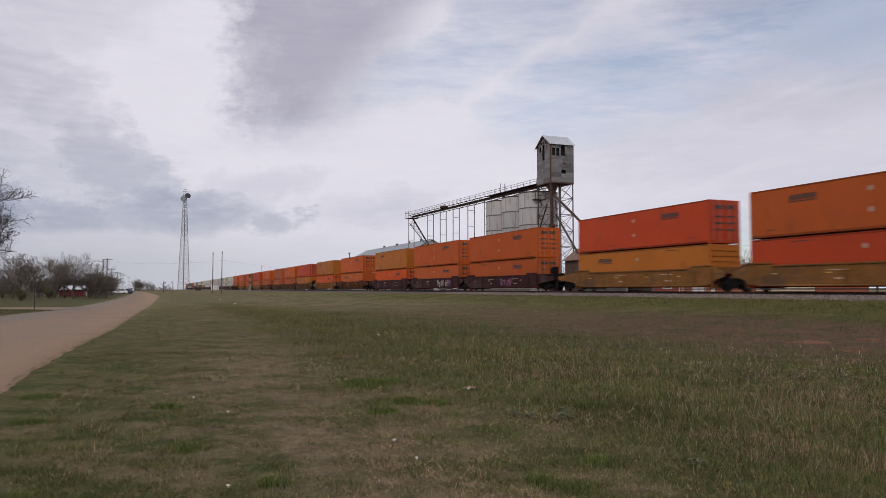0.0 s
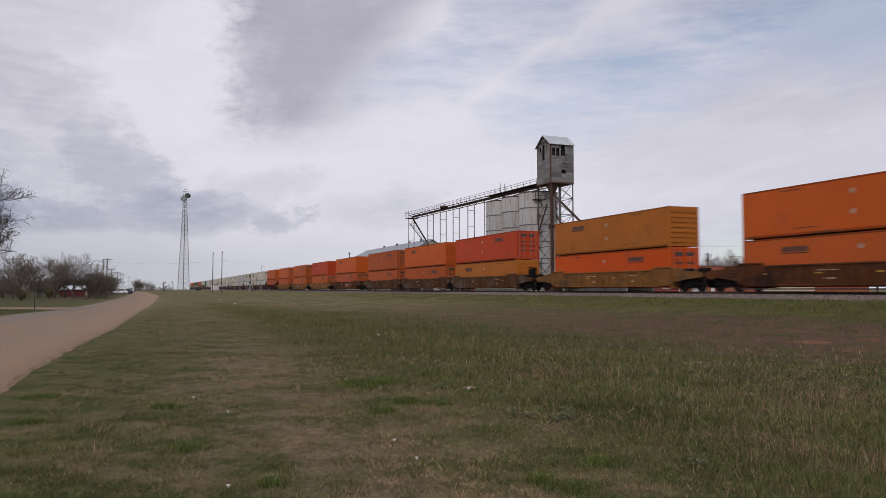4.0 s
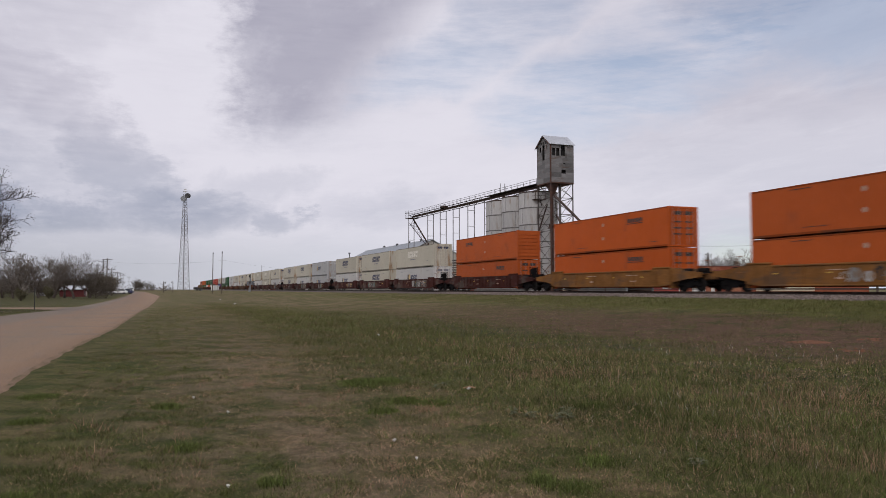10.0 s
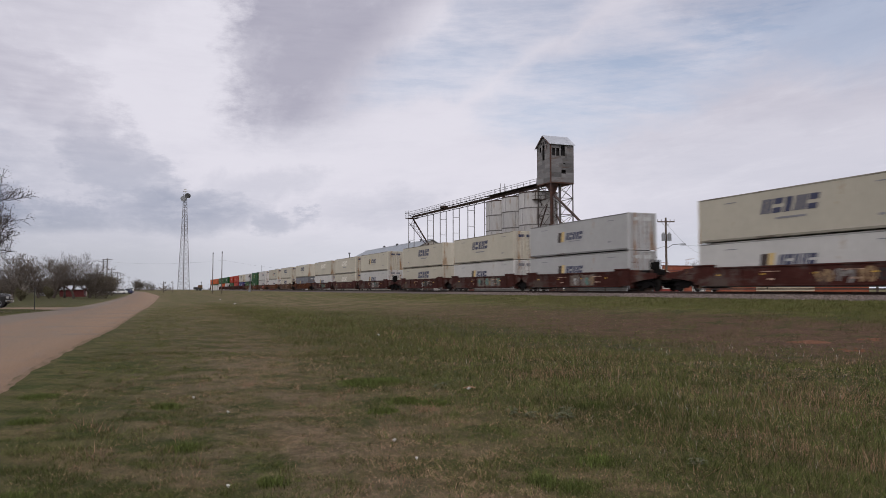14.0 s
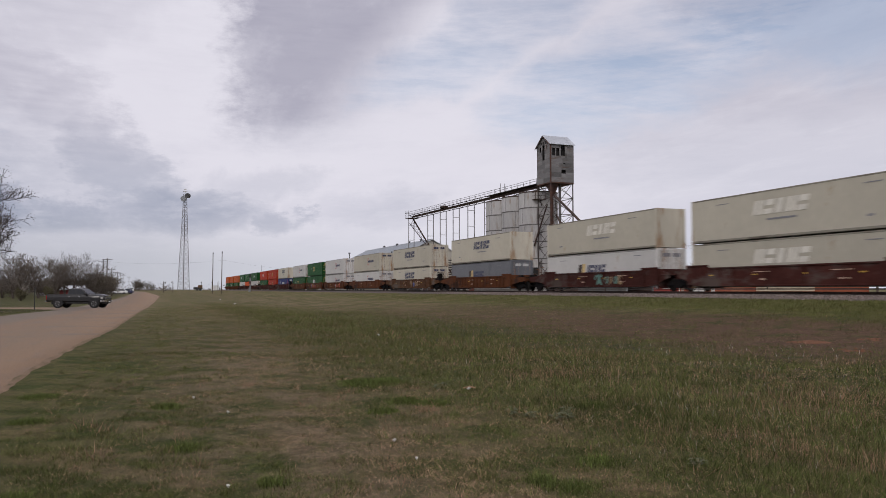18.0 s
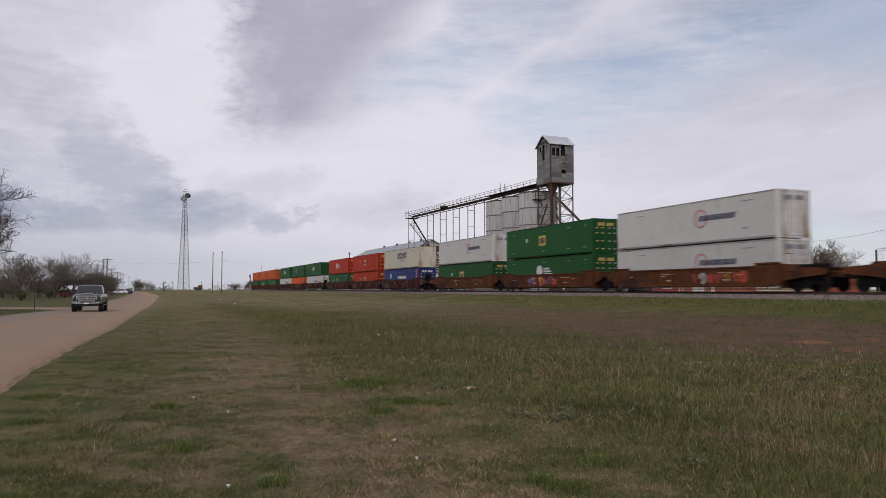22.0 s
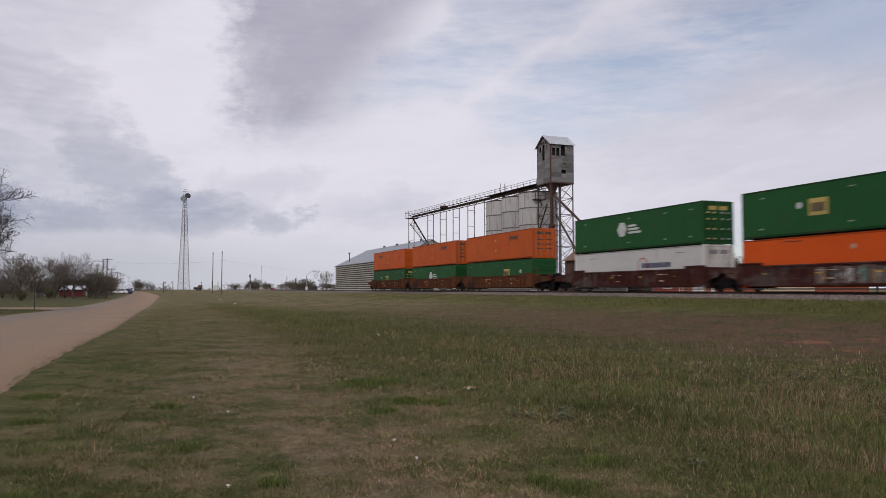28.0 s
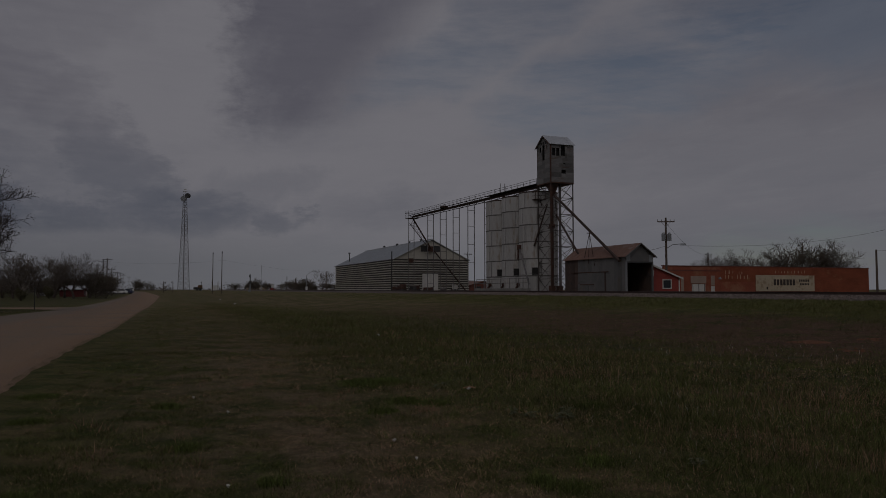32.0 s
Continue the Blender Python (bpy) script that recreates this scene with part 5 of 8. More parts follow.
# seconds at which each car's rear top corner comes level with the camera, then top and bottom boxes ("-": turned round), car paint, first car of a joined set, paint on its side
O, C_, F, RO, T_ = ("orange", "word"), ("ochre", "word"), ("fresh_orange", "word"), ("red_orange", "word"), ("tangerine", "word")
SW, SO, HL, HD, WH, WR, CR, CH = ("cream", "swift"), ("cream", "swift_worn"), ("light_grey", "horse"), ("dark_grey", "horse"), ("white", "horse"), ("white", "ring"), ("cream", "ring"), ("cream", "horse")
GP, GH, RP, RH, BB, GW = ("green", "panel"), ("green", "hex"), ("red", "panel"), ("red", "hex"), ("blue", "band"), ("white", "swift")
TRAIN = [
    (1.847, O, 1, RO, 0, "mustard", "mid", 0, 0), (2.593, RO, 0, C_, 1, "mustard", "last", 0, 0),
    (3.489, T_, 0, O, 0, "plum", "first", 0, 1), (4.227, T_, 0, O, 0, "plum", "mid", 0, 1), (4.964, C_, 1, F, 0, "plum", "last", 0, 0),
    (5.864, T_, 0, O, 1, "rust", "single", 1, 0), (6.739, C_, 1, F, 0, "mustard", "single", 1, 0),
    (7.642, RO, 0, C_, 1, "brown", "first", 1, 0), (8.378, T_, 1, O, 0, "brown", "mid", 1, 0), (9.122, O, 0, O, 0, "brown", "last", 1, 0),
    (10.027, T_, 1, O, 0, "rust", "single", 0, 1), (10.921, RO, 1, O, 0, "mustard", "single", 0, 1), (11.835, O, 0, O, 0, "mustard", "single", 0, 1),
    (12.739, T_, 0, T_, 0, "mustard", "single", 0, 0), (13.629, O, 1, O, 0, "maroon", "single", 1, 0),
    (14.531, SO, 0, WH, 0, "maroon", "first", 0, 1), (15.275, SW, 1, SW, 1, "maroon", "mid", 0, 1), (16.018, SW, 0, WH, 0, "maroon", "last", 0, 1),
    (16.925, HL, 0, HL, 0, "maroon", "first", 0, 1), (17.664, SW, 0, WH, 0, "maroon", "mid", 0, 1), (18.412, SW, 1, SW, 1, "maroon", "last", 0, 1),
    (19.310, CH, 0, WH, 0, "maroon", "first", 0, 1), (20.054, SO, 0, SO, 0, "maroon", "mid", 0, 0), (20.806, SO, 1, WH, 0, "maroon", "last", 0, 1),
    (21.703, SW, 1, HD, 0, "rust", "single", 1, 0), (22.598, SW, 0, SW, 0, "brown", "single", 0, 1), (23.495, CR, 0, WR, 0, "rust", "single", 0, 0),
    (24.397, WR, 0, WR, 0, "rust", "first", 0, 1), (25.141, GP, 0, GH, 0, "rust", "mid", 0, 1), (25.881, WR, 0, GP, 0, "rust", "last", 0, 0),
    (26.790, SW, 1, BB, 0, "maroon", "first", 1, 0), (27.534, RP, 0, RP, 0, "maroon", "mid", 1, 0), (28.287, RH, 0, GP, 0, "maroon", "last", 1, 0),
    (29.190, GH, 1, WR, 0, "maroon", "first", 1, 0), (29.929, ("green", "panel_fore"), 0, F, 0, "maroon", "mid", 1, 1), (30.672, GH, 0, WR, 0, "maroon", "last", 1, 0),
    (31.575, T_, 0, GP, 1, "rust", "first", 1, 0), (32.310, T_, 0, GH, 1, "rust", "mid", 1, 0), (33.051, T_, 1, GP, 0, "rust", "last", 1, 0)]
LEAD = {"single": ("coupler", "coupler"), "first": ("coupler", "joint"), "mid": ("bare", "joint"), "last": ("bare", "coupler")}
ROLLING = []                                           # things with their place along the track at the start


def place_train():
    z = RAIL_TOP
    for k, (when, top, tturn, low, lturn, paint, where, ribbed, tagged_side) in enumerate(TRAIN):
        y = -13.27 + SPEED * when - C_LEN / 2
        car = copy_thing(well_car(paint, *LEAD[where], ribbed), pose(TRACK_X, y, z))
        ROLLING.append((car, y, z, 0))
        if tagged_side:
            spray(car, 40 + k, paint)
        for kind, turn, dz in ((low, lturn, 0.25), (top, tturn, 0.25 + C_HIGH + 0.05)):
            box = copy_thing(container(*kind), pose(TRACK_X, y, z + dz, rz=180 * turn))
            ROLLING.append((box, y, z + dz, 180 * turn))
    for proto in (*PROTO.values(), *WELL.values()):
        for o in (*proto.children_recursive, proto):
            bpy.data.objects.remove(o)


place_train()


# ---- grain elevator ----
GROUND_E = 0.90                                        # yard level beyond the track
SILO_X, SILO_R, SILO_TOP = 50.5, 2.72, 15.0


def silo(y):
    t = thing("grain_silo", pose(SILO_X, y, GROUND_E), "tall grey concrete grain silo with dark ring joints", "silo", "silos of the elevator")
    top = SILO_TOP - GROUND_E
    shell = part("shell", Solid().rings([circle(0, 0, SILO_R - 0.012, 48, z) for z in (-0.3, top)]), M_SEAM, t, smooth=False)
    for p in shell.data.polygons:
        p.use_smooth = len(p.vertices) == 4
    n = 6
    for k in range(1, n):
        z = top * k / n + 0.12
        part("ring_joint", Solid().rings([circle(0, 0, SILO_R + r, 48, z + dz) for r, dz in ((0.0, -0.08), (0.04, -0.06), (0.04, 0.06), (0.0, 0.08))], False), M_SEAM, t)
    wide = 2 * math.pi / 7
    for k in range(n):
        z0, z1 = (top * k / n + 0.17 if k else -0.25), (top * (k + 1) / n + 0.07 if k < n - 1 else top - 0.03)
        for j in range(7):
            a0 = j * wide + (0.5 if k % 2 else 0.32) + 0.37 * (y % 1)
            arc = [(a0 + 0.010 + (wide - 0.020) * q / 9, SILO_R + 0.002 * (q in (0, 9))) for q in range(10)]
            s = Solid()
            for zz in (z0, z1):
                s.v += [(SILO_R * math.cos(a), SILO_R * math.sin(a), zz) for a, _ in arc]
            s.f += [(q, q + 1, q + 11, q + 10) for q in range(9)]
            s.v += [(v[0] * (1 - 0.014 / SILO_R), v[1] * (1 - 0.014 / SILO_R), v[2]) for v in s.v]
            s.f += [(0, 10, 30, 20), (9, 29, 39, 19)]
            sheet_ob = part("silo_sheet", s, M_CONCRETE, t)
            for p in sheet_ob.data.polygons:
                p.use_smooth = p.index < 9
    a = radians(-128)
    c, s = math.cos(a), math.sin(a)
    hatch = Solid().box(-0.02, 0.05, -0.42, 0.42, 2.6, 3.55)
    hatch.turned(Matrix.Translation(((SILO_R - 0.0) * c, (SILO_R - 0.0) * s, 0)) @ Matrix.Rotation(a, 4, "Z"))
    # a plate on the uncut shell; its black paints the shade inside a hatch
    h = part("hatch", hatch, M_DARK, t, "black square hatch opening")
    frame_s = Solid()
    for box in ((-0.02, 0.08, -0.5, -0.42, 2.52, 3.63), (-0.02, 0.08, 0.42, 0.5, 2.52, 3.63), (-0.02, 0.08, -0.42, 0.42, 2.52, 2.6), (-0.02, 0.08, -0.42, 0.42, 3.55, 3.63)):
        frame_s.box(*box)
    frame_s.turned(Matrix.Translation((SILO_R * c, SILO_R * s, 0)) @ Matrix.Rotation(a, 4, "Z"))
    part("hatch_frame", frame_s, M_GREY_STEEL, h)
    part("roof_spout", Solid().tube((0, 0, top - 0.1), (0, 0, top + 1.0), 0.24, 0.2, 10).tube((0, 0.5, top - 0.1), (0, 0, top + 0.8), 0.12, n=8), M_RUSTY, t)
    # rim in the dark pipe colour: paints the shadow under the silo's top edge
    part("rim", Solid().rings([circle(0, 0, SILO_R + r, 48, top + dz) for r, dz in ((0.0, -0.12), (0.05, -0.11), (0.05, 0.02), (-0.3, 0.10))]), M_SPOUT, t)
    return t


for y in (92.7, 98.25, 103.8):
    silo(y)

# low concrete boot wall with a pipe railing before the silos
wall = thing("boot_wall", pose(47.1, 98, GROUND_E), "low grey concrete wall in front of the silos", "wall")
part("wall_body", Solid().box(-0.15, 0.15, -9, 9, -0.2, 0.75, 0.02), M_FOOTING, wall)
for k in range(7):
    y = -8.7 + 2.9 * k
    part("post", Solid().tube((0, y, 0.7), (0, y, 2.15), 0.045, n=6), M_GREY_STEEL, wall)
for z in (1.5, 2.1):
    part("rail", Solid().tube((0, -8.8, z), (0, 8.8, z), 0.04, n=6), M_GREY_STEEL, wall)
for y in (93.6, 98.4, 103):
    v = thing("grain_valve", pose(47.6, y, GROUND_E), "rusty iron grain gate valve at the foot of a silo", "valve", "valves at the silo foot")
    part("pipe", Solid().tube((0.3, 0, 1.4), (-0.15, 0.2, 0.7), 0.16, n=8).tube((-0.15, 0.2, 0.7), (-0.15, 0.2, -0.1), 0.13, n=8), M_RUSTY, v)
    part("hand_wheel", Solid().rings([[(0.1 + 0.28 * math.cos(a * 0.5236), -0.12 + dz, 1.3 + 0.28 * math.sin(a * 0.5236)) for a in range(12)] for dz in (0, 0.04)]), M_RUSTY, v)

# head house on its lattice tower
HX0, HX1, HY0, HY1, HZ0, HZ1, HPEAK = 49.0, 52.5, 86.5, 90.2, 15.8, 20.98, 22.3
tower = thing("elevator_tower", pose(0, 0, 0), "rusty lattice steel tower carrying the elevator head house", "tower")
LV = [GROUND_E - 0.2, 2.9, 5.0, 7.2, 9.3, 11.5, 13.7, HZ0]
for x in (HX0 + 0.08, HX1 - 0.08):
    for y in (HY0 + 0.08, HY1 - 0.08):
        part("leg", Solid().beam((x, y, LV[0]), (x, y, HZ0), 0.12), M_RUSTY if (x < 50 and y < 88) else M_STRUT, tower)
cx0, cx1, cy0, cy1 = HX0 + 0.08, HX1 - 0.08, HY0 + 0.08, HY1 - 0.08
for i in range(7):
    za, zb = LV[i], LV[i + 1]
    for p, q in (((cx0, cy0), (cx1, cy0)), ((cx0, cy0), (cx0, cy1)), ((cx1, cy0), (cx1, cy1)), ((cx0, cy1), (cx1, cy1))):
        part("cross_brace", Solid().beam((*p, za), (*q, zb), 0.048), M_STRUT, tower)
        part("cross_brace", Solid().beam((*q, za), (*p, zb), 0.048), M_STRUT, tower)
        part("girt", Solid().beam((*p, zb), (*q, zb), 0.07), M_STRUT, tower)

hh = thing("head_house", pose(0, 0, 0), "weathered grey tin-clad head house with broken windows", "head house")
# cladding in courses of separate sheets, with the openings left out
def course_sheets(face, a0, a1, z0, z1, holes, seed, rows=8):
    r = random.Random(seed)
    dz = (z1 - z0) / rows
    for k in range(rows):
        za, zb = z0 + k * dz, z0 + (k + 1) * dz
        cuts = sorted({a0, a1, *[h[i] for h in holes for i in (0, 1) if h[2] < zb - 0.02 and h[3] > za + 0.02], *[a0 + (a1 - a0) * q for q in ((0.38, 0.71) if k % 2 else (0.52,))]})
        for p, q in zip(cuts, cuts[1:]):
            mid = (p + q) / 2
            lo, hi = za, zb
            for h in holes:
                if h[0] < mid < h[1] and h[2] < zb and h[3] > za:
                    if h[2] <= za + 0.02 and h[3] >= zb - 0.02:
                        lo = hi
                    elif h[2] > za:
                        hi = min(hi, h[2])
                    else:
                        lo = max(lo, h[3])
            if hi - lo < 0.03 or q - p < 0.02:
                continue
            t = 0.02 + 0.012 * r.random()
            s = Solid()
            if face == "x":
                s.box(HX0 - t, HX0 + 0.01, p + 0.006, q - 0.006, lo, hi + 0.02)
            else:
                s.box(p + 0.006, q - 0.006, HY0 - t, HY0 + 0.01, lo, hi + 0.02)
            part("tin_sheet", s, M_TIN, hh)


course_sheets("x", HY0, HY1, HZ0, HZ1, [(88.05, 88.65, 18.9, 20.98), (89.05, 89.4, 20.1, 20.8), (87.3, 87.55, 20.3, 20.8)], 1)
course_sheets("y", HX0, HX1, HZ0, HZ1, [(49.25, 49.75, 19.3, 20.35), (49.88, 50.35, 19.3, 20.35), (50.6, 51.2, 19.35, 20.75), (50.65, 51.3, 16.95, 17.5), (50.95, 51.25, 18.2, 18.4)], 2)
part("corner_trim", Solid().box(HX0 - 0.05, HX0 + 0.12, HY0 - 0.05, HY0 + 0.12, HZ0, HZ1, 0.01), M_RUSTY, hh)
part("corner_trim", Solid().box(HX1 - 0.12, HX1 + 0.04, HY0 - 0.04, HY0 + 0.12, HZ0, HZ1, 0.01), M_GREY_STEEL, hh)
part("back_wall", Solid().box(HX0, HX1, HY1 - 0.06, HY1, HZ0, HZ1), M_TIN, hh)
part("back_wall", Solid().box(HX1 - 0.06, HX1, HY0 + 0.1, HY1 - 0.06, HZ0, HZ1), M_TIN, hh)
part("floor_deck", Solid().box(HX0 - 0.05, HX1 + 0.05, HY0 - 0.05, HY1 + 0.05, HZ0 - 0.16, HZ0), M_RUSTY, hh)
# added black box: gives the openings a dark inside by colour, not a real lining
part("inner_lining", Solid().box(HX0 + 0.25, HX1 - 0.2, HY0 + 0.3, HY1 - 0.2, HZ0 + 0.01, HZ1 - 0.02), M_DARK, hh)
gab = Solid().prism([(HY0, HZ1), (HY1, HZ1), ((HY0 + HY1) / 2, HPEAK - 0.05)], 0, HX0 - 0.015, HX0 + 0.03)
part("gable", gab, M_TIN, hh)
for y0 in (87.5, 88.15, 88.8):
    # flat dark plates paint the shade of slots, the gable is not cut
    part("vent_slot", Solid().box(HX0 - 0.03, HX0 - 0.016, y0, y0 + 0.35, HZ1 + 0.1, HZ1 + 0.45), M_DARK, hh)
ym = (HY0 + HY1) / 2
for sgn in (-1, 1):
    yo = ym + sgn * (HY1 - HY0) / 2 * 1.13
    zo = HPEAK - (HPEAK - HZ1) * 1.13
    s = Solid()
    for k in range(6):
        xa = HX0 - 0.22 + k * (HX1 - HX0 + 0.44) / 6
        xb = xa + (HX1 - HX0 + 0.44) / 6 - 0.012
        s.prism([(ym, HPEAK), (yo, zo), (yo, zo + 0.05), (ym, HPEAK + 0.05)], 0, xa, xb)
    part("roof_slope", s, M_TIN_LIGHT, hh)
part("fascia", Solid().prism([(ym, HPEAK - 0.02), (HY0 - 0.22, HZ1 - 0.2), (HY0 - 0.22, HZ1 - 0.32), (ym, HPEAK - 0.16)], 0, HX0 - 0.24, HX0 - 0.2).prism([(ym, HPEAK - 0.02), (HY1 + 0.22, HZ1 - 0.2), (HY1 + 0.22, HZ1 - 0.32), (ym, HPEAK - 0.16)], 0, HX0 - 0.24, HX0 - 0.2), M_RUSTY, hh)

leg = thing("bucket_elevator", pose(0, 0, 0), "pair of rusty elevator leg casings rising to the head house", "elevator leg")
part("leg_casing", Solid().box(49.36, 49.70, 87.0, 87.34, GROUND_E - 0.2, HZ0, 0.02), M_RUSTY, leg)
part("leg_casing", Solid().tube((51.3, 88.1, GROUND_E - 0.2), (51.3, 88.1, HZ0), 0.19, n=12), M_GREY_STEEL, leg)
part("hopper", Solid().rings([[(50.0 + a * w, 87.8 + b * w, z) for a, b in ((-1, -1), (1, -1), (1, 1), (-1, 1))] for w, z in ((0.16, 14.1), (0.66, 15.64))]), M_RUSTY, leg)
part("boot", Solid().box(49.2, 49.9, 86.9, 87.6, GROUND_E - 0.2, 2.0, 0.03).box(50.85, 51.55, 87.8, 88.5, GROUND_E - 0.2, 2.0, 0.03), M_RUSTY, leg)
part("drive_housing", Solid().tube((49.2, 87.2, 10.0), (49.9, 87.2, 10.0), 0.28, n=12).box(49.2, 49.9, 87.0, 87.8, 9.62, 9.76, 0.02), M_RUSTY, leg)

for p, q, r in (((49.5, 86.3, 13.9), (47.0, 68.2, 4.6), 0.16), ((50.1, 87.0, 11.4), (48.3, 78.4, 5.6), 0.13), ((49.6, 88.5, 13.0), (48.6, 90.5, 7.4), 0.10)):
    t = thing("grain_spout", pose(0, 0, 0), "long rusty grain spout pipe slanting down from the tower", "pipe", "spouts of the elevator")
    pv, qv = Vector(p), Vector(q)
    part("pipe", Solid().tube(p, q, r, n=10), M_SPOUT, t)
    for k in range(1, 6):
        a = pv.lerp(qv, k / 6)
        d = (qv - pv).normalized() * 0.06
        part("collar", Solid().tube(a - d, a + d, r + 0.025, n=10), M_SPOUT, t)
t = thing("spout_trestle", pose(0, 0, 0), "thin steel legs propping the long grain spout over the shed", "trestle")
for b in ((47.43, 76.0, 4.8), (47.43, 73.7, 4.2), (47.43, 75.0, 4.5)):
    part("prop", Solid().beam((47.85, 75.4, 8.15), b, 0.05), M_SPOUT, t)
part("saddle", Solid().box(47.6, 48.2, 75.2, 75.6, 8.08, 8.16), M_SPOUT, t)
landing = thing("service_landing", pose(49.4, 90.4, 13.8), "small rusty service landing with a rail beside the silo top", "landing")
part("grating", Solid().box(-0.9, 0.8, -0.55, 0.55, 0, 0.06), M_SPOUT, landing)
for lx, ly in ((-0.85, -0.5), (-0.85, 0.5), (0.75, -0.5), (0.75, 0.5)):
    part("rail_post", Solid().beam((lx, ly, 0.06), (lx, ly, 1.0), 0.05), M_SPOUT, landing)
for lz in (0.55, 1.0):
    part("handrail", Solid().beam((-0.85, -0.5, lz), (0.75, -0.5, lz), 0.04).beam((-0.85, -0.5, lz), (-0.85, 0.5, lz), 0.04), M_SPOUT, landing)
for ly in (-0.3, 0.3):
    part("bracket", Solid().beam((0.0, ly, 0.0), (0.1, ly - 0.25, -0.9), 0.06), M_SPOUT, landing)

# small auger at the silo's side
t = thing("side_auger", pose(0, 0, 0), "rusty auger tube leaning against a silo", "auger")
part("tube", Solid().tube((47.6, 92.9, 7.3), (47.3, 89.6, 2.2), 0.11, n=8), M_GREY_STEEL, t)
part("head", Solid().box(47.35, 47.85, 92.7, 93.3, 7.0, 7.7, 0.05).tube((47.6, 93.2, 7.0), (47.6, 93.4, 5.6), 0.16, 0.12, 8), M_RUSTY, t)

# level conveyor gallery from the head house over the silos to the flat store
CX, CZ = 50.5, 16.35
cv = thing("conveyor_gallery", pose(0, 0, 0), "long rusty conveyor bridge with railings on thin posts", "conveyor")
Y0, Y1 = 90.2, 147.5
for x in (CX - 0.55, CX + 0.55):
    for z in (CZ, CZ + 0.62):
        part("chord", Solid().beam((x, Y0, z), (x, Y1, z), 0.10), M_SPOUT, cv)
    n = 38
    web = Solid()
    for k in range(n):
        a, b = Y0 + (Y1 - Y0) * k / n, Y0 + (Y1 - Y0) * (k + 1) / n
        web.beam((x, a, CZ if k % 2 else CZ + 0.62), (x, b, CZ + 0.62 if k % 2 else CZ), 0.05)
    part("web_lacing", web, M_SPOUT, cv)
    part("handrail", Solid().beam((x, Y0, CZ + 1.35), (x, Y1, CZ + 1.35), 0.045), M_STRUT, cv)
    for k in range(30):
        y = Y0 + (Y1 - Y0) * k / 29
        part("rail_post", Solid().beam((x, y, CZ + 0.6), (x, y, CZ + 1.36), 0.04), M_STRUT, cv)
part("belt_trough", Solid().box(CX - 0.4, CX + 0.4, Y0, Y1, CZ + 0.24, CZ + 0.36, 0.03), M_SPOUT, cv)
part("walkway", Solid().box(CX - 0.9, CX - 0.55, Y0, Y1, CZ + 0.56, CZ + 0.59), M_STRUT, cv)
part("cover_hood", Solid().box(CX - 0.5, CX + 0.5, 91, 109.5, CZ + 0.62, CZ + 0.72, 0.05), M_SPOUT, cv)
part("motor", Solid().box(CX - 0.5, CX + 0.5, 128.4, 130.2, CZ + 0.5, CZ + 0.95, 0.06), M_SPOUT, cv)
part("end_landing", Solid().box(CX - 1.2, CX + 1.0, 146.2, 148.6, CZ - 0.08, CZ), M_SPOUT, cv)
for x, y in ((CX - 1.2, 148.5), (CX - 1.2, 146.3), (CX + 0.9, 148.5), (CX - 1.2, 147.4)):
    part("rail_post", Solid().beam((x, y, CZ), (x, y, CZ + 1.5), 0.05), M_STRUT, cv)
part("handrail", Solid().beam((CX - 1.2, 146.3, CZ + 1.1), (CX - 1.2, 148.6, CZ + 1.1), 0.05).beam((CX - 1.2, 148.5, CZ + 1.1), (CX + 0.9, 148.5, CZ + 1.1), 0.05), M_STRUT, cv)
for y, z in ((103.9, 2.1), (102.4, 1.9)):
    part("mast", Solid().beam((CX - 0.5, y, CZ + 0.6), (CX - 0.5, y, CZ + z), 0.05), M_STRUT, cv)
for y in (148.0, 136.4, 129.6, 123.2, 116.5, 109.6):
    b = part("bent", Solid().beam((CX - 0.6, y, GROUND_E - 0.2), (CX - 0.6, y, CZ), 0.11).beam((CX + 0.6, y, GROUND_E - 0.2), (CX + 0.6, y, CZ), 0.11), M_GREY_STEEL, cv)
    for k in range(5):
        z = 2.2 + 3.1 * k + (y % 3) * 0.3
        part("rung", Solid().beam((CX - 0.6, y, z), (CX + 0.6, y, z), 0.07), M_GREY_STEEL, b)
# the gallery falls a little towards the head house
for o in cv.children_recursive:
    for v in o.data.vertices:
        if v.co.z > 14:
            v.co.z -= 0.72 * (Y1 - v.co.y) / (Y1 - Y0)
sp = thing("store_spout", pose(0, 0, 0), "lattice-sided spout dropping from the conveyor into the store", "spout")
p, q = Vector((50.6, 147.0, 16.1)), Vector((56.6, 152.6, 10.4))
part("pipe", Solid().tube(p, q, 0.15, n=10), M_RUSTY, sp)
off = Vector((-0.9, -0.2, -0.9))
part("stringer", Solid().beam(p + off, q + off * 0.3, 0.1), M_RUSTY, sp)
lace = Solid()
for k in range(10):
    a, b = p.lerp(q, k / 10), (p + off).lerp(q + off * 0.3, (k + 0.5) / 10)
    lace.beam(a, b, 0.05)
    lace.beam(b, p.lerp(q, (k + 1) / 10), 0.05)
part("lacing", lace, M_RUSTY, sp)
t = thing("discharge_pipe", pose(0, 0, 0), "thin pipe slanting from the store gable to the ground", "pipe")
part("pipe", Solid().tube((57.0, 152.6, 10.3), (64.2, 150.5, GROUND_E), 0.15, n=8), M_SPOUT, t)

# ---- flat grain store ----
BX0, BX1, BY0, BY1, BEAVE, BRIDGE = 48.3, 65.6, 153.2, 207.5, 8.1, 12.4
barn = thing("grain_store", pose(0, 0, 0), "large pale metal grain store with horizontally ribbed walls and grey roof", "warehouse")


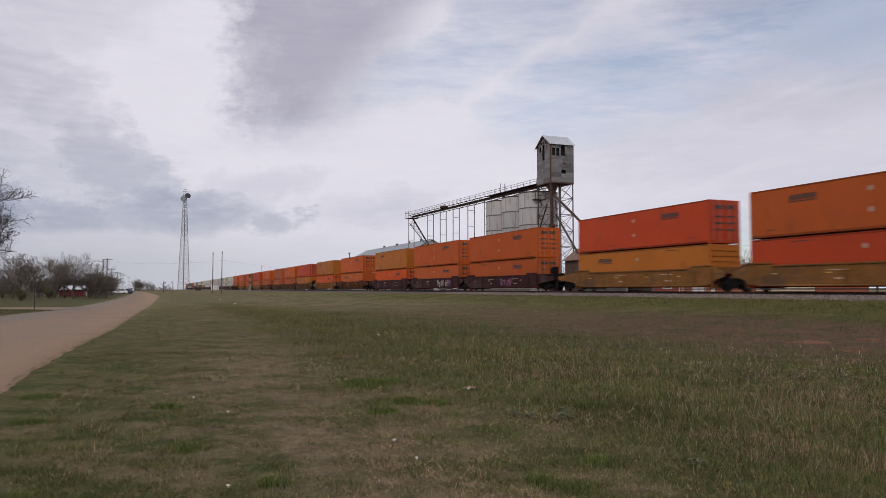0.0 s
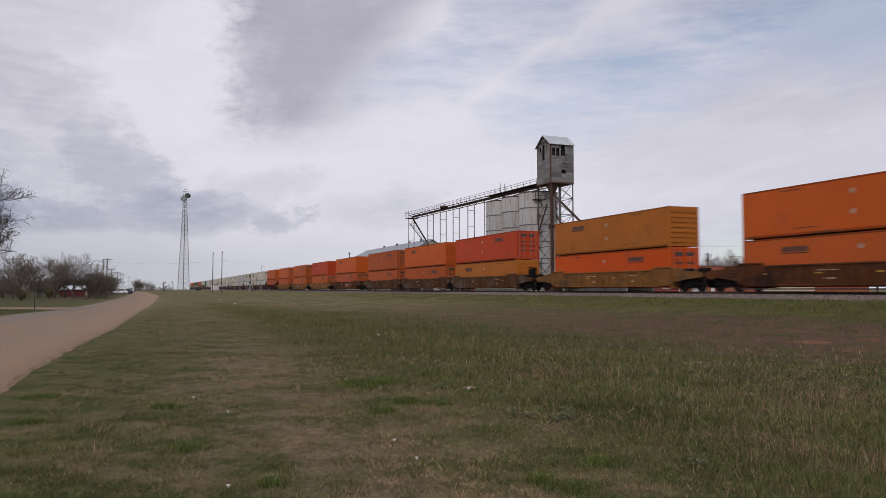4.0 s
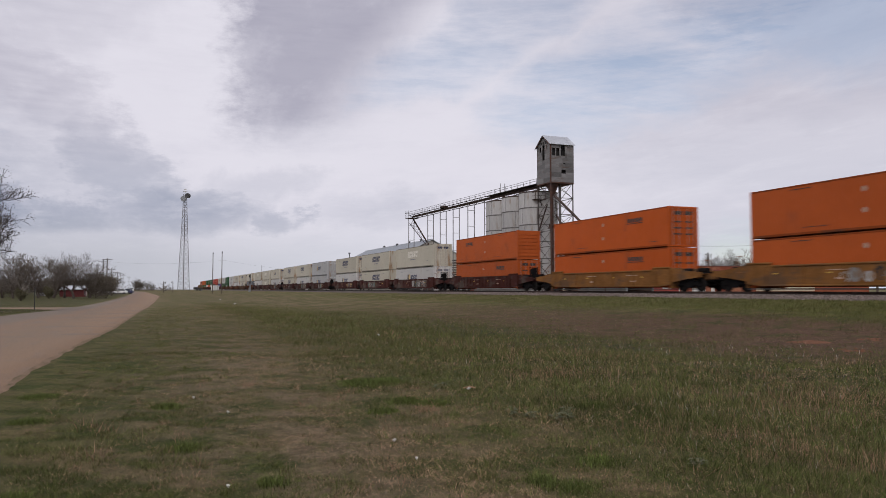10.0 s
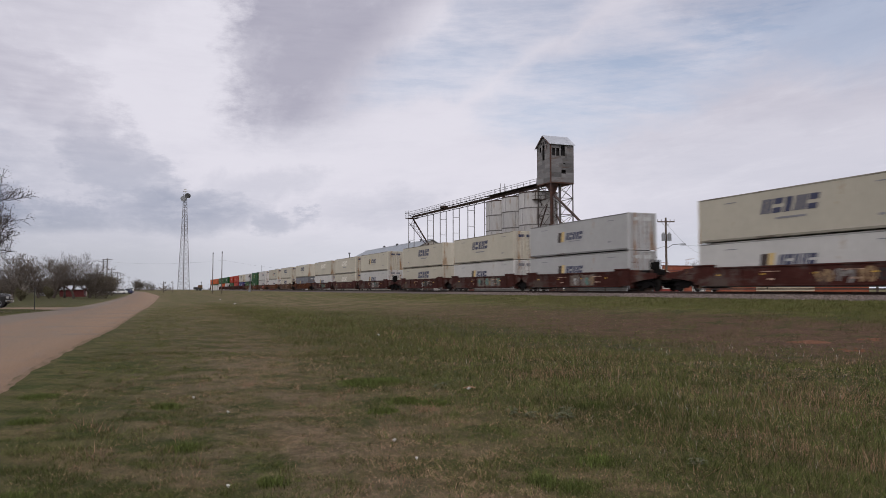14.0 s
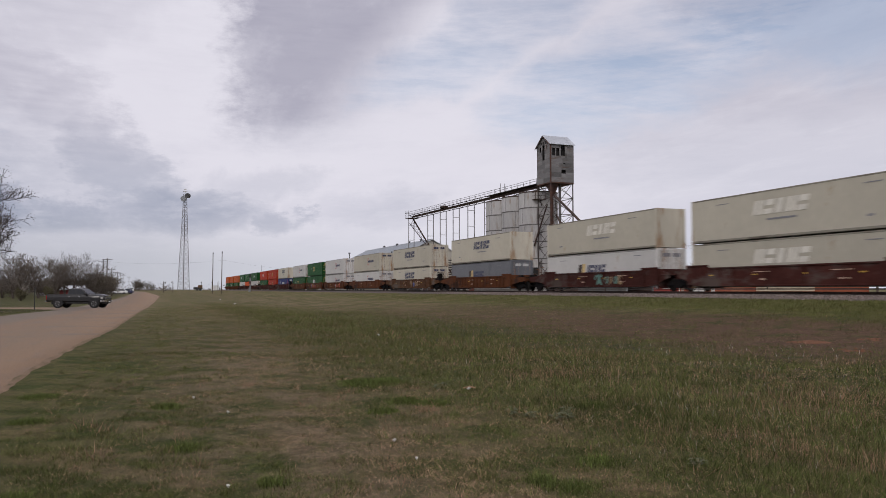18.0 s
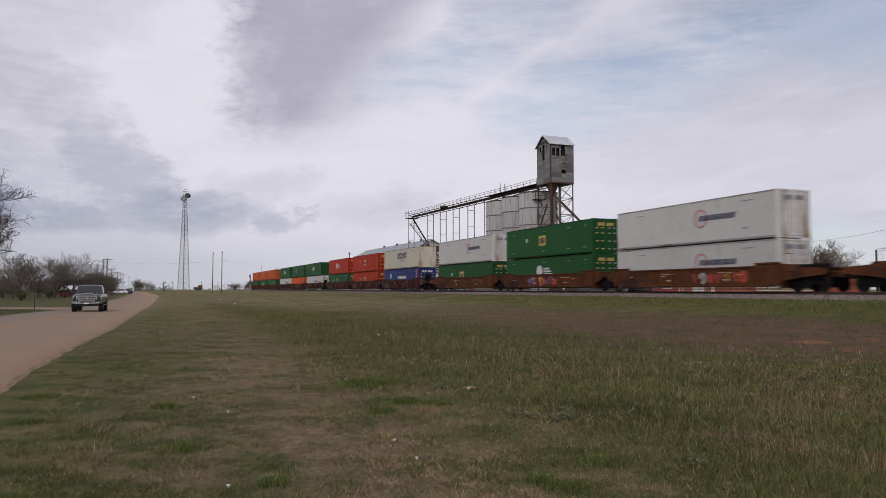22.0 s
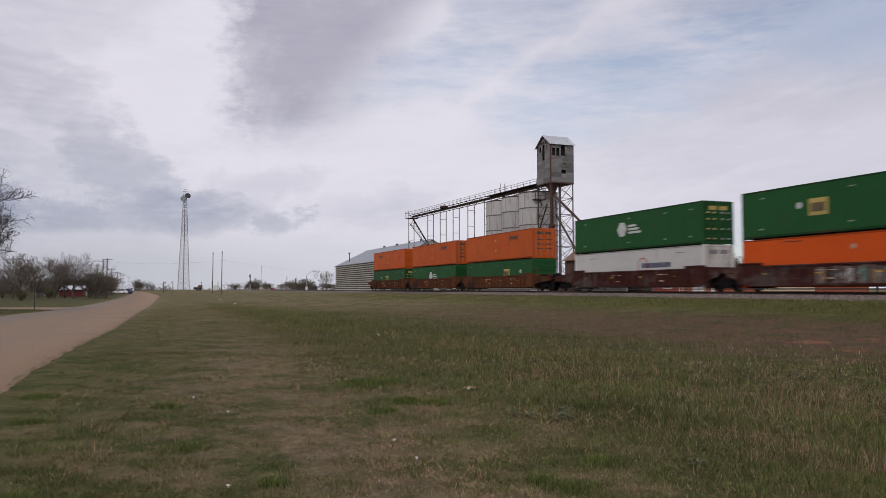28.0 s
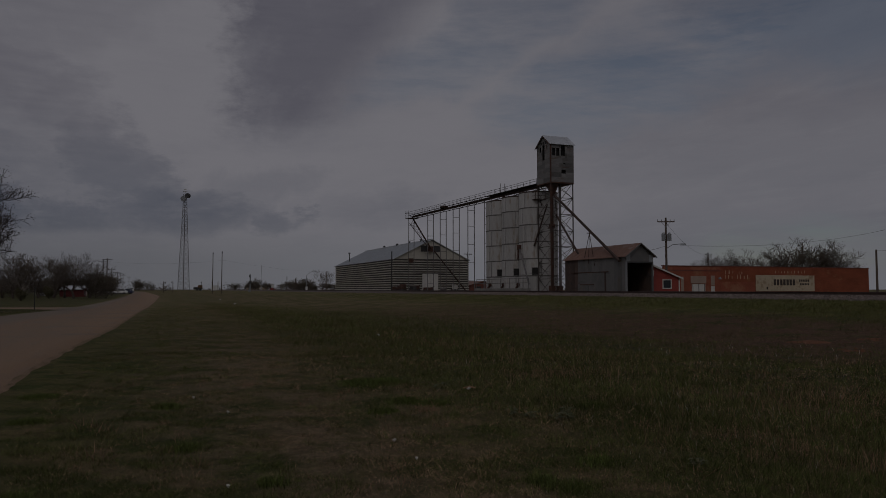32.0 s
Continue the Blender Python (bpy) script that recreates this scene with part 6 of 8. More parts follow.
DX0, DX1, DZ1 = 54.75, 58.45, 4.9
# the core's dark colour makes the shaded stripes between the ribs
part("wall_core", Solid().box(BX0 + 0.05, BX1 - 0.05, BY0 + 0.05, BY1 - 0.05, GROUND_E - 0.2, BEAVE - 0.05), M_BARN_GAP, barn)
rows_n = 14
for k in range(rows_n):
    z = GROUND_E - 0.1 + k * (BEAVE - GROUND_E) / rows_n
    zt = z + (BEAVE - GROUND_E) / rows_n * 0.50
    part("wall_rib", Solid().prism([(z, BX0 + 0.06), (z + 0.06, BX0 - 0.22), (zt - 0.06, BX0 - 0.22), (zt, BX0 + 0.06)], 1, BY0 - 0.2, BY1 + 0.2), M_BARN, barn)
    part("wall_rib", Solid().prism([(z, BX1 - 0.06), (z + 0.06, BX1 + 0.22), (zt - 0.06, BX1 + 0.22), (zt, BX1 - 0.06)], 1, BY0 - 0.2, BY1 + 0.2), M_BARN, barn)
    for xa, xb in (((BX0 - 0.2, DX0 - 0.1), (DX1 + 0.1, BX1 + 0.2)) if z < DZ1 else ((BX0 - 0.2, BX1 + 0.2),)):
        part("wall_rib", Solid().prism([(BY0 + 0.06, z), (BY0 - 0.22, z + 0.06), (BY0 - 0.22, zt - 0.06), (BY0 + 0.06, zt)], 0, xa, xb), M_BARN, barn)
xm = (BX0 + BX1) / 2
for y0, y1 in ((BY0 - 0.05, BY0 + 0.05), (BY1 - 0.05, BY1 + 0.05)):
    part("gable", Solid().prism([(BEAVE, BX0), (BEAVE, BX1), (BRIDGE - 0.15, xm)], 1, y0, y1), M_BARN_GABLE, barn)
for sgn in (-1, 1):
    xo = xm + sgn * (BX1 - BX0) / 2 * 1.035
    zo = BRIDGE - (BRIDGE - BEAVE) * 1.035
    s = Solid()
    n = 27
    for k in range(n):
        ya = BY0 - 0.3 + k * (BY1 - BY0 + 0.6) / n
        s.prism([(BRIDGE, xm), (BRIDGE + 0.06, xm), (zo + 0.06, xo), (zo, xo)], 1, ya, ya + (BY1 - BY0 + 0.6) / n - 0.05)
    s.prism([(BRIDGE - 0.03, xm), (BRIDGE + 0.02, xm), (zo + 0.02, xo), (zo - 0.03, xo)], 1, BY0 - 0.29, BY1 + 0.29)
    part("roof_slope", s, M_BARN_ROOF, barn)
    part("eave_trim", Solid().beam((xo, BY0 - 0.3, zo), (xo, BY1 + 0.3, zo), 0.14), M_GREY_STEEL, barn)
    part("rake_trim", Solid().beam((xo, BY0 - 0.33, zo + 0.02), (xm, BY0 - 0.33, BRIDGE + 0.02), 0.13), M_TIN_LIGHT, barn)
part("ridge_cap", Solid().beam((xm, BY0 - 0.3, BRIDGE + 0.06), (xm, BY1 + 0.3, BRIDGE + 0.06), 0.25), M_TIN_LIGHT, barn)
for y in (160, 168.5, 178, 189):
    v = part("roof_vent", Solid().tube((xm, y, BRIDGE), (xm, y, BRIDGE + 0.45), 0.22, n=10).tube((xm, y, BRIDGE + 0.36), (xm, y, BRIDGE + 0.58), 0.5, 0.12, 10), M_METAL_DARK, barn)
part("flue", Solid().tube((BX0 + 2, 200, BEAVE), (BX0 + 2, 200, 11.2), 0.12, n=6).tube((BX0 + 2, 200, 11.2), (BX0 + 2, 200, 11.6), 0.28, n=8), M_METAL_DARK, barn)
part("louvre", Solid().box(54.4, 55.9, BY0 - 0.12, BY0 - 0.05, 9.75, 11.05), M_METAL_DARK, barn)
part("louvre", Solid().box(57.3, 58.85, BY0 - 0.12, BY0 - 0.05, 9.75, 11.05), M_METAL_DARK, barn)
part("spout_box", Solid().box(55.95, 57.2, BY0 - 0.7, BY0 - 0.05, 9.7, 10.9, 0.03), M_RUSTY, barn)
for x0, x1 in ((DX0, (DX0 + DX1) / 2 - 0.02), ((DX0 + DX1) / 2 + 0.02, DX1)):
    d = part("sliding_door", Solid().box(x0, x1, BY0 - 0.2, BY0 - 0.08, GROUND_E - 0.1, DZ1, 0.01), M_WHITE_TRIM, barn, "pale painted sliding door")
    for k in range(5):
        x = x0 + 0.2 + k * (x1 - x0 - 0.4) / 4
        part("batten", Solid().box(x - 0.03, x + 0.03, BY0 - 0.225, BY0 - 0.2, GROUND_E, DZ1 - 0.05), M_WHITE_TRIM, d)
part("door_track", Solid().box(DX0 - 1.5, DX1 + 1.5, BY0 - 0.26, BY0 - 0.18, DZ1 + 0.02, DZ1 + 0.16), M_GREY_STEEL, barn)
part("junction_box", Solid().box(51.4, 52.6, BY0 - 0.55, BY0 - 0.17, 7.3, 8.2, 0.04), M_RUSTY, barn)
t = thing("steel_post", pose(46.4, 148.6, GROUND_E), "tall plain dark steel post before the grain store", "post")
part("shaft", Solid().tube((0, 0, -0.2), (0, 0, 8.5), 0.14, 0.12, 8), M_METAL_DARK, t)
rng = random.Random(31)
for k in range(9):
    x, y = 47.5 + 15 * rng.random(), 149.5 + 2.5 * rng.random()
    b = thing("scrap_machine", pose(x, y, GROUND_E, rz=rng.uniform(0, 90)), "rusty piece of farm machinery standing by the store", "machinery", "scrap by the store")
    w, h = rng.uniform(0.5, 1.1), rng.uniform(1.0, 1.7)
    m = rng.choice((M_RUSTY, M_METAL_DARK, M_GREY_STEEL, M_WHITE_TRIM))
    part("housing", Solid().box(-w, w, -0.4, 0.4, 0.3, h, 0.08), m, b)
    part("shaft", Solid().tube((-w - 0.3, 0, 0.5), (w + 0.4, 0, h + 0.2), 0.07, n=6), M_RUSTY, b)
    for sx in (-1, 1):
        part("wheel", Solid().tube((sx * w * 0.7, -0.5, 0.35), (sx * w * 0.7, 0.5, 0.35), 0.35, n=12), M_METAL_DARK, b)

# ---- drive-through shed ----
SX0, SX1, SY0, SY1, SEAVE, SRIDGE = 47.5, 51.0, 67.7, 80.4, 5.2, 6.5
shed = thing("truck_shed", pose(0, 0, 0), "grey tin drive-through truck shed with rusty roof and dark opening", "shed")
sxm = (SX0 + SX1) / 2
for x, sgn in ((SX0, -1), (SX1, 1)):
    wall_ob = part("side_wall", Solid().box(min(x, x - sgn * 0.05), max(x, x - sgn * 0.05), SY0, SY1, GROUND_E - 0.1, SEAVE), M_SHED, shed)
    n = 17
    for k in range(n):
        ya, yb = SY0 + (SY1 - SY0) * k / n, SY0 + (SY1 - SY0) * (k + 0.985) / n
        t = 0.012 + 0.012 * (k * 7 % 3) / 2
        part("tin_sheet", Solid().box(min(x, x + sgn * t), max(x, x + sgn * t), ya, yb, GROUND_E - 0.1, SEAVE), M_RUST_SHEET if k > 12 else M_SHED_SHEET, wall_ob)
part("gable_front", Solid().prism([(4.5, SX0), (4.5, SX1), (SEAVE, SX1), (SRIDGE - 0.06, sxm), (SEAVE, SX0)], 1, SY0 - 0.02, SY0 + 0.05), M_SHED, shed)
part("gable_sheet", Solid().prism([(4.55, SX0 + 0.55), (4.55, SX1 - 0.55), (5.55, SX1 - 0.55), (SRIDGE - 0.25, sxm), (5.55, SX0 + 0.55)], 1, SY0 - 0.05, SY0 - 0.02), M_SHED, shed)
for xa, xb in ((SX0 + 0.02, SX0 + 0.54), (SX1 - 0.54, SX1 - 0.02)):
    part("corner_sheet", Solid().box(xa, xb, SY0 - 0.045, SY0 - 0.02, 4.52, 5.28), M_METAL_GREY, shed)
part("jamb", Solid().box(SX0 - 0.02, SX0 + 0.13, SY0 - 0.06, SY0 + 0.12, GROUND_E - 0.1, 4.5), M_METAL_GREY, shed)
part("jamb", Solid().box(SX1 - 0.14, SX1 + 0.02, SY0 - 0.04, SY0 + 0.12, GROUND_E - 0.1, 4.5), M_SHED, shed)
part("lintel", Solid().box(SX0 + 0.13, SX1 - 0.14, SY0 - 0.05, SY0 + 0.1, 4.35, 4.5), M_METAL_DARK, shed)
# black sheet across the far end paints the unlit depth of the shed
part("back_wall", Solid().box(SX0 + 0.05, SX1 - 0.05, SY1 - 0.08, SY1, GROUND_E - 0.1, SEAVE), M_DARK, shed)
part("inner_door", Solid().box(SX0 + 0.9, SX0 + 1.3, SY0 + 4.0, SY0 + 4.08, GROUND_E, 3.0).box(SX0 + 1.5, SX0 + 1.6, SY0 + 4.0, SY0 + 4.08, GROUND_E, 3.0), M_WHITE_TRIM, shed)
part("inner_lining", Solid().box(SX0 + 0.06, SX0 + 0.1, SY0 + 0.2, SY1 - 0.1, GROUND_E, SEAVE - 0.05).box(SX1 - 0.1, SX1 - 0.06, SY0 + 0.2, SY1 - 0.1, GROUND_E, SEAVE - 0.05), M_RUST_SHEET, shed)
for sgn in (-1, 1):
    xo = sxm + sgn * (SX1 - SX0) / 2 * 1.16
    zo = SRIDGE - (SRIDGE - SEAVE) * 1.16
    for k in range(14):
        ya = SY0 - 0.35 + k * (SY1 - SY0 + 0.5) / 14
        part("roof_sheet", Solid().prism([(SRIDGE, sxm), (SRIDGE + 0.05, sxm), (zo + 0.05, xo), (zo, xo)], 1, ya, ya + (SY1 - SY0 + 0.5) / 14 - 0.02), M_BROWN_ROOF, shed)
    part("barge_board", Solid().beam((sxm, SY0 - 0.36, SRIDGE - 0.02), (xo, SY0 - 0.36, zo - 0.02), 0.10), M_SHED, shed)
part("wall_door", Solid().box(SX0 - 0.07, SX0 - 0.03, 71.7, 76.9, GROUND_E, 3.4, 0.01), M_SHED, shed)
part("door_stile", Solid().box(SX0 - 0.10, SX0 - 0.03, 71.58, 71.69, GROUND_E, 3.41), M_RUSTY, shed)
part("wicket_door", Solid().box(SX0 - 0.11, SX0 - 0.075, 75.0, 76.8, GROUND_E, 1.98, 0.01), M_SHED_SHEET, shed)
part("wicket_rail", Solid().box(SX0 - 0.13, SX0 - 0.075, 73.9, 76.85, 2.0, 2.1), M_RUSTY, shed)
part("door_rail", Solid().box(SX0 - 0.1, SX0 - 0.03, 71.0, 79.0, 3.42, 3.52), M_RUSTY, shed)
part("wall_door", Solid().box(SX0 - 0.08, SX0 - 0.03, 75.9, 77.4, GROUND_E, 2.5, 0.01), M_TIN, shed)

# ---- red lean-to ----
RX0, RX1, RY0, RY1 = 51.05, 55.7, 69.2, 75.5
red = thing("red_shed", pose(0, 0, 0), "small red clapboard shed with white trim and a window", "shed")
boards = 15
for k in range(boards):
    za = GROUND_E + k * 0.245
    zb = za + 0.25
    xr = RX1 if za < 2.80 else RX0 + (RX1 - RX0) * (4.42 - za) / (4.42 - 2.80)
    if xr - RX0 < 0.3:
        continue
    for xa, xb in ((RX0, min(xr, 53.35)), (54.6, xr)) if 1.6 < zb and za < 2.62 else ((RX0, xr),):
        if xb - xa > 0.05:
            part("clapboard", Solid().box(xa, xb, RY0 - 0.03, RY0, za, zb - 0.012), M_RED_PAINT, red)
part("frame_wall", Solid().prism([(GROUND_E - 0.1, RX0), (GROUND_E - 0.1, RX1), (2.8, RX1), (4.4, RX0)], 1, RY0 + 0.002, RY0 + 0.08), M_RED_PAINT, red)
part("side_wall", Solid().box(RX1 - 0.06, RX1, RY0 + 0.08, RY1, GROUND_E - 0.1, 2.8), M_RED_PAINT, red)
part("roof", Solid().prism([(4.50, RX0 - 0.05), (4.60, RX0 - 0.05), (2.82, RX1 + 0.3), (2.72, RX1 + 0.3)], 1, RY0 - 0.3, RY1), M_TIN_LIGHT, red)
part("barge_board", Solid().prism([(4.40, RX0 - 0.05), (4.60, RX0 - 0.05), (2.80, RX1 + 0.3), (2.62, RX1 + 0.3)], 1, RY0 - 0.34, RY0 - 0.3), M_WHITE_TRIM, red)
win = part("window", Solid().box(53.47, 54.48, RY0 - 0.035, RY0 + 0.0, 1.68, 2.52), glass_mat("window_glass"), red, "dark window with white frame")
part("window_frame", Solid().box(53.35, 53.47, RY0 - 0.06, RY0, 1.56, 2.64).box(54.48, 54.6, RY0 - 0.06, RY0, 1.56, 2.64).box(53.47, 54.48, RY0 - 0.06, RY0, 2.52, 2.64).box(53.47, 54.48, RY0 - 0.06, RY0, 1.56, 1.68), M_WHITE_TRIM, win)
part("corner_board", Solid().box(RX1 - 0.12, RX1 + 0.02, RY0 - 0.05, RY0 + 0.05, GROUND_E, 2.75), M_WHITE_TRIM, red)
part("white_board", Solid().box(51.25, 52.2, RY0 - 0.05, RY0 - 0.03, 2.95, 3.7), M_WHITE_TRIM, red)

# ---- brick store building ----
KY, KZ = 91.7, 5.02
brick = thing("brick_building", pose(0, 0, 0), "long low red brick commercial building with faded painted wall", "building")
part("main_wall", Solid().box(81.4, 113.1, KY, KY + 0.3, GROUND_E - 0.2, KZ), M_BRICK_OLD, brick)
part("wing_wall", Solid().box(70.8, 81.38, KY - 0.25, KY + 0.1, GROUND_E - 0.2, KZ - 0.05), M_BRICK, brick)
part("side_wall", Solid().box(112.8, 113.1, KY + 0.3, KY + 9, GROUND_E - 0.2, KZ), M_BRICK_OLD, brick)
part("roof", Solid().box(70.8, 112.8, KY + 0.3, KY + 9, KZ - 0.5, KZ - 0.35), M_METAL_DARK, brick)
part("coping", Solid().box(81.4, 113.2, KY - 0.06, KY + 0.36, KZ, KZ + 0.12, 0.01), M_BRICK_DARK, brick)
part("coping", Solid().box(70.7, 81.38, KY - 0.31, KY + 0.3, KZ - 0.05, KZ + 0.08, 0.01), M_BRICK_DARK, brick)
part("string_course", Solid().box(70.8, 81.38, KY - 0.29, KY - 0.25, KZ - 0.75, KZ - 0.6), M_BRICK_DARK, brick)
for x0, x1, z0, z1, m in ((73.9, 74.4, 0.9, 3.4, M_TAN_PANEL), (75.7, 78.6, 2.4, 3.5, M_TAN_PANEL), (79.5, 80.2, 2.1, 3.6, M_TAN_PANEL), (75.9, 78.4, 0.9, 2.3, M_WHITE_TRIM), (79.5, 80.2, 0.9, 2.0, M_WHITE_TRIM)):
    part("boarded_opening", Solid().box(x0, x1, KY - 0.31, KY - 0.25, z0, z1, 0.01), m, brick)
part("mullion", Solid().box(77.1, 77.2, KY - 0.33, KY - 0.31, 0.9, 2.3).box(76.0, 76.1, KY - 0.33, KY - 0.31, 0.9, 2.3).box(78.2, 78.3, KY - 0.33, KY - 0.31, 0.9, 2.3), M_METAL_DARK, brick)
part("wall_lamp", Solid().tube((80.9, KY - 0.25, 3.2), (80.9, KY - 0.7, 3.3), 0.05, n=6).tube((80.9, KY - 0.7, 3.4), (80.9, KY - 0.7, 3.05), 0.1, 0.25, 8), M_METAL_GREY, brick)
writing = Solid()
rng = random.Random(5)
for x0, n, z, h in ((82.5, 6, 3.9, 0.55), (82.5, 8, 3.15, 0.65), (92.5, 10, 4.1, 0.45)):
    x = x0
    for k in range(n):
        w = rng.uniform(0.25, 0.55)
        if rng.random() < 0.8:
            writing.box(x, x + w * 0.35, KY - 0.01, KY - 0.004, z, z + h * rng.uniform(0.6, 1))
        x += w + 0.25
part("painted_lettering", writing, M_FADED, brick, "ghost of old painted wall lettering")
part("lower_band", Solid().box(81.4, 88.4, KY - 0.008, KY - 0.004, GROUND_E, 2.7), M_BRICK, brick)
sign = thing("wall_sign", pose(0, 0, 0), "weathered cream painted wall sign with dark lettering", "sign")
part("board", Solid().box(88.5, 100.75, KY - 0.10, KY - 0.012, 1.2, 3.75, 0.02), M_CREAM, sign)
ink = Solid()
x = 92.1
for k in range(7):
    ink.box(x, x + 0.48, KY - 0.112, KY - 0.10, 2.15, 3.1)
    x += 0.66
for k in range(6):
    ink.box(97.4 + 0.38 * k, 97.4 + 0.38 * k + 0.28, KY - 0.112, KY - 0.10, 2.75, 3.1)
    ink.box(97.6 + 0.34 * k, 97.6 + 0.34 * k + 0.24, KY - 0.112, KY - 0.10, 2.2, 2.5)
ink.box(90.6, 90.9, KY - 0.112, KY - 0.10, 1.5, 1.9)
part("lettering", ink, M_INK, sign)


# ---- poles, wires and signals ----
def utility_pole(x, y, z0, top, arm=1.2, cans=0, label="wooden utility pole with a crossarm", turn=20):
    t = thing("utility_pole", pose(x, y, z0, rz=turn), label, "utility pole", "utility poles")
    h = top - z0
    part("shaft", Solid().tube((0, 0, -0.3), (0, 0, h), 0.15, 0.11, 8), M_POLE, t)
    if arm:
        a = part("crossarm", Solid().box(-arm, arm, -0.13, -0.02, h - 0.55, h - 0.42, 0.01), M_POLE, t)
        for k in (-0.95, -0.5, 0.5, 0.95):
            part("insulator", Solid().tube((k * arm, -0.07, h - 0.42), (k * arm, -0.07, h - 0.2), 0.05, 0.03, 6), M_METAL_GREY, a)
        part("arm_brace", Solid().beam((-arm * 0.55, -0.08, h - 0.5), (0, -0.12, h - 1.1), 0.04).beam((arm * 0.55, -0.08, h - 0.5), (0, -0.12, h - 1.1), 0.04), M_METAL_GREY, t)
    for k in range(cans):
        xx = (-0.34, 0.32, 0.0)[k]
        part("transformer", Solid().tube((xx, -0.3, h - 2.75), (xx, -0.3, h - 1.95), 0.24, n=12).tube((xx, -0.3, h - 1.95), (xx, -0.3, h - 1.78), 0.18, 0.1, 8), M_METAL_GREY, t, "grey transformer can")
    return t


p1 = utility_pole(56.3, 72.2, GROUND_E, 9.95, 1.0, 2, "wooden utility pole with crossarm and two grey transformers", turn=-25)
part("lamp_arm", Solid().wire([(0, 0, 5.4), (0.7, -0.3, 5.85), (1.6, -0.7, 5.9)], 0.04).box(1.5, 2.1, -0.85, -0.6, 5.82, 5.95, 0.02), M_METAL_GREY, p1)
utility_pole(104, 120.3, GROUND_E, 8.9, 1.3)
utility_pole(118.0, 110.0, GROUND_E, 10.5, 0)
utility_pole(81.3, 64.8, GROUND_E, 6.3, 0)
utility_pole(68.5, 160.0, GROUND_E, 10.2, 1.3, label="wooden utility pole behind the silos")


def cable(a, b, sag, r=0.02):
    a, b = Vector(a), Vector(b)
    pts = [a.lerp(b, k / 14) - Vector((0, 0, sag * 4 * (k / 14) * (1 - k / 14))) for k in range(15)]
    t = tagged(part("overhead_wire", Solid().wire(pts, r, 4), M_METAL_DARK), "thin black overhead wire between poles", "wire", "overhead wires")
    return t


cable((57.8, 71.5, 6.65), (110, 86, 11.1), 0.9, 0.022)
cable((56.3, 72.2, 6.6), (47.2, 92, 3.5), 0.4, 0.02)
cable((81.3, 64.8, 6.2), (140, 48, 8.5), 0.6, 0.015)
cable((56.3, 72.2, 9.4), (104, 120.3, 8.6), 1.2, 0.012)


# ---- lattice radio mast ----
mast = thing("radio_tower", pose(13.4, 364.0, 1.0), "tall grey lattice radio tower with two microwave drums", "radio tower")
MH, W0, W1 = 44.5, 3.0, 0.75
corner = lambda k, z: Vector(((W0 + (W1 - W0) * z / MH) * math.cos(radians(90 + 120 * k)), (W0 + (W1 - W0) * z / MH) * math.sin(radians(90 + 120 * k)), z))
for k in range(3):
    part("leg", Solid().beam(corner(k, 0), corner(k, MH), 0.20), M_GREY_STEEL, mast)
n = 20
for i in range(n):
    za, zb = MH * i / n, MH * (i + 1) / n
    for k in range(3):
        part("cross_brace", Solid().beam(corner(k, za), corner((k + 1) % 3, zb), 0.085), M_GREY_STEEL, mast)
        part("cross_brace", Solid().beam(corner((k + 1) % 3, za), corner(k, zb), 0.085), M_GREY_STEEL, mast)
part("cable_ladder", Solid().box(-0.13, 0.13, -0.06, 0.06, 0, MH), M_GREY_STEEL, mast)
part("microwave_drum", Solid().tube((-0.9, -1.6, MH - 2.2), (-0.7, 0.1, MH - 2.2), 1.2, n=18), M_METAL_GREY, mast)
part("microwave_drum", Solid().tube((0.8, -1.2, MH - 0.6), (1.5, 0.0, MH - 0.6), 1.1, n=18), M_METAL_DARK, mast)
part("top_platform", Solid().box(-0.9, 0.9, -0.9, 0.9, MH + 1.2, MH + 1.35).beam((0, 0, MH), (0, 0, MH + 3.0), 0.2).box(-0.7, 0.7, -0.2, 0.2, MH + 2.2, MH + 2.5), M_WHITE, mast)

for x, y, top in ((17.3, 239.8, 12.9), (19.9, 238.8, 13.2)):
    t = thing("signal_pole", pose(x, y, 0.5), "tall bare wooden pole beside the railway", "pole", "bare poles by the track")
    part("shaft", Solid().tube((0, 0, -0.3), (0, 0, top - 0.5), 0.14, 0.10, 8), M_POLE, t)
    part("cap", Solid().box(-0.14, 0.2, -0.12, 0.12, top - 0.95, top - 0.55, 0.03), M_METAL_DARK, t)
t = thing("relay_cabinet", pose(30.4, 405.0, 0.95), "white metal railway relay cabinet", "cabinet")
part("body", Solid().box(-1.9, 1.9, -1.2, 1.2, 0.15, 2.5, 0.04), M_WHITE, t)
part("roof", Solid().box(-2.0, 2.0, -1.3, 1.3, 2.5, 2.62, 0.03), M_WHITE, t)
part("door", Solid().box(-0.5, 0.5, -1.24, -1.2, 0.3, 2.3, 0.01), M_WHITE, t)
part("footing", Solid().box(-1.8, 1.8, -1.1, 1.1, -0.4, 0.15), M_CONCRETE, t)


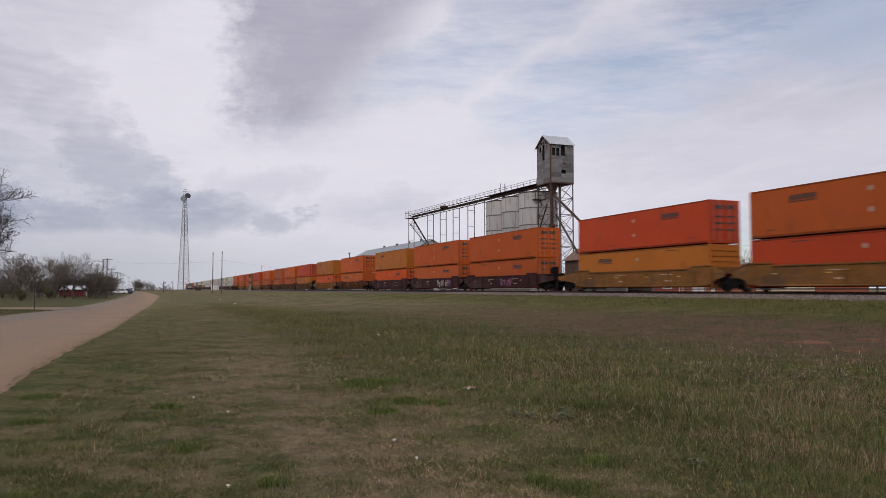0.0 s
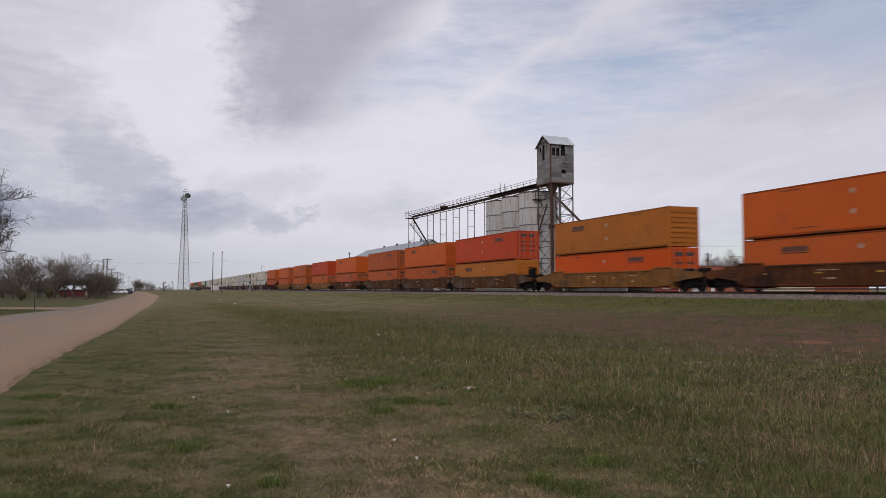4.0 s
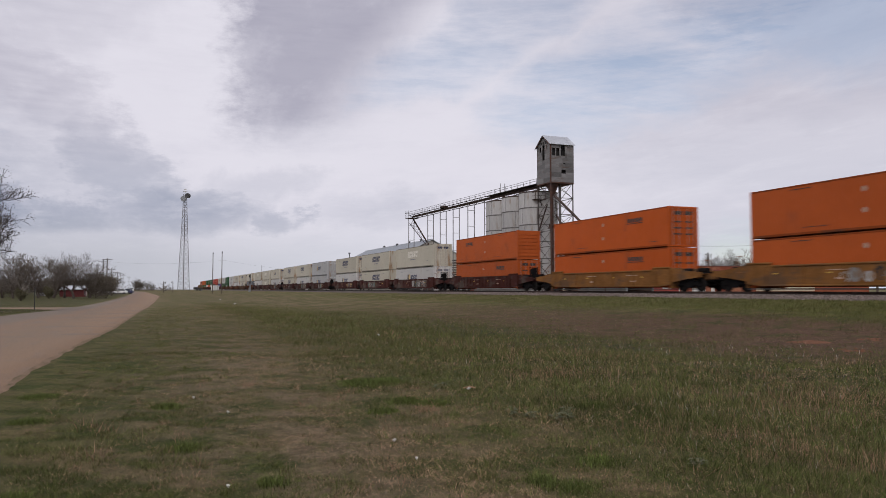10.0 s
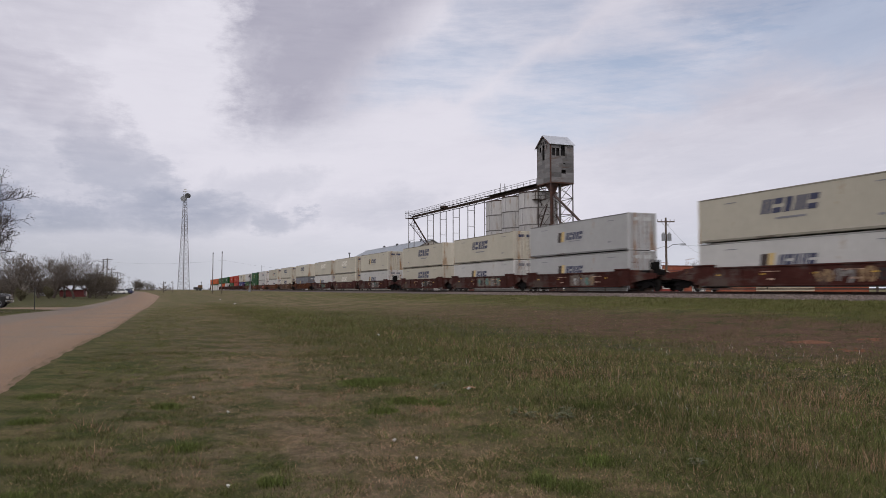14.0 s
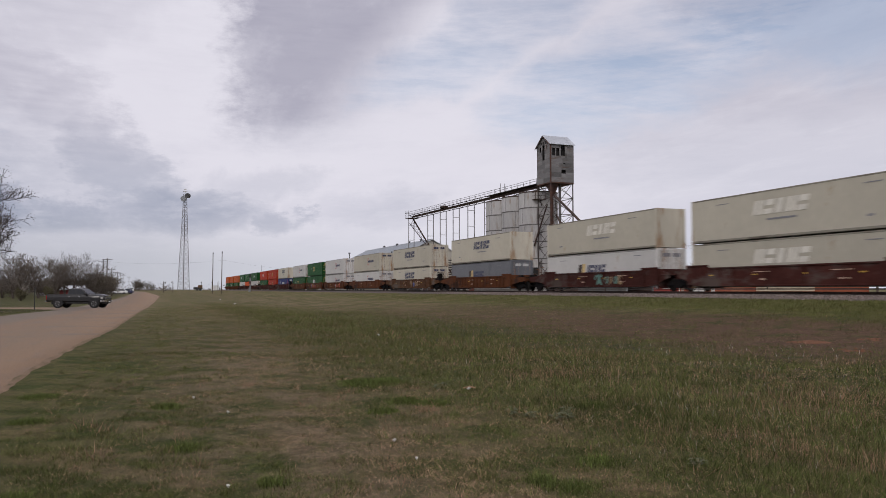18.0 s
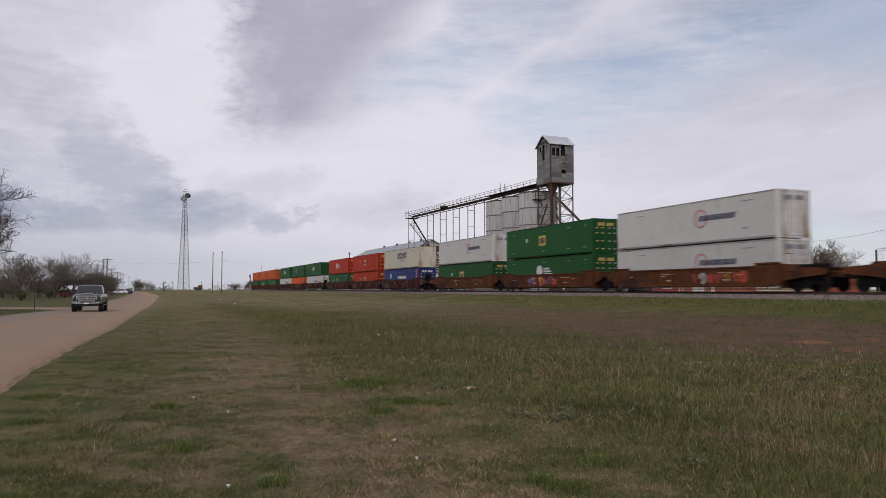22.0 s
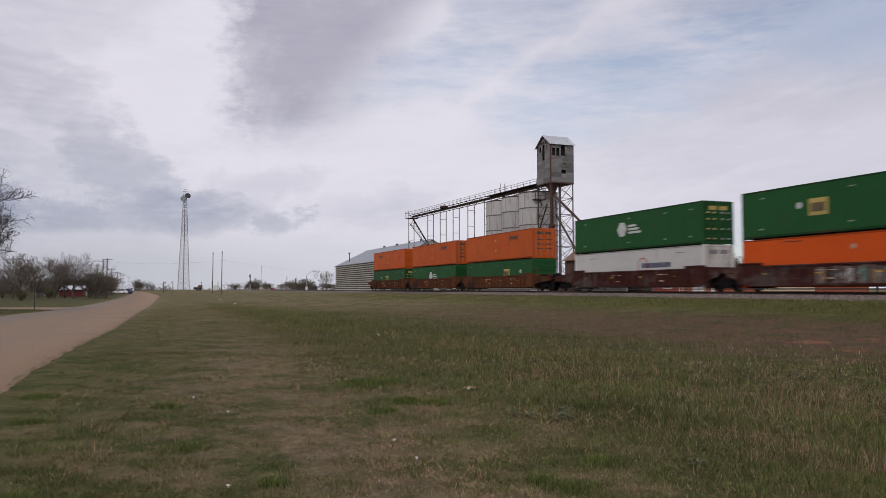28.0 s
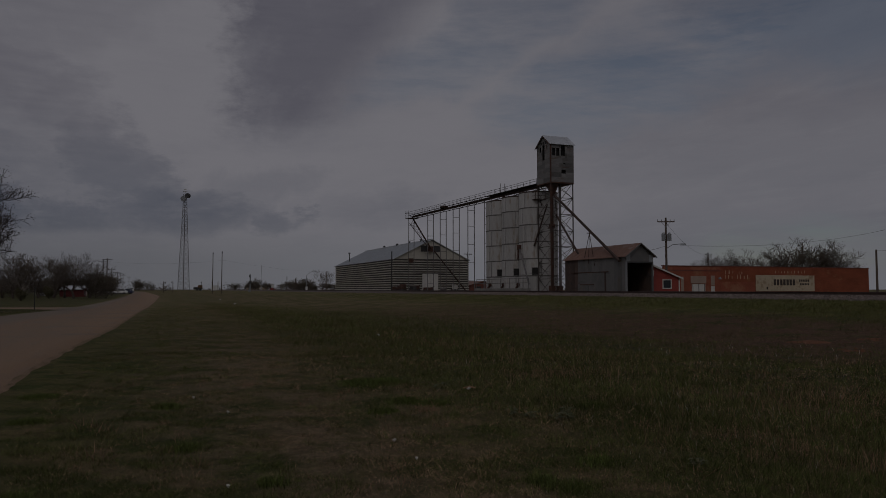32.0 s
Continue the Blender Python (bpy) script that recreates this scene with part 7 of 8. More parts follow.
def signal(x, y, top):
    t = thing("railway_signal", pose(x, y, 0.9), "dark railway signal mast with a round signal head", "signal", "signals along the track")
    h = top - 0.9
    part("mast", Solid().tube((0, 0, -0.3), (0, 0, h), 0.09, n=8), M_METAL_GREY, t)
    for z in (h - 0.5, h - 2.6):
        part("target", Solid().tube((0, -0.1, z), (0, 0.05, z), 0.30, n=14).box(-0.16, 0.16, -0.3, -0.1, z - 0.5, z + 0.5, 0.04), M_METAL_DARK, t)
    part("ladder", Solid().box(0.12, 0.32, 0.1, 0.14, 0, h - 1), M_METAL_GREY, t)
    part("case", Solid().box(-0.3, 0.3, 0.4, 0.8, -0.2, 1.2, 0.03), M_METAL_GREY, t)


signal(28.5, 240.0, 6.2)
signal(24.5, 420.0, 5.6)
signal(30.0, 420.0, 5.8)

# street lamp and poles beyond the crossing
t = thing("street_lamp", pose(50.1, 260.0, 0.8), "street lamp with a single curved arm on a grey pole", "street lamp")
part("shaft", Solid().tube((0, 0, -0.2), (0, 0, 5.6), 0.14, 0.1, 8), M_METAL_GREY, t)
part("arm", Solid().wire([(0, 0, 5.5), (1.2, 0, 6.6), (2.6, 0, 7.2)], 0.06).box(2.4, 3.2, -0.15, 0.15, 7.1, 7.25, 0.03), M_METAL_GREY, t)
part("control_box", Solid().box(-0.35, 0.35, -0.4, -0.14, 0.2, 1.7, 0.03), M_WHITE, t)

# wooden poles along the road, receding
for x, y, top in ((-17.9, 284, 10.4), (-13.8, 245, 10.4), (-12.0, 231, 10.4), (-15.9, 342, 10.4), (-16.3, 407, 10.4), (-16.0, 434, 10.4), (-16.2, 482, 10.4), (-15.0, 560, 10.4), (-4.0, 816, 10.4), (4, 300, 4.5), (8, 330, 5.0)):
    utility_pole(x, y, float(gz(x, y)), top, 1.4 if top > 8 else 0, label="distant wooden utility pole along the road", turn=-5)
for a, b, sag in (((-12.0, 231, 9.9), (-13.8, 245, 9.9), 0.2), ((-13.8, 245, 9.9), (-17.9, 284, 9.9), 0.6), ((-17.9, 284, 9.9), (-15.9, 342, 9.9), 0.9), ((-15.9, 342, 9.9), (-16.3, 407, 9.9), 1.0), ((-12.0, 231, 9.3), (19.9, 238.8, 10.5), 0.8), ((19.9, 238.8, 10.6), (66, 300, 8.6), 0.8)):
    cable(a, b, sag, 0.012)
for x, y, top in ((55, 330, 7.5), (62, 345, 7.0), (78, 262, 6.6), (36.5, 205, 4.6), (100, 300, 8.5), (66, 300, 9.0), (26, 330, 5.0)):
    utility_pole(x, y, 0.8, top, 0, label="distant bare pole beyond the railway", turn=0)
t = thing("guyed_mast", pose(40.0, 300.0, 0.8), "very thin distant antenna mast", "antenna")
part("shaft", Solid().tube((0, 0, 0), (0, 0, 10.2), 0.05, n=5), M_METAL_GREY, t)


def gable_house(name, label, x, y, w, d, eave, ridge, wall_m, roof_m, turn=0.0):
    z = float(gz(x, y))
    t = thing(name, pose(x, y, z, rz=turn), label, "house" if name == "house" else "building", "far buildings")
    part("wall", Solid().prism([(-0.2, -w / 2), (-0.2, w / 2), (eave, w / 2), (ridge, 0), (eave, -w / 2)], 1, -d / 2, d / 2), wall_m, t)
    for s in (-1, 1):
        part("roof_slope", Solid().prism([(ridge + 0.02, 0), (ridge + 0.14, 0), (eave - 0.05, s * (w / 2 + 0.4)), (eave - 0.17, s * (w / 2 + 0.4))], 1, -d / 2 - 0.3, d / 2 + 0.3), roof_m, t)
    wd = part("window", Solid().box(-w * 0.3, -w * 0.1, -d / 2 - 0.04, -d / 2 - 0.004, eave * 0.35, eave * 0.75), M_METAL_DARK, t)
    part("window_frame", Solid().box(-w * 0.3 - 0.08, -w * 0.1 + 0.08, -d / 2 - 0.03, -d / 2 - 0.002, eave * 0.35 - 0.08, eave * 0.35), M_WHITE_TRIM, wd)
    part("door", Solid().box(w * 0.1, w * 0.25, -d / 2 - 0.04, -d / 2 - 0.004, 0.05, eave * 0.8), M_WHITE_TRIM, t)
    return t


M_DARK_RED = mat("old_barn_red", (0.105, 0.020, 0.020), 0.85, var=0.2)
gable_house("barn", "low red barn with a pale roof behind the trees", -16.9, 192.0, 4.4, 5.0, 1.75, 2.4, M_DARK_RED, M_TIN_LIGHT, 84)
gable_house("house", "small pale house behind bare trees", -24.6, 203.0, 2.6, 4.0, 2.0, 2.8, M_METAL_GREY, M_METAL_DARK, 12)
gable_house("warehouse", "far beige metal building beyond the crossing", 54.8, 430.0, 10.0, 9.0, 2.7, 3.2, M_CREAM, M_TIN_LIGHT, 0)
gable_house("warehouse", "far white metal building beyond the crossing", 62.6, 430.0, 3.0, 6.0, 3.2, 3.8, M_WHITE, M_TIN_LIGHT, 0)
gable_house("house", "far low brick house behind the silos", 84.0, 190.0, 9.0, 7.0, 1.9, 2.8, M_BRICK_DARK, M_BROWN_ROOF, 10)
gable_house("house", "far dark house along the road", -44.0, 520.0, 12.0, 9.0, 3.0, 5.5, M_BRICK_DARK, M_METAL_DARK, 10)
t = thing("track_machine", pose(20.5, 372.0, 0.9), "dark yellow railway maintenance machine parked far off", "machine")
part("body", Solid().box(-2.2, 1.6, -2.5, 2.5, 0.6, 1.7, 0.1), M_METAL_DARK, t)
part("cab", Solid().box(-0.3, 1.6, -2.6, 0.5, 1.3, 2.6, 0.1), mat("faded_yellow", (0.15, 0.085, 0.04), 0.7), t)
for sx in (-1, 1):
    for sy in (-1.6, 1.6):
        part("wheel", Solid().tube((sx * 0.7, sy - 0.1, 0.4), (sx * 0.7, sy + 0.1, 0.4), 0.42, n=12), M_METAL_DARK, t)


# ---- trees ----
def bare_tree(seed, height, spread, levels=5, leaf=None, leaf_n=0, twig_m=None, trunk_h=0.22, up=0.35, lean=(0, 0), fine=0.013, stout=0.022):
    """Trunk and limbs in one part, the fine crown in another. Returns the two Solids and, if asked, leaf clumps."""
    rng = random.Random(seed)
    wood, crown, leaves = Solid(), Solid(), Solid()

    def grow(p, d, length, r, level):
        n_seg = 3 if level < 3 else 2
        q, dd = p.copy(), d.copy()
        for k in range(n_seg):
            dd = (dd + Vector((rng.gauss(0, 1), rng.gauss(0, 1), rng.gauss(0, 0.7) + (up if level else 0))) * (0.10 + 0.05 * level)).normalized()
            e = q + dd * (length / n_seg)
            ra, rb = max(r * (1 - 0.44 * k / n_seg), fine), max(r * (1 - 0.44 * (k + 1) / n_seg), fine * 0.8)
            (wood if level < 3 else crown).tube(q, e, ra, rb, 7 if level == 0 else (5 if level < 3 else 3), cap=False)
            q = e
            if level and level < levels and k < n_seg - 1:
                side = dd.cross(Vector((rng.gauss(0, 1), rng.gauss(0, 1), rng.gauss(0, 1)))).normalized()
                grow(q, (dd * 0.75 + side * rng.uniform(0.6, 1.0)).normalized(), length * rng.uniform(0.5, 0.75), rb * 0.6, level + 1)
        if level >= levels - 1 and leaf_n:
            for _ in range(leaf_n):
                c = q + Vector((rng.gauss(0, 1), rng.gauss(0, 1), rng.gauss(0, 1))) * 0.16
                u = Vector((rng.gauss(0, 1), rng.gauss(0, 1), rng.gauss(0, 1))).normalized() * leaf
                v = u.orthogonal().normalized() * leaf * 0.7
                leaves.face(c - u, c - v, c + u, c + v)
        if level < levels:
            for j in range(rng.choice((2, 3, 3)) if level else rng.choice((4, 5))):
                a = rng.uniform(0, 6.283)
                out = Vector((math.cos(a), math.sin(a), rng.uniform(0.1, 0.7)))
                s = spread if level == 0 else 0.75
                nd = (dd * (1.0 - 0.35 * s) + out * s * rng.uniform(0.5, 1.0)).normalized()
                grow(q, nd, length * rng.uniform(0.62, 0.85) if level else height * 0.30 * rng.uniform(0.8, 1.15), rb * rng.uniform(0.55, 0.72), level + 1)

    grow(Vector((0, 0, -0.2)), Vector((lean[0], lean[1], 1)).normalized(), height * trunk_h, height * stout, 0)
    return wood, crown, leaves


TREES = {}


def tree_kind(key, label, **kw):
    twig_m = kw.pop("twig_m", M_TWIG)
    leaf_m = kw.pop("leaf_m", None)
    bark_m = kw.pop("bark_m", M_BARK)
    wood, crown, leaves = bare_tree(**kw)
    t = thing("tree", pose(0, 0, -120), label, "tree", "bare trees")
    part("trunk", wood, bark_m, t)
    part("crown", crown, twig_m, t)
    if leaves.f:
        part("foliage", leaves, leaf_m or twig_m, t)
    zs = [v[2] for v in crown.v]
    TREES[key] = (t, max(zs))


def plant(key, x, y, high, turn, label="", wide=1.0):
    t, h = TREES[key]
    k = high / h
    c = copy_thing(t, pose(x, y, float(gz(x, y)) - 0.05, rz=turn) @ Matrix.Diagonal((k * wide, k * wide, k, 1)))
    if label:
        c["label"] = label
    return c


tree_kind("bare", "bare grey-brown tree with fine spreading twigs", seed=3, height=9, spread=0.85, trunk_h=0.20, up=0.4, stout=0.032, fine=0.011)
tree_kind("bare2", "bare grey-brown tree with many upright twigs", seed=8, height=9, spread=0.62, up=0.7, trunk_h=0.18, stout=0.032, fine=0.011)
tree_kind("fork", "bare low-forking tree with pale heavy limbs", seed=15, height=7, spread=0.9, levels=5, up=0.35, trunk_h=0.12, stout=0.030, fine=0.016, bark_m=M_BARK_PALE)
tree_kind("bud", "tree just coming into bud, olive-brown haze of twigs", seed=5, height=8, spread=1.0, leaf=0.07, leaf_n=3, trunk_h=0.05, leaf_m=M_TWIG_GREEN)
tree_kind("bush", "dense dark evergreen bush", seed=12, height=3, spread=0.8, levels=4, leaf=0.07, leaf_n=20, trunk_h=0.10, up=0.6, leaf_m=M_LEAF_DARK)
tree_kind("round", "broad rounded tree with dense budding twigs", seed=21, height=8, spread=1.0, leaf=0.034, leaf_n=9, trunk_h=0.03, up=0.5, fine=0.02, leaf_m=M_TWIG_GREEN)
tree_kind("near", "large bare tree with budding twigs beside the road", seed=34, height=12, spread=0.9, levels=6, leaf=0.06, leaf_n=6, fine=0.022, twig_m=M_TWIG_DARK, leaf_m=M_TWIG_DARK)

# the near tree whose branches reach into view, and the grove across the road
plant("near", -14.1, 64.5, 12.6, 40, wide=1.2)
rng = random.Random(77)
for key, x, y, high in (("fork", -20.4, 141.0, 8.4), ("bare", -25.0, 165, 7.4), ("bare2", -21.2, 170, 8.8), ("bare2", -18.9, 172, 9.8), ("bare2", -16.9, 174, 9.6), ("bare", -14.6, 166, 9.6), ("bare", -12.4, 176, 8.4),
                        ("bud", -10.6, 165, 5.6), ("bud", -8.8, 169, 5.2), ("bud", -12.0, 172, 5.4), ("bare", -28, 172, 7.6), ("bud", -31.5, 170, 5.4), ("bud", -26.0, 180, 4.4),
                        ("bare2", -12.0, 205, 8.5), ("bud", -9.5, 205, 5.0), ("bare", -30.0, 158, 7.6)):
    plant(key, x, y, high, rng.uniform(0, 360), wide=1.1 if key == "bud" else 1.3)
for k in range(18):
    plant("round", -46 + 2.1 * k, rng.uniform(206, 222), rng.uniform(4.4, 6.0), rng.uniform(0, 360), "brown brush behind the grove across the road", 1.5)
for k in range(16):
    x = -42.0 + 1.9 * k
    if not -19.8 < x < -14.2:
        plant("bud", x, rng.uniform(183, 200), rng.uniform(2.4, 3.8), rng.uniform(0, 360), "brown brush behind the grove across the road", 1.5)
for x, y, high in ((-19.6, 137, 2.0), (-18.6, 163, 2.4)):
    plant("bush", x, y, high, rng.uniform(0, 360), "dark evergreen bush on the grass by the road", 0.8)
# far along the road
for k in range(34):
    y = rng.uniform(290, 640)
    x = float(road_mid(y)) + -rng.uniform(6, 34) - 3
    plant(rng.choice(("bare", "bare2", "bud", "round")), x, y, rng.uniform(4, 8.5), rng.uniform(0, 360), "distant bare tree along the road", 1.4)
for x, y, high in ((-6.5, 470, 7.6), (-3.2, 482, 6.4), (-8.5, 530, 8.0), (-0.5, 505, 5.0)):
    plant("round", x, y, high, rng.uniform(0, 360), "distant bare tree at the bend of the road", 1.2)
# beyond the crossing and behind the buildings
for k in range(44):
    y = rng.uniform(330, 560)
    x = y * math.tan(radians(rng.choice((rng.uniform(9.0, 13.6), rng.uniform(9.0, 13.6), rng.uniform(9.0, 13.6), rng.uniform(5.6, 8.2)))))
    plant(rng.choice(("bud", "round", "round", "bare2")), x, y, rng.uniform(2.4, 6.0), rng.uniform(0, 360), "distant bare tree beyond the railway", 1.7)
plant("bare", 71, 330, 10, 30, "distant bare tree beyond the railway", 1.2)
for key, x, y, high, wide in (("round", 111, 107, 10.0, 1.25), ("round", 115.3, 105.4, 10.8, 1.3), ("round", 120, 104, 10.0, 1.25), ("round", 106.5, 109, 8.4, 1.1), ("bare", 113, 127.6, 8.6, 1.2), ("bare2", 116.5, 126, 8.4, 1.2), ("bare", 109.5, 128, 7.6, 1.1), ("bare", 94.5, 105.5, 8.0, 1.1), ("bare2", 97.0, 106.0, 7.2, 1.0), ("bare", 124.5, 106, 6.5, 1.1)):
    plant(key, x, y, high, rng.uniform(0, 360), "bare tree behind the brick building", wide)
for t, _ in TREES.values():
    for o in (*t.children_recursive, t):
        bpy.data.objects.remove(o)


# far woods along the horizon
woods, rng = Solid(), random.Random(55)
for k in range(230):
    y = rng.uniform(640, 900)
    x = y * math.tan(radians(rng.uniform(-22, 18)))
    if abs(x - float(road_mid(y))) < 12 or abs(x - TRACK_X) < 14:
        continue
    high, wide = rng.uniform(2.5, 7.5), rng.uniform(3, 9)
    for j in range(34):
        c = Vector((x + rng.gauss(0, wide * 0.5), y + rng.gauss(0, 2), 0.6 + abs(rng.gauss(0, high * 0.45))))
        u = Vector((rng.gauss(0, 1), rng.gauss(0, 0.5), rng.gauss(0, 1))).normalized() * rng.uniform(0.4, 1.1)
        v = Vector((rng.gauss(0, 1), rng.gauss(0, 0.5), rng.gauss(0, 1))).normalized() * rng.uniform(0.3, 0.8)
        woods.face(c - u, c + v, c + u)
tagged(part("far_woods", woods, M_TWIG), "low brown line of distant bare woods on the horizon", "woods", kind="stuff")

# ---- parked cars ----
M_TYRE = mat("tyre_rubber", (0.016, 0.016, 0.017), 0.85, var=0.2)
M_RIM = mat("wheel_rim_alloy", (0.25, 0.25, 0.26), 0.4, 0.8, var=0.1)
M_CHROME = mat("chrome_trim", (0.55, 0.55, 0.56), 0.18, 1.0, var=0.05, bump=0)
M_GLASS = glass_mat("tinted_glass")
M_LAMP = glass_mat("headlamp_lens", (0.22, 0.22, 0.23), 0.12)
M_TAIL = glass_mat("tail_lamp_lens", (0.25, 0.01, 0.01), 0.2)


def wheels(t, axles, y, r, w):
    out = []
    for x in axles:
        for s in (-1, 1):
            hub = part("wheel", Solid().tube((0, -w / 2, 0), (0, w / 2, 0), r * 0.3, n=12), M_METAL_DARK, t, at=pose(x, s * y, r))
            prof = [(-w / 2, r * 0.62), (-w / 2, r * 0.93), (-w * 0.35, r), (w * 0.35, r), (w / 2, r * 0.93), (w / 2, r * 0.62)]
            tyre = Solid()
            ring = [[(q * math.cos(2 * math.pi * i / 24), yy, q * math.sin(2 * math.pi * i / 24)) for i in range(24)] for yy, q in prof]
            tyre.rings(ring + [ring[0]], False)
            part("tyre", tyre, M_TYRE, hub)
            rim = Solid().tube((0, s * w * 0.28, 0), (0, s * w * 0.36, 0), r * 0.2, n=10)
            rim.rings([[(q * math.cos(2 * math.pi * i / 24), s * yy, q * math.sin(2 * math.pi * i / 24)) for i in range(24)] for yy, q in ((w * 0.1, r * 0.62), (w * 0.42, r * 0.62), (w * 0.42, r * 0.54), (w * 0.1, r * 0.5))], False)
            for k in range(5):
                a = 2 * math.pi * k / 5
                rim.beam((0, s * w * 0.3, 0), (r * 0.57 * math.cos(a), s * w * 0.34, r * 0.57 * math.sin(a)), r * 0.14)
            part("rim", rim, M_RIM, hub)
            out.append((hub, x, s * y, r))
    return out


def loft(stations):
    """Body shell along x from stations (x, half width, z bottom, z shoulder, z top), with sides that tuck in."""
    rings = []
    for x, w, zb, zs, zt in stations:
        rings.append([(x, -w * 0.9, zb), (x, -w, zb + 0.12), (x, -w, zs), (x, -w * 0.94, zt - 0.02), (x, -w * 0.86, zt), (x, w * 0.86, zt), (x, w * 0.94, zt - 0.02), (x, w, zs), (x, w, zb + 0.12), (x, w * 0.9, zb)])
    return Solid().rings(rings)


def cabin(x0, x1, w0, z0, tx0, tx1, w1, z1):
    lo = [(x0, -w0, z0), (x1, -w0, z0), (x1, w0, z0), (x0, w0, z0)]
    mid = [(x0 + (tx0 - x0) * 0.93, -w0 + (w0 - w1) * 0.9, z0 + (z1 - z0) * 0.93), (x1 + (tx1 - x1) * 0.93, -w0 + (w0 - w1) * 0.9, z0 + (z1 - z0) * 0.93), (x1 + (tx1 - x1) * 0.93, w0 - (w0 - w1) * 0.9, z0 + (z1 - z0) * 0.93), (x0 + (tx0 - x0) * 0.93, w0 - (w0 - w1) * 0.9, z0 + (z1 - z0) * 0.93)]
    hi = [(tx0 + 0.1, -w1 + 0.08, z1), (tx1 - 0.12, -w1 + 0.08, z1), (tx1 - 0.12, w1 - 0.08, z1), (tx0 + 0.1, w1 - 0.08, z1)]
    return Solid().rings([lo, mid, hi]), lo, mid


def on_quad(q, u0, u1, v0, v1, lift):
    """A plate on the face q (bottom a, b; top d, c), lifted off it."""
    a, b, c, d = [Vector(p) for p in q]
    at = lambda u, v: (a.lerp(b, u)).lerp(d.lerp(c, u), v)
    n = (b - a).cross(d - a).normalized() * lift
    pts = [at(u0, v0), at(u1, v0), at(u1, v1), at(u0, v1)]
    s = Solid()
    s.rings([[p - n * 0.5 for p in pts], [p + n for p in pts]])
    return s


def small_car(x, y, turn, paint, label):
    t = thing("car", pose(x, y, float(gz(x, y)) + 0.03, rz=turn), label, "car", "parked cars")
    part("body", loft([(-2.2, 0.8, 0.45, 0.75, 0.95), (-2.0, 0.88, 0.28, 0.8, 1.0), (0.7, 0.9, 0.25, 0.78, 1.0), (1.9, 0.86, 0.28, 0.7, 0.86), (2.2, 0.75, 0.4, 0.6, 0.7)]), paint, t, smooth=False)
    s, lo, mid = cabin(-1.9, 1.0, 0.84, 0.98, -1.4, 0.25, 0.66, 1.55)
    c = part("cab", s, paint, t)
    for q, nm in (((lo[0], lo[1], mid[1], mid[0]), "side_window"), ((lo[2], lo[3], mid[3], mid[2]), "side_window"), ((lo[1], lo[2], mid[2], mid[1]), "windshield"), ((lo[3], lo[0], mid[0], mid[3]), "rear_window")):
        part(nm, on_quad(q, 0.08, 0.92, 0.08, 0.92, 0.008), M_GLASS, c)
    for s in (-1, 1):
        part("headlight", Solid().box(2.02, 2.2, s * 0.6 - 0.12, s * 0.6 + 0.12, 0.58, 0.70, 0.02), M_LAMP, t)
    wheels(t, (-1.35, 1.35), 0.8, 0.32, 0.2)
    return t


M_NAVY_CAR = mat("navy_car_paint", (0.03, 0.035, 0.09), 0.3, var=0.05)
small_car(-13.0, 243.0, 5, M_WHITE, "white car parked at the bend of the road")
small_car(-9.2, 247.0, 175, M_WHITE, "white car parked at the bend of the road")
small_car(-7.6, 252.0, 160, M_NAVY_CAR, "dark blue car parked at the bend of the road")
small_car(-8.0, 330.0, 100, M_WHITE, "white car far along the road")
small_car(60.0, 405.0, 60, M_RED_PAINT, "red car far off near the crossing")

# ---- pickup truck ----
M_TRUCK = mat("graphite_truck_paint", (0.040, 0.039, 0.040), 0.22, 0.3, var=0.06, bump=0, shine=0.4)
M_HEADLAMP = glass_mat("clear_headlamp_lens", (0.42, 0.42, 0.42), 0.12)
pickup = thing("pickup_truck", pose(-40, 84, 0), "dark graphite grey pickup truck with chrome grille on the road", "pickup truck")
part("body", loft([(-2.90, 0.90, 0.70, 1.02, 1.30), (-2.84, 0.97, 0.66, 1.06, 1.36), (-0.86, 1.0, 0.62, 1.08, 1.36), (-0.80, 1.0, 0.60, 1.08, 1.31), (1.15, 1.0, 0.60, 1.08, 1.31), (1.30, 0.99, 0.60, 1.08, 1.30), (2.30, 0.98, 0.66, 1.06, 1.24), (2.66, 0.93, 0.70, 1.02, 1.18), (2.82, 0.84, 0.74, 0.98, 1.10)]), M_TRUCK, pickup)
part("hood", Solid().rings([[(x, -w, z - 0.06), (x, -w * 0.86, z), (x, -w * 0.52, z + 0.01), (x, -w * 0.42, z + 0.07), (x, w * 0.42, z + 0.07), (x, w * 0.52, z + 0.01), (x, w * 0.86, z), (x, w, z - 0.06), (x, w, z - 0.16), (x, -w, z - 0.16)] for x, w, z in ((1.15, 0.92, 1.34), (1.7, 0.91, 1.335), (2.3, 0.88, 1.29), (2.62, 0.82, 1.22), (2.80, 0.70, 1.12))]), M_TRUCK, pickup)
s, lo, mid = cabin(-0.84, 1.36, 0.93, 1.28, -0.66, 0.50, 0.77, 1.94)
cab_ob = part("cab", s, M_TRUCK, pickup)
part("roof_panel", Solid().rings([[(-0.60, -0.66, 1.94), (0.36, -0.66, 1.94), (0.36, 0.66, 1.94), (-0.60, 0.66, 1.94)], [(-0.50, -0.52, 1.985), (0.20, -0.52, 1.985), (0.20, 0.52, 1.985), (-0.50, 0.52, 1.985)]]), M_TRUCK, cab_ob)
for k in range(5):
    part("roof_marker", Solid().box(0.30, 0.38, -0.42 + 0.2 * k, -0.36 + 0.2 * k, 1.95, 1.985, 0.008), M_RIM, cab_ob)
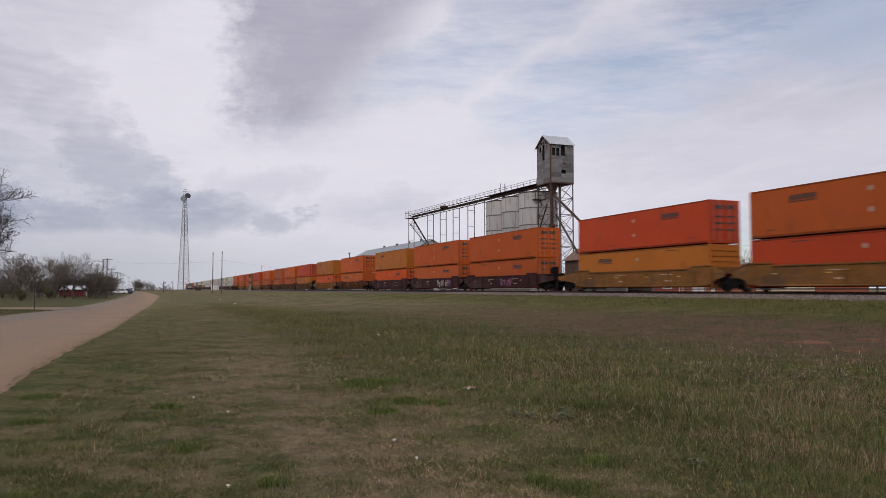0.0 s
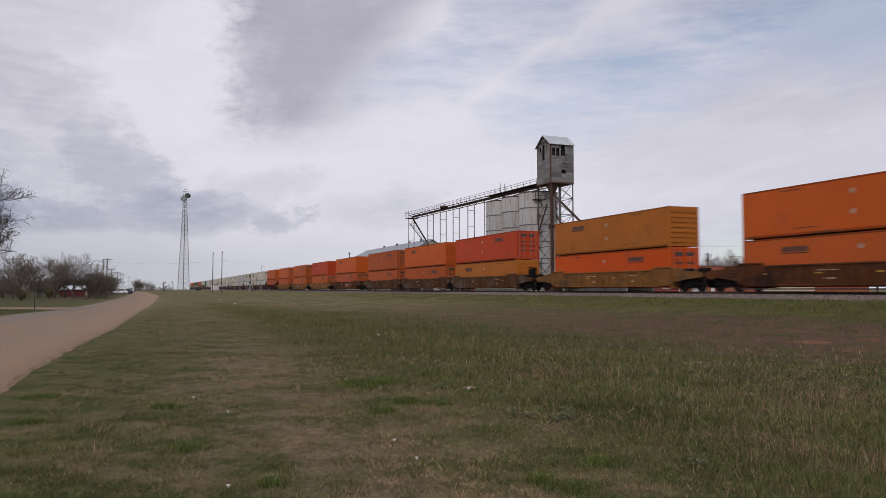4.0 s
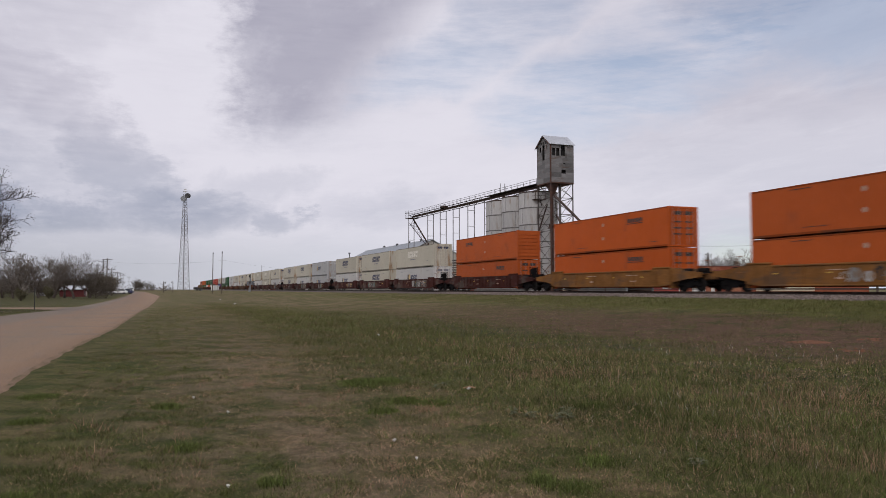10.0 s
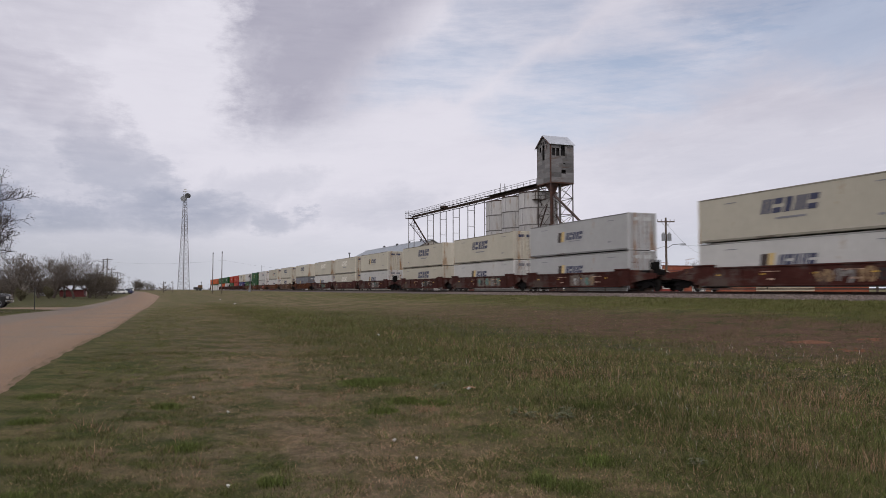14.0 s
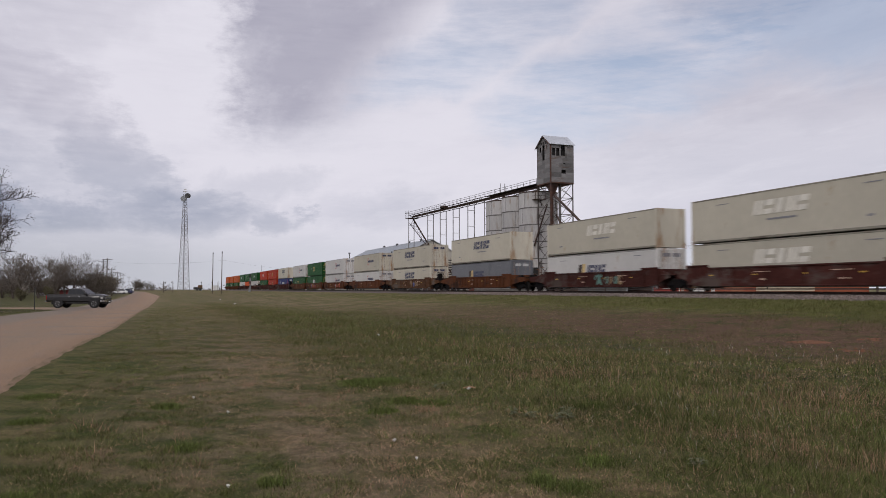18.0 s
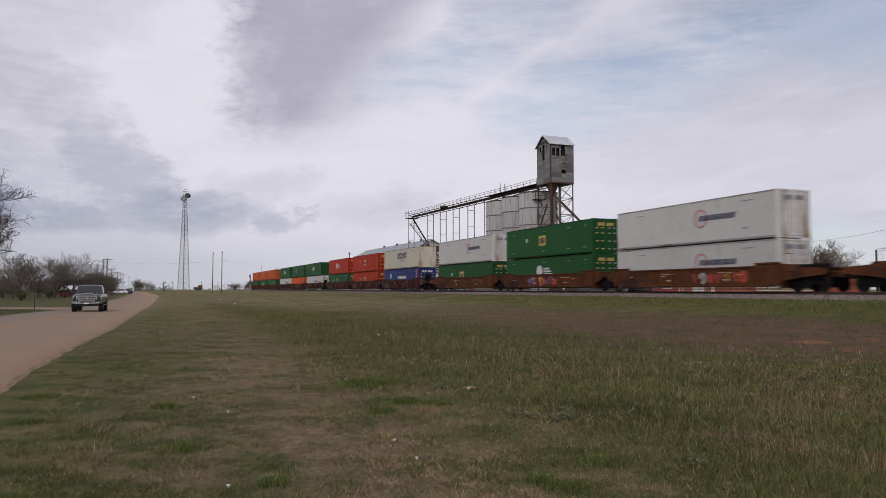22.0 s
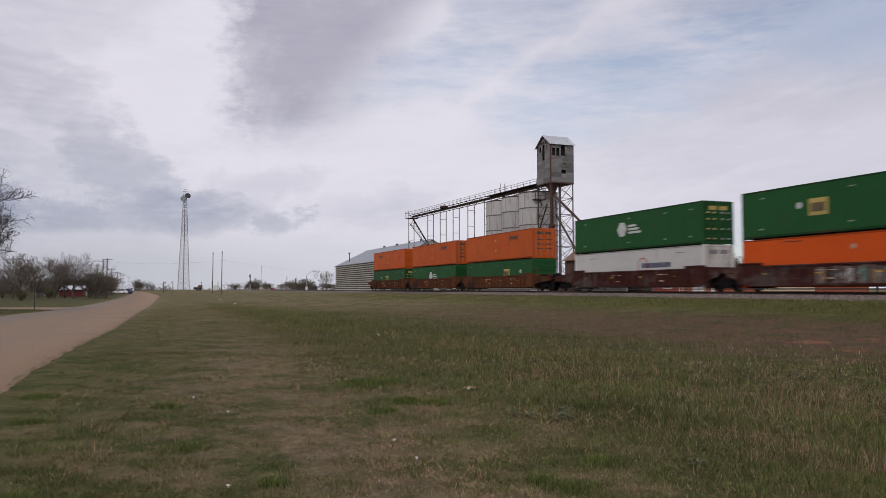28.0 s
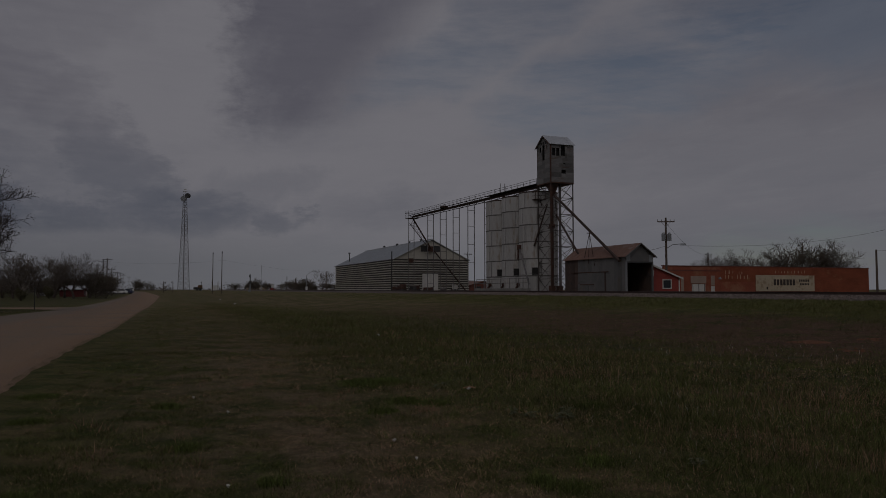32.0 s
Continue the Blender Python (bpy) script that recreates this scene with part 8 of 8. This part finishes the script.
for q, spans in (((lo[0], lo[1], mid[1], mid[0]), ((0.06, 0.42), (0.46, 0.90))), ((lo[2], lo[3], mid[3], mid[2]), ((0.10, 0.54), (0.58, 0.94)))):
    for u0, u1 in spans:
        part("side_window", on_quad(q, u0, u1, 0.16, 0.90, 0.008), M_GLASS, cab_ob)
part("windshield", on_quad((lo[1], lo[2], mid[2], mid[1]), 0.07, 0.93, 0.08, 0.92, 0.008), M_GLASS, cab_ob)
part("rear_window", on_quad((lo[3], lo[0], mid[0], mid[3]), 0.12, 0.88, 0.15, 0.9, 0.008), M_GLASS, cab_ob)
for s_ in (-1, 1):
    part("wiper", Solid().beam((1.40, s_ * 0.05, 1.34), (1.16, s_ * 0.5, 1.47), 0.02), M_DARK, cab_ob)
# flat black sheet on the solid body paints the shaded hollow of the bed
part("bed_well", Solid().box(-2.70, -0.95, -0.82, 0.82, 1.343, 1.352), M_DARK, pickup)
part("bed_rail", Solid().box(-2.82, -0.85, -0.99, -0.86, 1.335, 1.375, 0.015).box(-2.82, -0.85, 0.86, 0.99, 1.335, 1.375, 0.015), M_METAL_DARK, pickup)
part("tailgate", Solid().box(-2.90, -2.85, -0.80, 0.80, 0.80, 1.33, 0.02), M_TRUCK, pickup)
trap = lambda x, w0, w1, z0, z1: [(x, -w0, z0), (x, w0, z0), (x, w1, z1), (x, -w1, z1)]
grille = part("grille", Solid().rings([trap(2.70, 0.50, 0.60, 0.86, 1.17), trap(2.86, 0.48, 0.58, 0.87, 1.14)]), M_DARK, pickup, "black grille in a chrome frame with cross bars")
part("grille_bar", Solid().beam((2.87, -0.56, 1.005), (2.87, 0.56, 1.005), 0.055).beam((2.87, 0, 0.87), (2.87, 0, 1.15), 0.06).beam((2.86, -0.62, 1.155), (2.86, 0.62, 1.155), 0.06).beam((2.87, -0.52, 0.865), (2.87, 0.52, 0.865), 0.045).beam((2.87, -0.51, 0.86), (2.86, -0.61, 1.16), 0.05).beam((2.87, 0.51, 0.86), (2.86, 0.61, 1.16), 0.05), M_CHROME, grille)
for k in range(6):
    z = 0.90 + 0.045 * k
    part("grille_slat", Solid().beam((2.865, -0.5, z), (2.865, 0.5, z), 0.014), M_METAL_GREY, grille)
bumper = part("front_bumper", Solid().rings([[(x0, y, z0), (x1, y, z0 + 0.03), (x1, y, z1 - 0.05), (x0, y, z1)] for y, x0, x1, z0, z1 in ((-1.0, 2.45, 2.62, 0.60, 0.82), (-0.86, 2.62, 2.88, 0.58, 0.84), (-0.5, 2.7, 2.97, 0.57, 0.85), (0.5, 2.7, 2.97, 0.57, 0.85), (0.86, 2.62, 2.88, 0.58, 0.84), (1.0, 2.45, 2.62, 0.60, 0.82))]), M_CHROME, pickup, "chrome front bumper")
part("intake", Solid().box(2.90, 2.985, -0.42, 0.42, 0.70, 0.78, 0.01), M_DARK, bumper)
part("air_dam", Solid().box(2.60, 2.86, -0.78, 0.78, 0.46, 0.565, 0.03), M_METAL_DARK, pickup)
part("rear_bumper", Solid().box(-3.02, -2.86, -0.95, 0.95, 0.55, 0.74, 0.04), M_CHROME, pickup)
for s_ in (-1, 1):
    part("headlight", Solid().rings([[(2.50, s_ * 0.97, z0), (2.70, s_ * 0.93, z0), (2.84, s_ * 0.63, z0), (2.60, s_ * 0.63, z0)] for z0 in (0.90, 1.12)]), M_HEADLAMP, pickup)
    part("fog_lamp", Solid().tube((2.88, s_ * 0.66, 0.69), (2.95, s_ * 0.66, 0.69), 0.06, n=10), M_HEADLAMP, bumper)
    part("tail_lamp", Solid().box(-2.90, -2.80, min(s_ * 0.82, s_ * 0.98), max(s_ * 0.82, s_ * 0.98), 0.85, 1.25, 0.02), M_TAIL, pickup)
    part("mirror", Solid().box(0.95, 1.15, min(s_ * 0.98, s_ * 1.25), max(s_ * 0.98, s_ * 1.25), 1.30, 1.52, 0.04), M_TRUCK, pickup)
    part("running_board", Solid().box(-0.9, 1.2, min(s_ * 0.9, s_ * 1.04), max(s_ * 0.9, s_ * 1.04), 0.46, 0.54, 0.02), M_METAL_DARK, pickup)
    for ax in (-1.72, 1.88):
        arch = Solid()
        pts = [(0.56 * math.cos(radians(a)), 0.56 * math.sin(radians(a))) for a in range(-10, 191, 20)]
        inner = [(0.47 * math.cos(radians(a)), 0.47 * math.sin(radians(a))) for a in range(-10, 191, 20)]
        for (p0, p1), (q0, q1) in zip(zip(pts, pts[1:]), zip(inner, inner[1:])):
            ya, yb = sorted((s_ * 0.93, s_ * 1.03))
            arch.rings([[(ax + p0[0], yy, 0.45 + p0[1]), (ax + p1[0], yy, 0.45 + p1[1]), (ax + q1[0], yy, 0.45 + q1[1]), (ax + q0[0], yy, 0.45 + q0[1])] for yy in (ya, yb)])
        part("wheel_arch", arch, M_TRUCK, pickup)
        # black disc in the solid body side: shade of the wheel housing, by colour
        well = Solid().tube((ax, s_ * 0.80, 0.47), (ax, s_ * 1.004, 0.47), 0.48, n=20)
        part("wheel_well", well, M_DARK, pickup)
    for x0 in (-0.80, 0.22):
        part("door_handle", Solid().box(x0 + 0.08, x0 + 0.3, min(s_ * 1.0, s_ * 1.03), max(s_ * 1.0, s_ * 1.03), 1.10, 1.14, 0.008), M_CHROME, pickup)
part("undercarriage", Solid().box(-2.6, 2.5, -0.5, 0.5, 0.42, 0.62), M_METAL_DARK, pickup)
part("plate", Solid().box(2.972, 2.99, -0.15, 0.15, 0.60, 0.69), M_WHITE, pickup)
PICKUP_WHEELS = wheels(pickup, (-1.72, 1.88), 0.88, 0.44, 0.30)

# ---- small things on the grass ----
t = thing("sign_post", pose(-9.7, 75.0, float(gz(-9.7, 75.0))), "thin dark steel post standing by the side road", "post")
part("shaft", Solid().box(-0.035, 0.035, -0.03, 0.03, -0.2, 2.0), M_METAL_DARK, t)
rng = random.Random(9)
for x, y, r in ((2.23, 7.04, 0.026), (0.55, 10.7, 0.026), (7.01, 23.88, 0.06), (0.88, 9.36, 0.028), (2.17, 6.21, 0.022), (4.44, 10.34, 0.05), (0.56, 5.89, 0.022), (10.1, 100.7, 0.22), (11.6, 141.6, 0.25)):
    t = thing("litter", pose(x, y, float(gz(x, y)) + 0.05, rng.uniform(-15, 15), rng.uniform(-15, 15), rng.uniform(0, 180)), "crumpled scrap of white litter lying on the grass", "litter", "litter on the grass")
    pts = []
    s = Solid()
    for k in range(9):
        a = 2 * math.pi * k / 9
        q = r * rng.uniform(0.7, 1.3)
        pts.append((q * math.cos(a), q * 0.6 * math.sin(a), rng.uniform(0, r * 0.4)))
    for k in range(9):
        s.face((0, 0, r * 0.55), pts[k], pts[(k + 1) % 9])
        s.face((0, 0, -0.02), pts[(k + 1) % 9], pts[k])
    part("scrap", s, M_PAPER, t)
for x, y, rx, ry in ((17.1, 15.95, 0.55, 0.6), (18.6, 15.1, 0.3, 0.5), (16.2, 13.6, 0.26, 0.5)):
    s = Solid()
    rr = random.Random(int(x * 10))
    for k in range(13):
        cx, cy, q = x + rx * rr.gauss(0, 0.55), y + ry * rr.gauss(0, 0.55), rr.uniform(0.06, 0.30) * rx / 0.6
        ring = [(cx + q * rr.uniform(0.5, 1.5) * math.cos(0.5236 * a), cy + q * rr.uniform(0.5, 1.5) * math.sin(0.5236 * a)) for a in range(12)]
        for a, b in zip(ring, ring[1:] + ring[:1]):
            s.face((cx, cy, float(gz(cx, cy)) + 0.03), (*a, float(gz(*a)) + 0.004), (*b, float(gz(*b)) + 0.004))
    tagged(part("bare_patch", s, M_RED_DIRT), "ragged patch of bare red soil in the grass", "soil", kind="structure")

# grey-green broad-leaved weeds and a dead stick in the grass
M_WEED = mat("grey_green_leaf", (0.112, 0.120, 0.066), 0.8, var=0.25, scale=3, island=0.35, bump=0, shine=0.2)
for k, (x, y, high) in enumerate(((4.35, 11.05, 0.12), (4.10, 10.8, 0.10), (4.0, 8.05, 0.15), (4.32, 7.55, 0.14), (4.12, 7.75, 0.12), (4.66, 7.9, 0.13), (4.52, 7.62, 0.10), (4.36, 5.22, 0.11))):
    rr = random.Random(300 + k)
    t = thing("weed", pose(x, y, float(gz(x, y)), rz=rr.uniform(0, 360)), "low grey-green broad-leaved weed in the grass", "weed", "broad-leaved weeds")
    part("stem", Solid().tube((0, 0, -0.03), (0.01, 0.02, high * 0.8), 0.008, 0.004, 5), M_WEED, t)
    for j in range(16):
        a, up, size = rr.uniform(0, 6.283), rr.uniform(0.1, 0.9), rr.uniform(0.05, 0.10)
        c, d = math.cos(a), math.sin(a)
        z0 = high * up * 0.7
        row = [(0.01 + size * q, wv * size, z0 + size * (0.55 * q - 0.5 * q * q)) for q, wv in ((0, 0.04), (0.35, 0.22), (0.7, 0.20), (1.0, 0.0))]
        s = Solid()
        for (xa, wa, za), (xb, wb, zb) in zip(row, row[1:]):
            s.face((xa * c - wa * d, xa * d + wa * c, za), (xb * c - wb * d, xb * d + wb * c, zb), (xb * c + wb * d, xb * d - wb * c, zb), (xa * c + wa * d, xa * d - wa * c, za))
        part("leaf", s, M_WEED, t)
t = thing("dead_stick", pose(4.44, 10.34, float(gz(4.44, 10.34)) + 0.06, rz=-15), "bleached dead stick lying in the grass", "stick")
part("stick", Solid().tube((-0.09, 0, 0.0), (0.02, 0.01, 0.02), 0.008, 0.011, 6).tube((0.02, 0.01, 0.02), (0.10, -0.02, 0.0), 0.011, 0.006, 6), M_STEM, t)

# ---- ties, as pieces of the track bed ----
tie_mesh = Solid().box(-1.3, 1.3, -0.115, 0.115, -0.17, 0.0, 0.012).mesh("tie", M_TIE)
for k in range(300):
    part("tie", tie_mesh, None, ballast, at=pose(TRACK_X, 6 + 0.5 * k, RAIL_TOP - 0.172))
rest = Solid()
for k in range(200):
    rest.box(TRACK_X - 1.3, TRACK_X + 1.3, 156 + 0.5 * k - 0.115, 156 + 0.5 * k + 0.115, RAIL_TOP - 0.35, RAIL_TOP - 0.172)
part("far_ties", rest, M_TIE, ballast)["kind"] = "stuff"


def motions():
    # the train runs from far down the line past the camera, picking up a little speed
    for ob, y, z, turn in ROLLING:
        rows = []
        for t in (0.0, 8.0, 16.0, 24.0, 32.0):
            gone = SPEED * (t + 1.65e-4 * t * (t - 16.0))
            rows.append((t, pose(TRACK_X, y - gone, z, rz=turn)))
        walk(ob, rows)
    # the pickup comes out of the side road, turns and drives past
    path = [(0.0, -64.0, 84, 0), (6.0, -58.0, 84, 0), (12.0, -23.0, 84, 0), (13.2, -18.4, 84, 0), (14.0, -15.7, 84, 0), (14.5, -14.2, 84, 0), (15.5, -12.1, 84, 0), (16.5, -10.3, 84, 0), (17.0, -9.2, 84, 0), (17.5, -7.9, 84, -6),
            (18.0, -6.8, 83.7, -20), (18.5, -5.7, 83.0, -36), (19.0, -4.9, 81.6, -52), (19.5, -4.3, 79.6, -67), (20.0, -3.9, 77.0, -79), (20.5, -3.85, 73.8, -87), (21.0, -3.9, 70.4, -90), (22.0, -4.3, 62.0, -91), (23.0, -4.8, 53.2, -92),
            (24.0, -5.3, 45.6, -92), (25.0, -5.8, 39.4, -92), (26.0, -6.0, 32.0, -91), (28.0, -6.0, 16.0, -90), (30.0, -6.0, -2.0, -90), (32.0, -6.0, -22.0, -90)]
    walk(pickup, [(t, pose(x, y, float(gz(x, y)) + 0.05, rz=h)) for t, x, y, h in path])
    # its wheels roll with the way gone
    ts = [p[0] for p in path]
    way = [0.0]
    for a, b in zip(path, path[1:]):
        way.append(way[-1] + math.hypot(b[1] - a[1], b[2] - a[2]))
    for hub, x, y, r in PICKUP_WHEELS:
        rows, t = [], 0.0
        while t <= 32.001:
            rows.append((t, pose(x, y, r) @ Matrix.Rotation(float(np.interp(t, ts, way)) / r, 4, "Y")))
            t += 1 / 15
        walk(hub, rows)


motions()
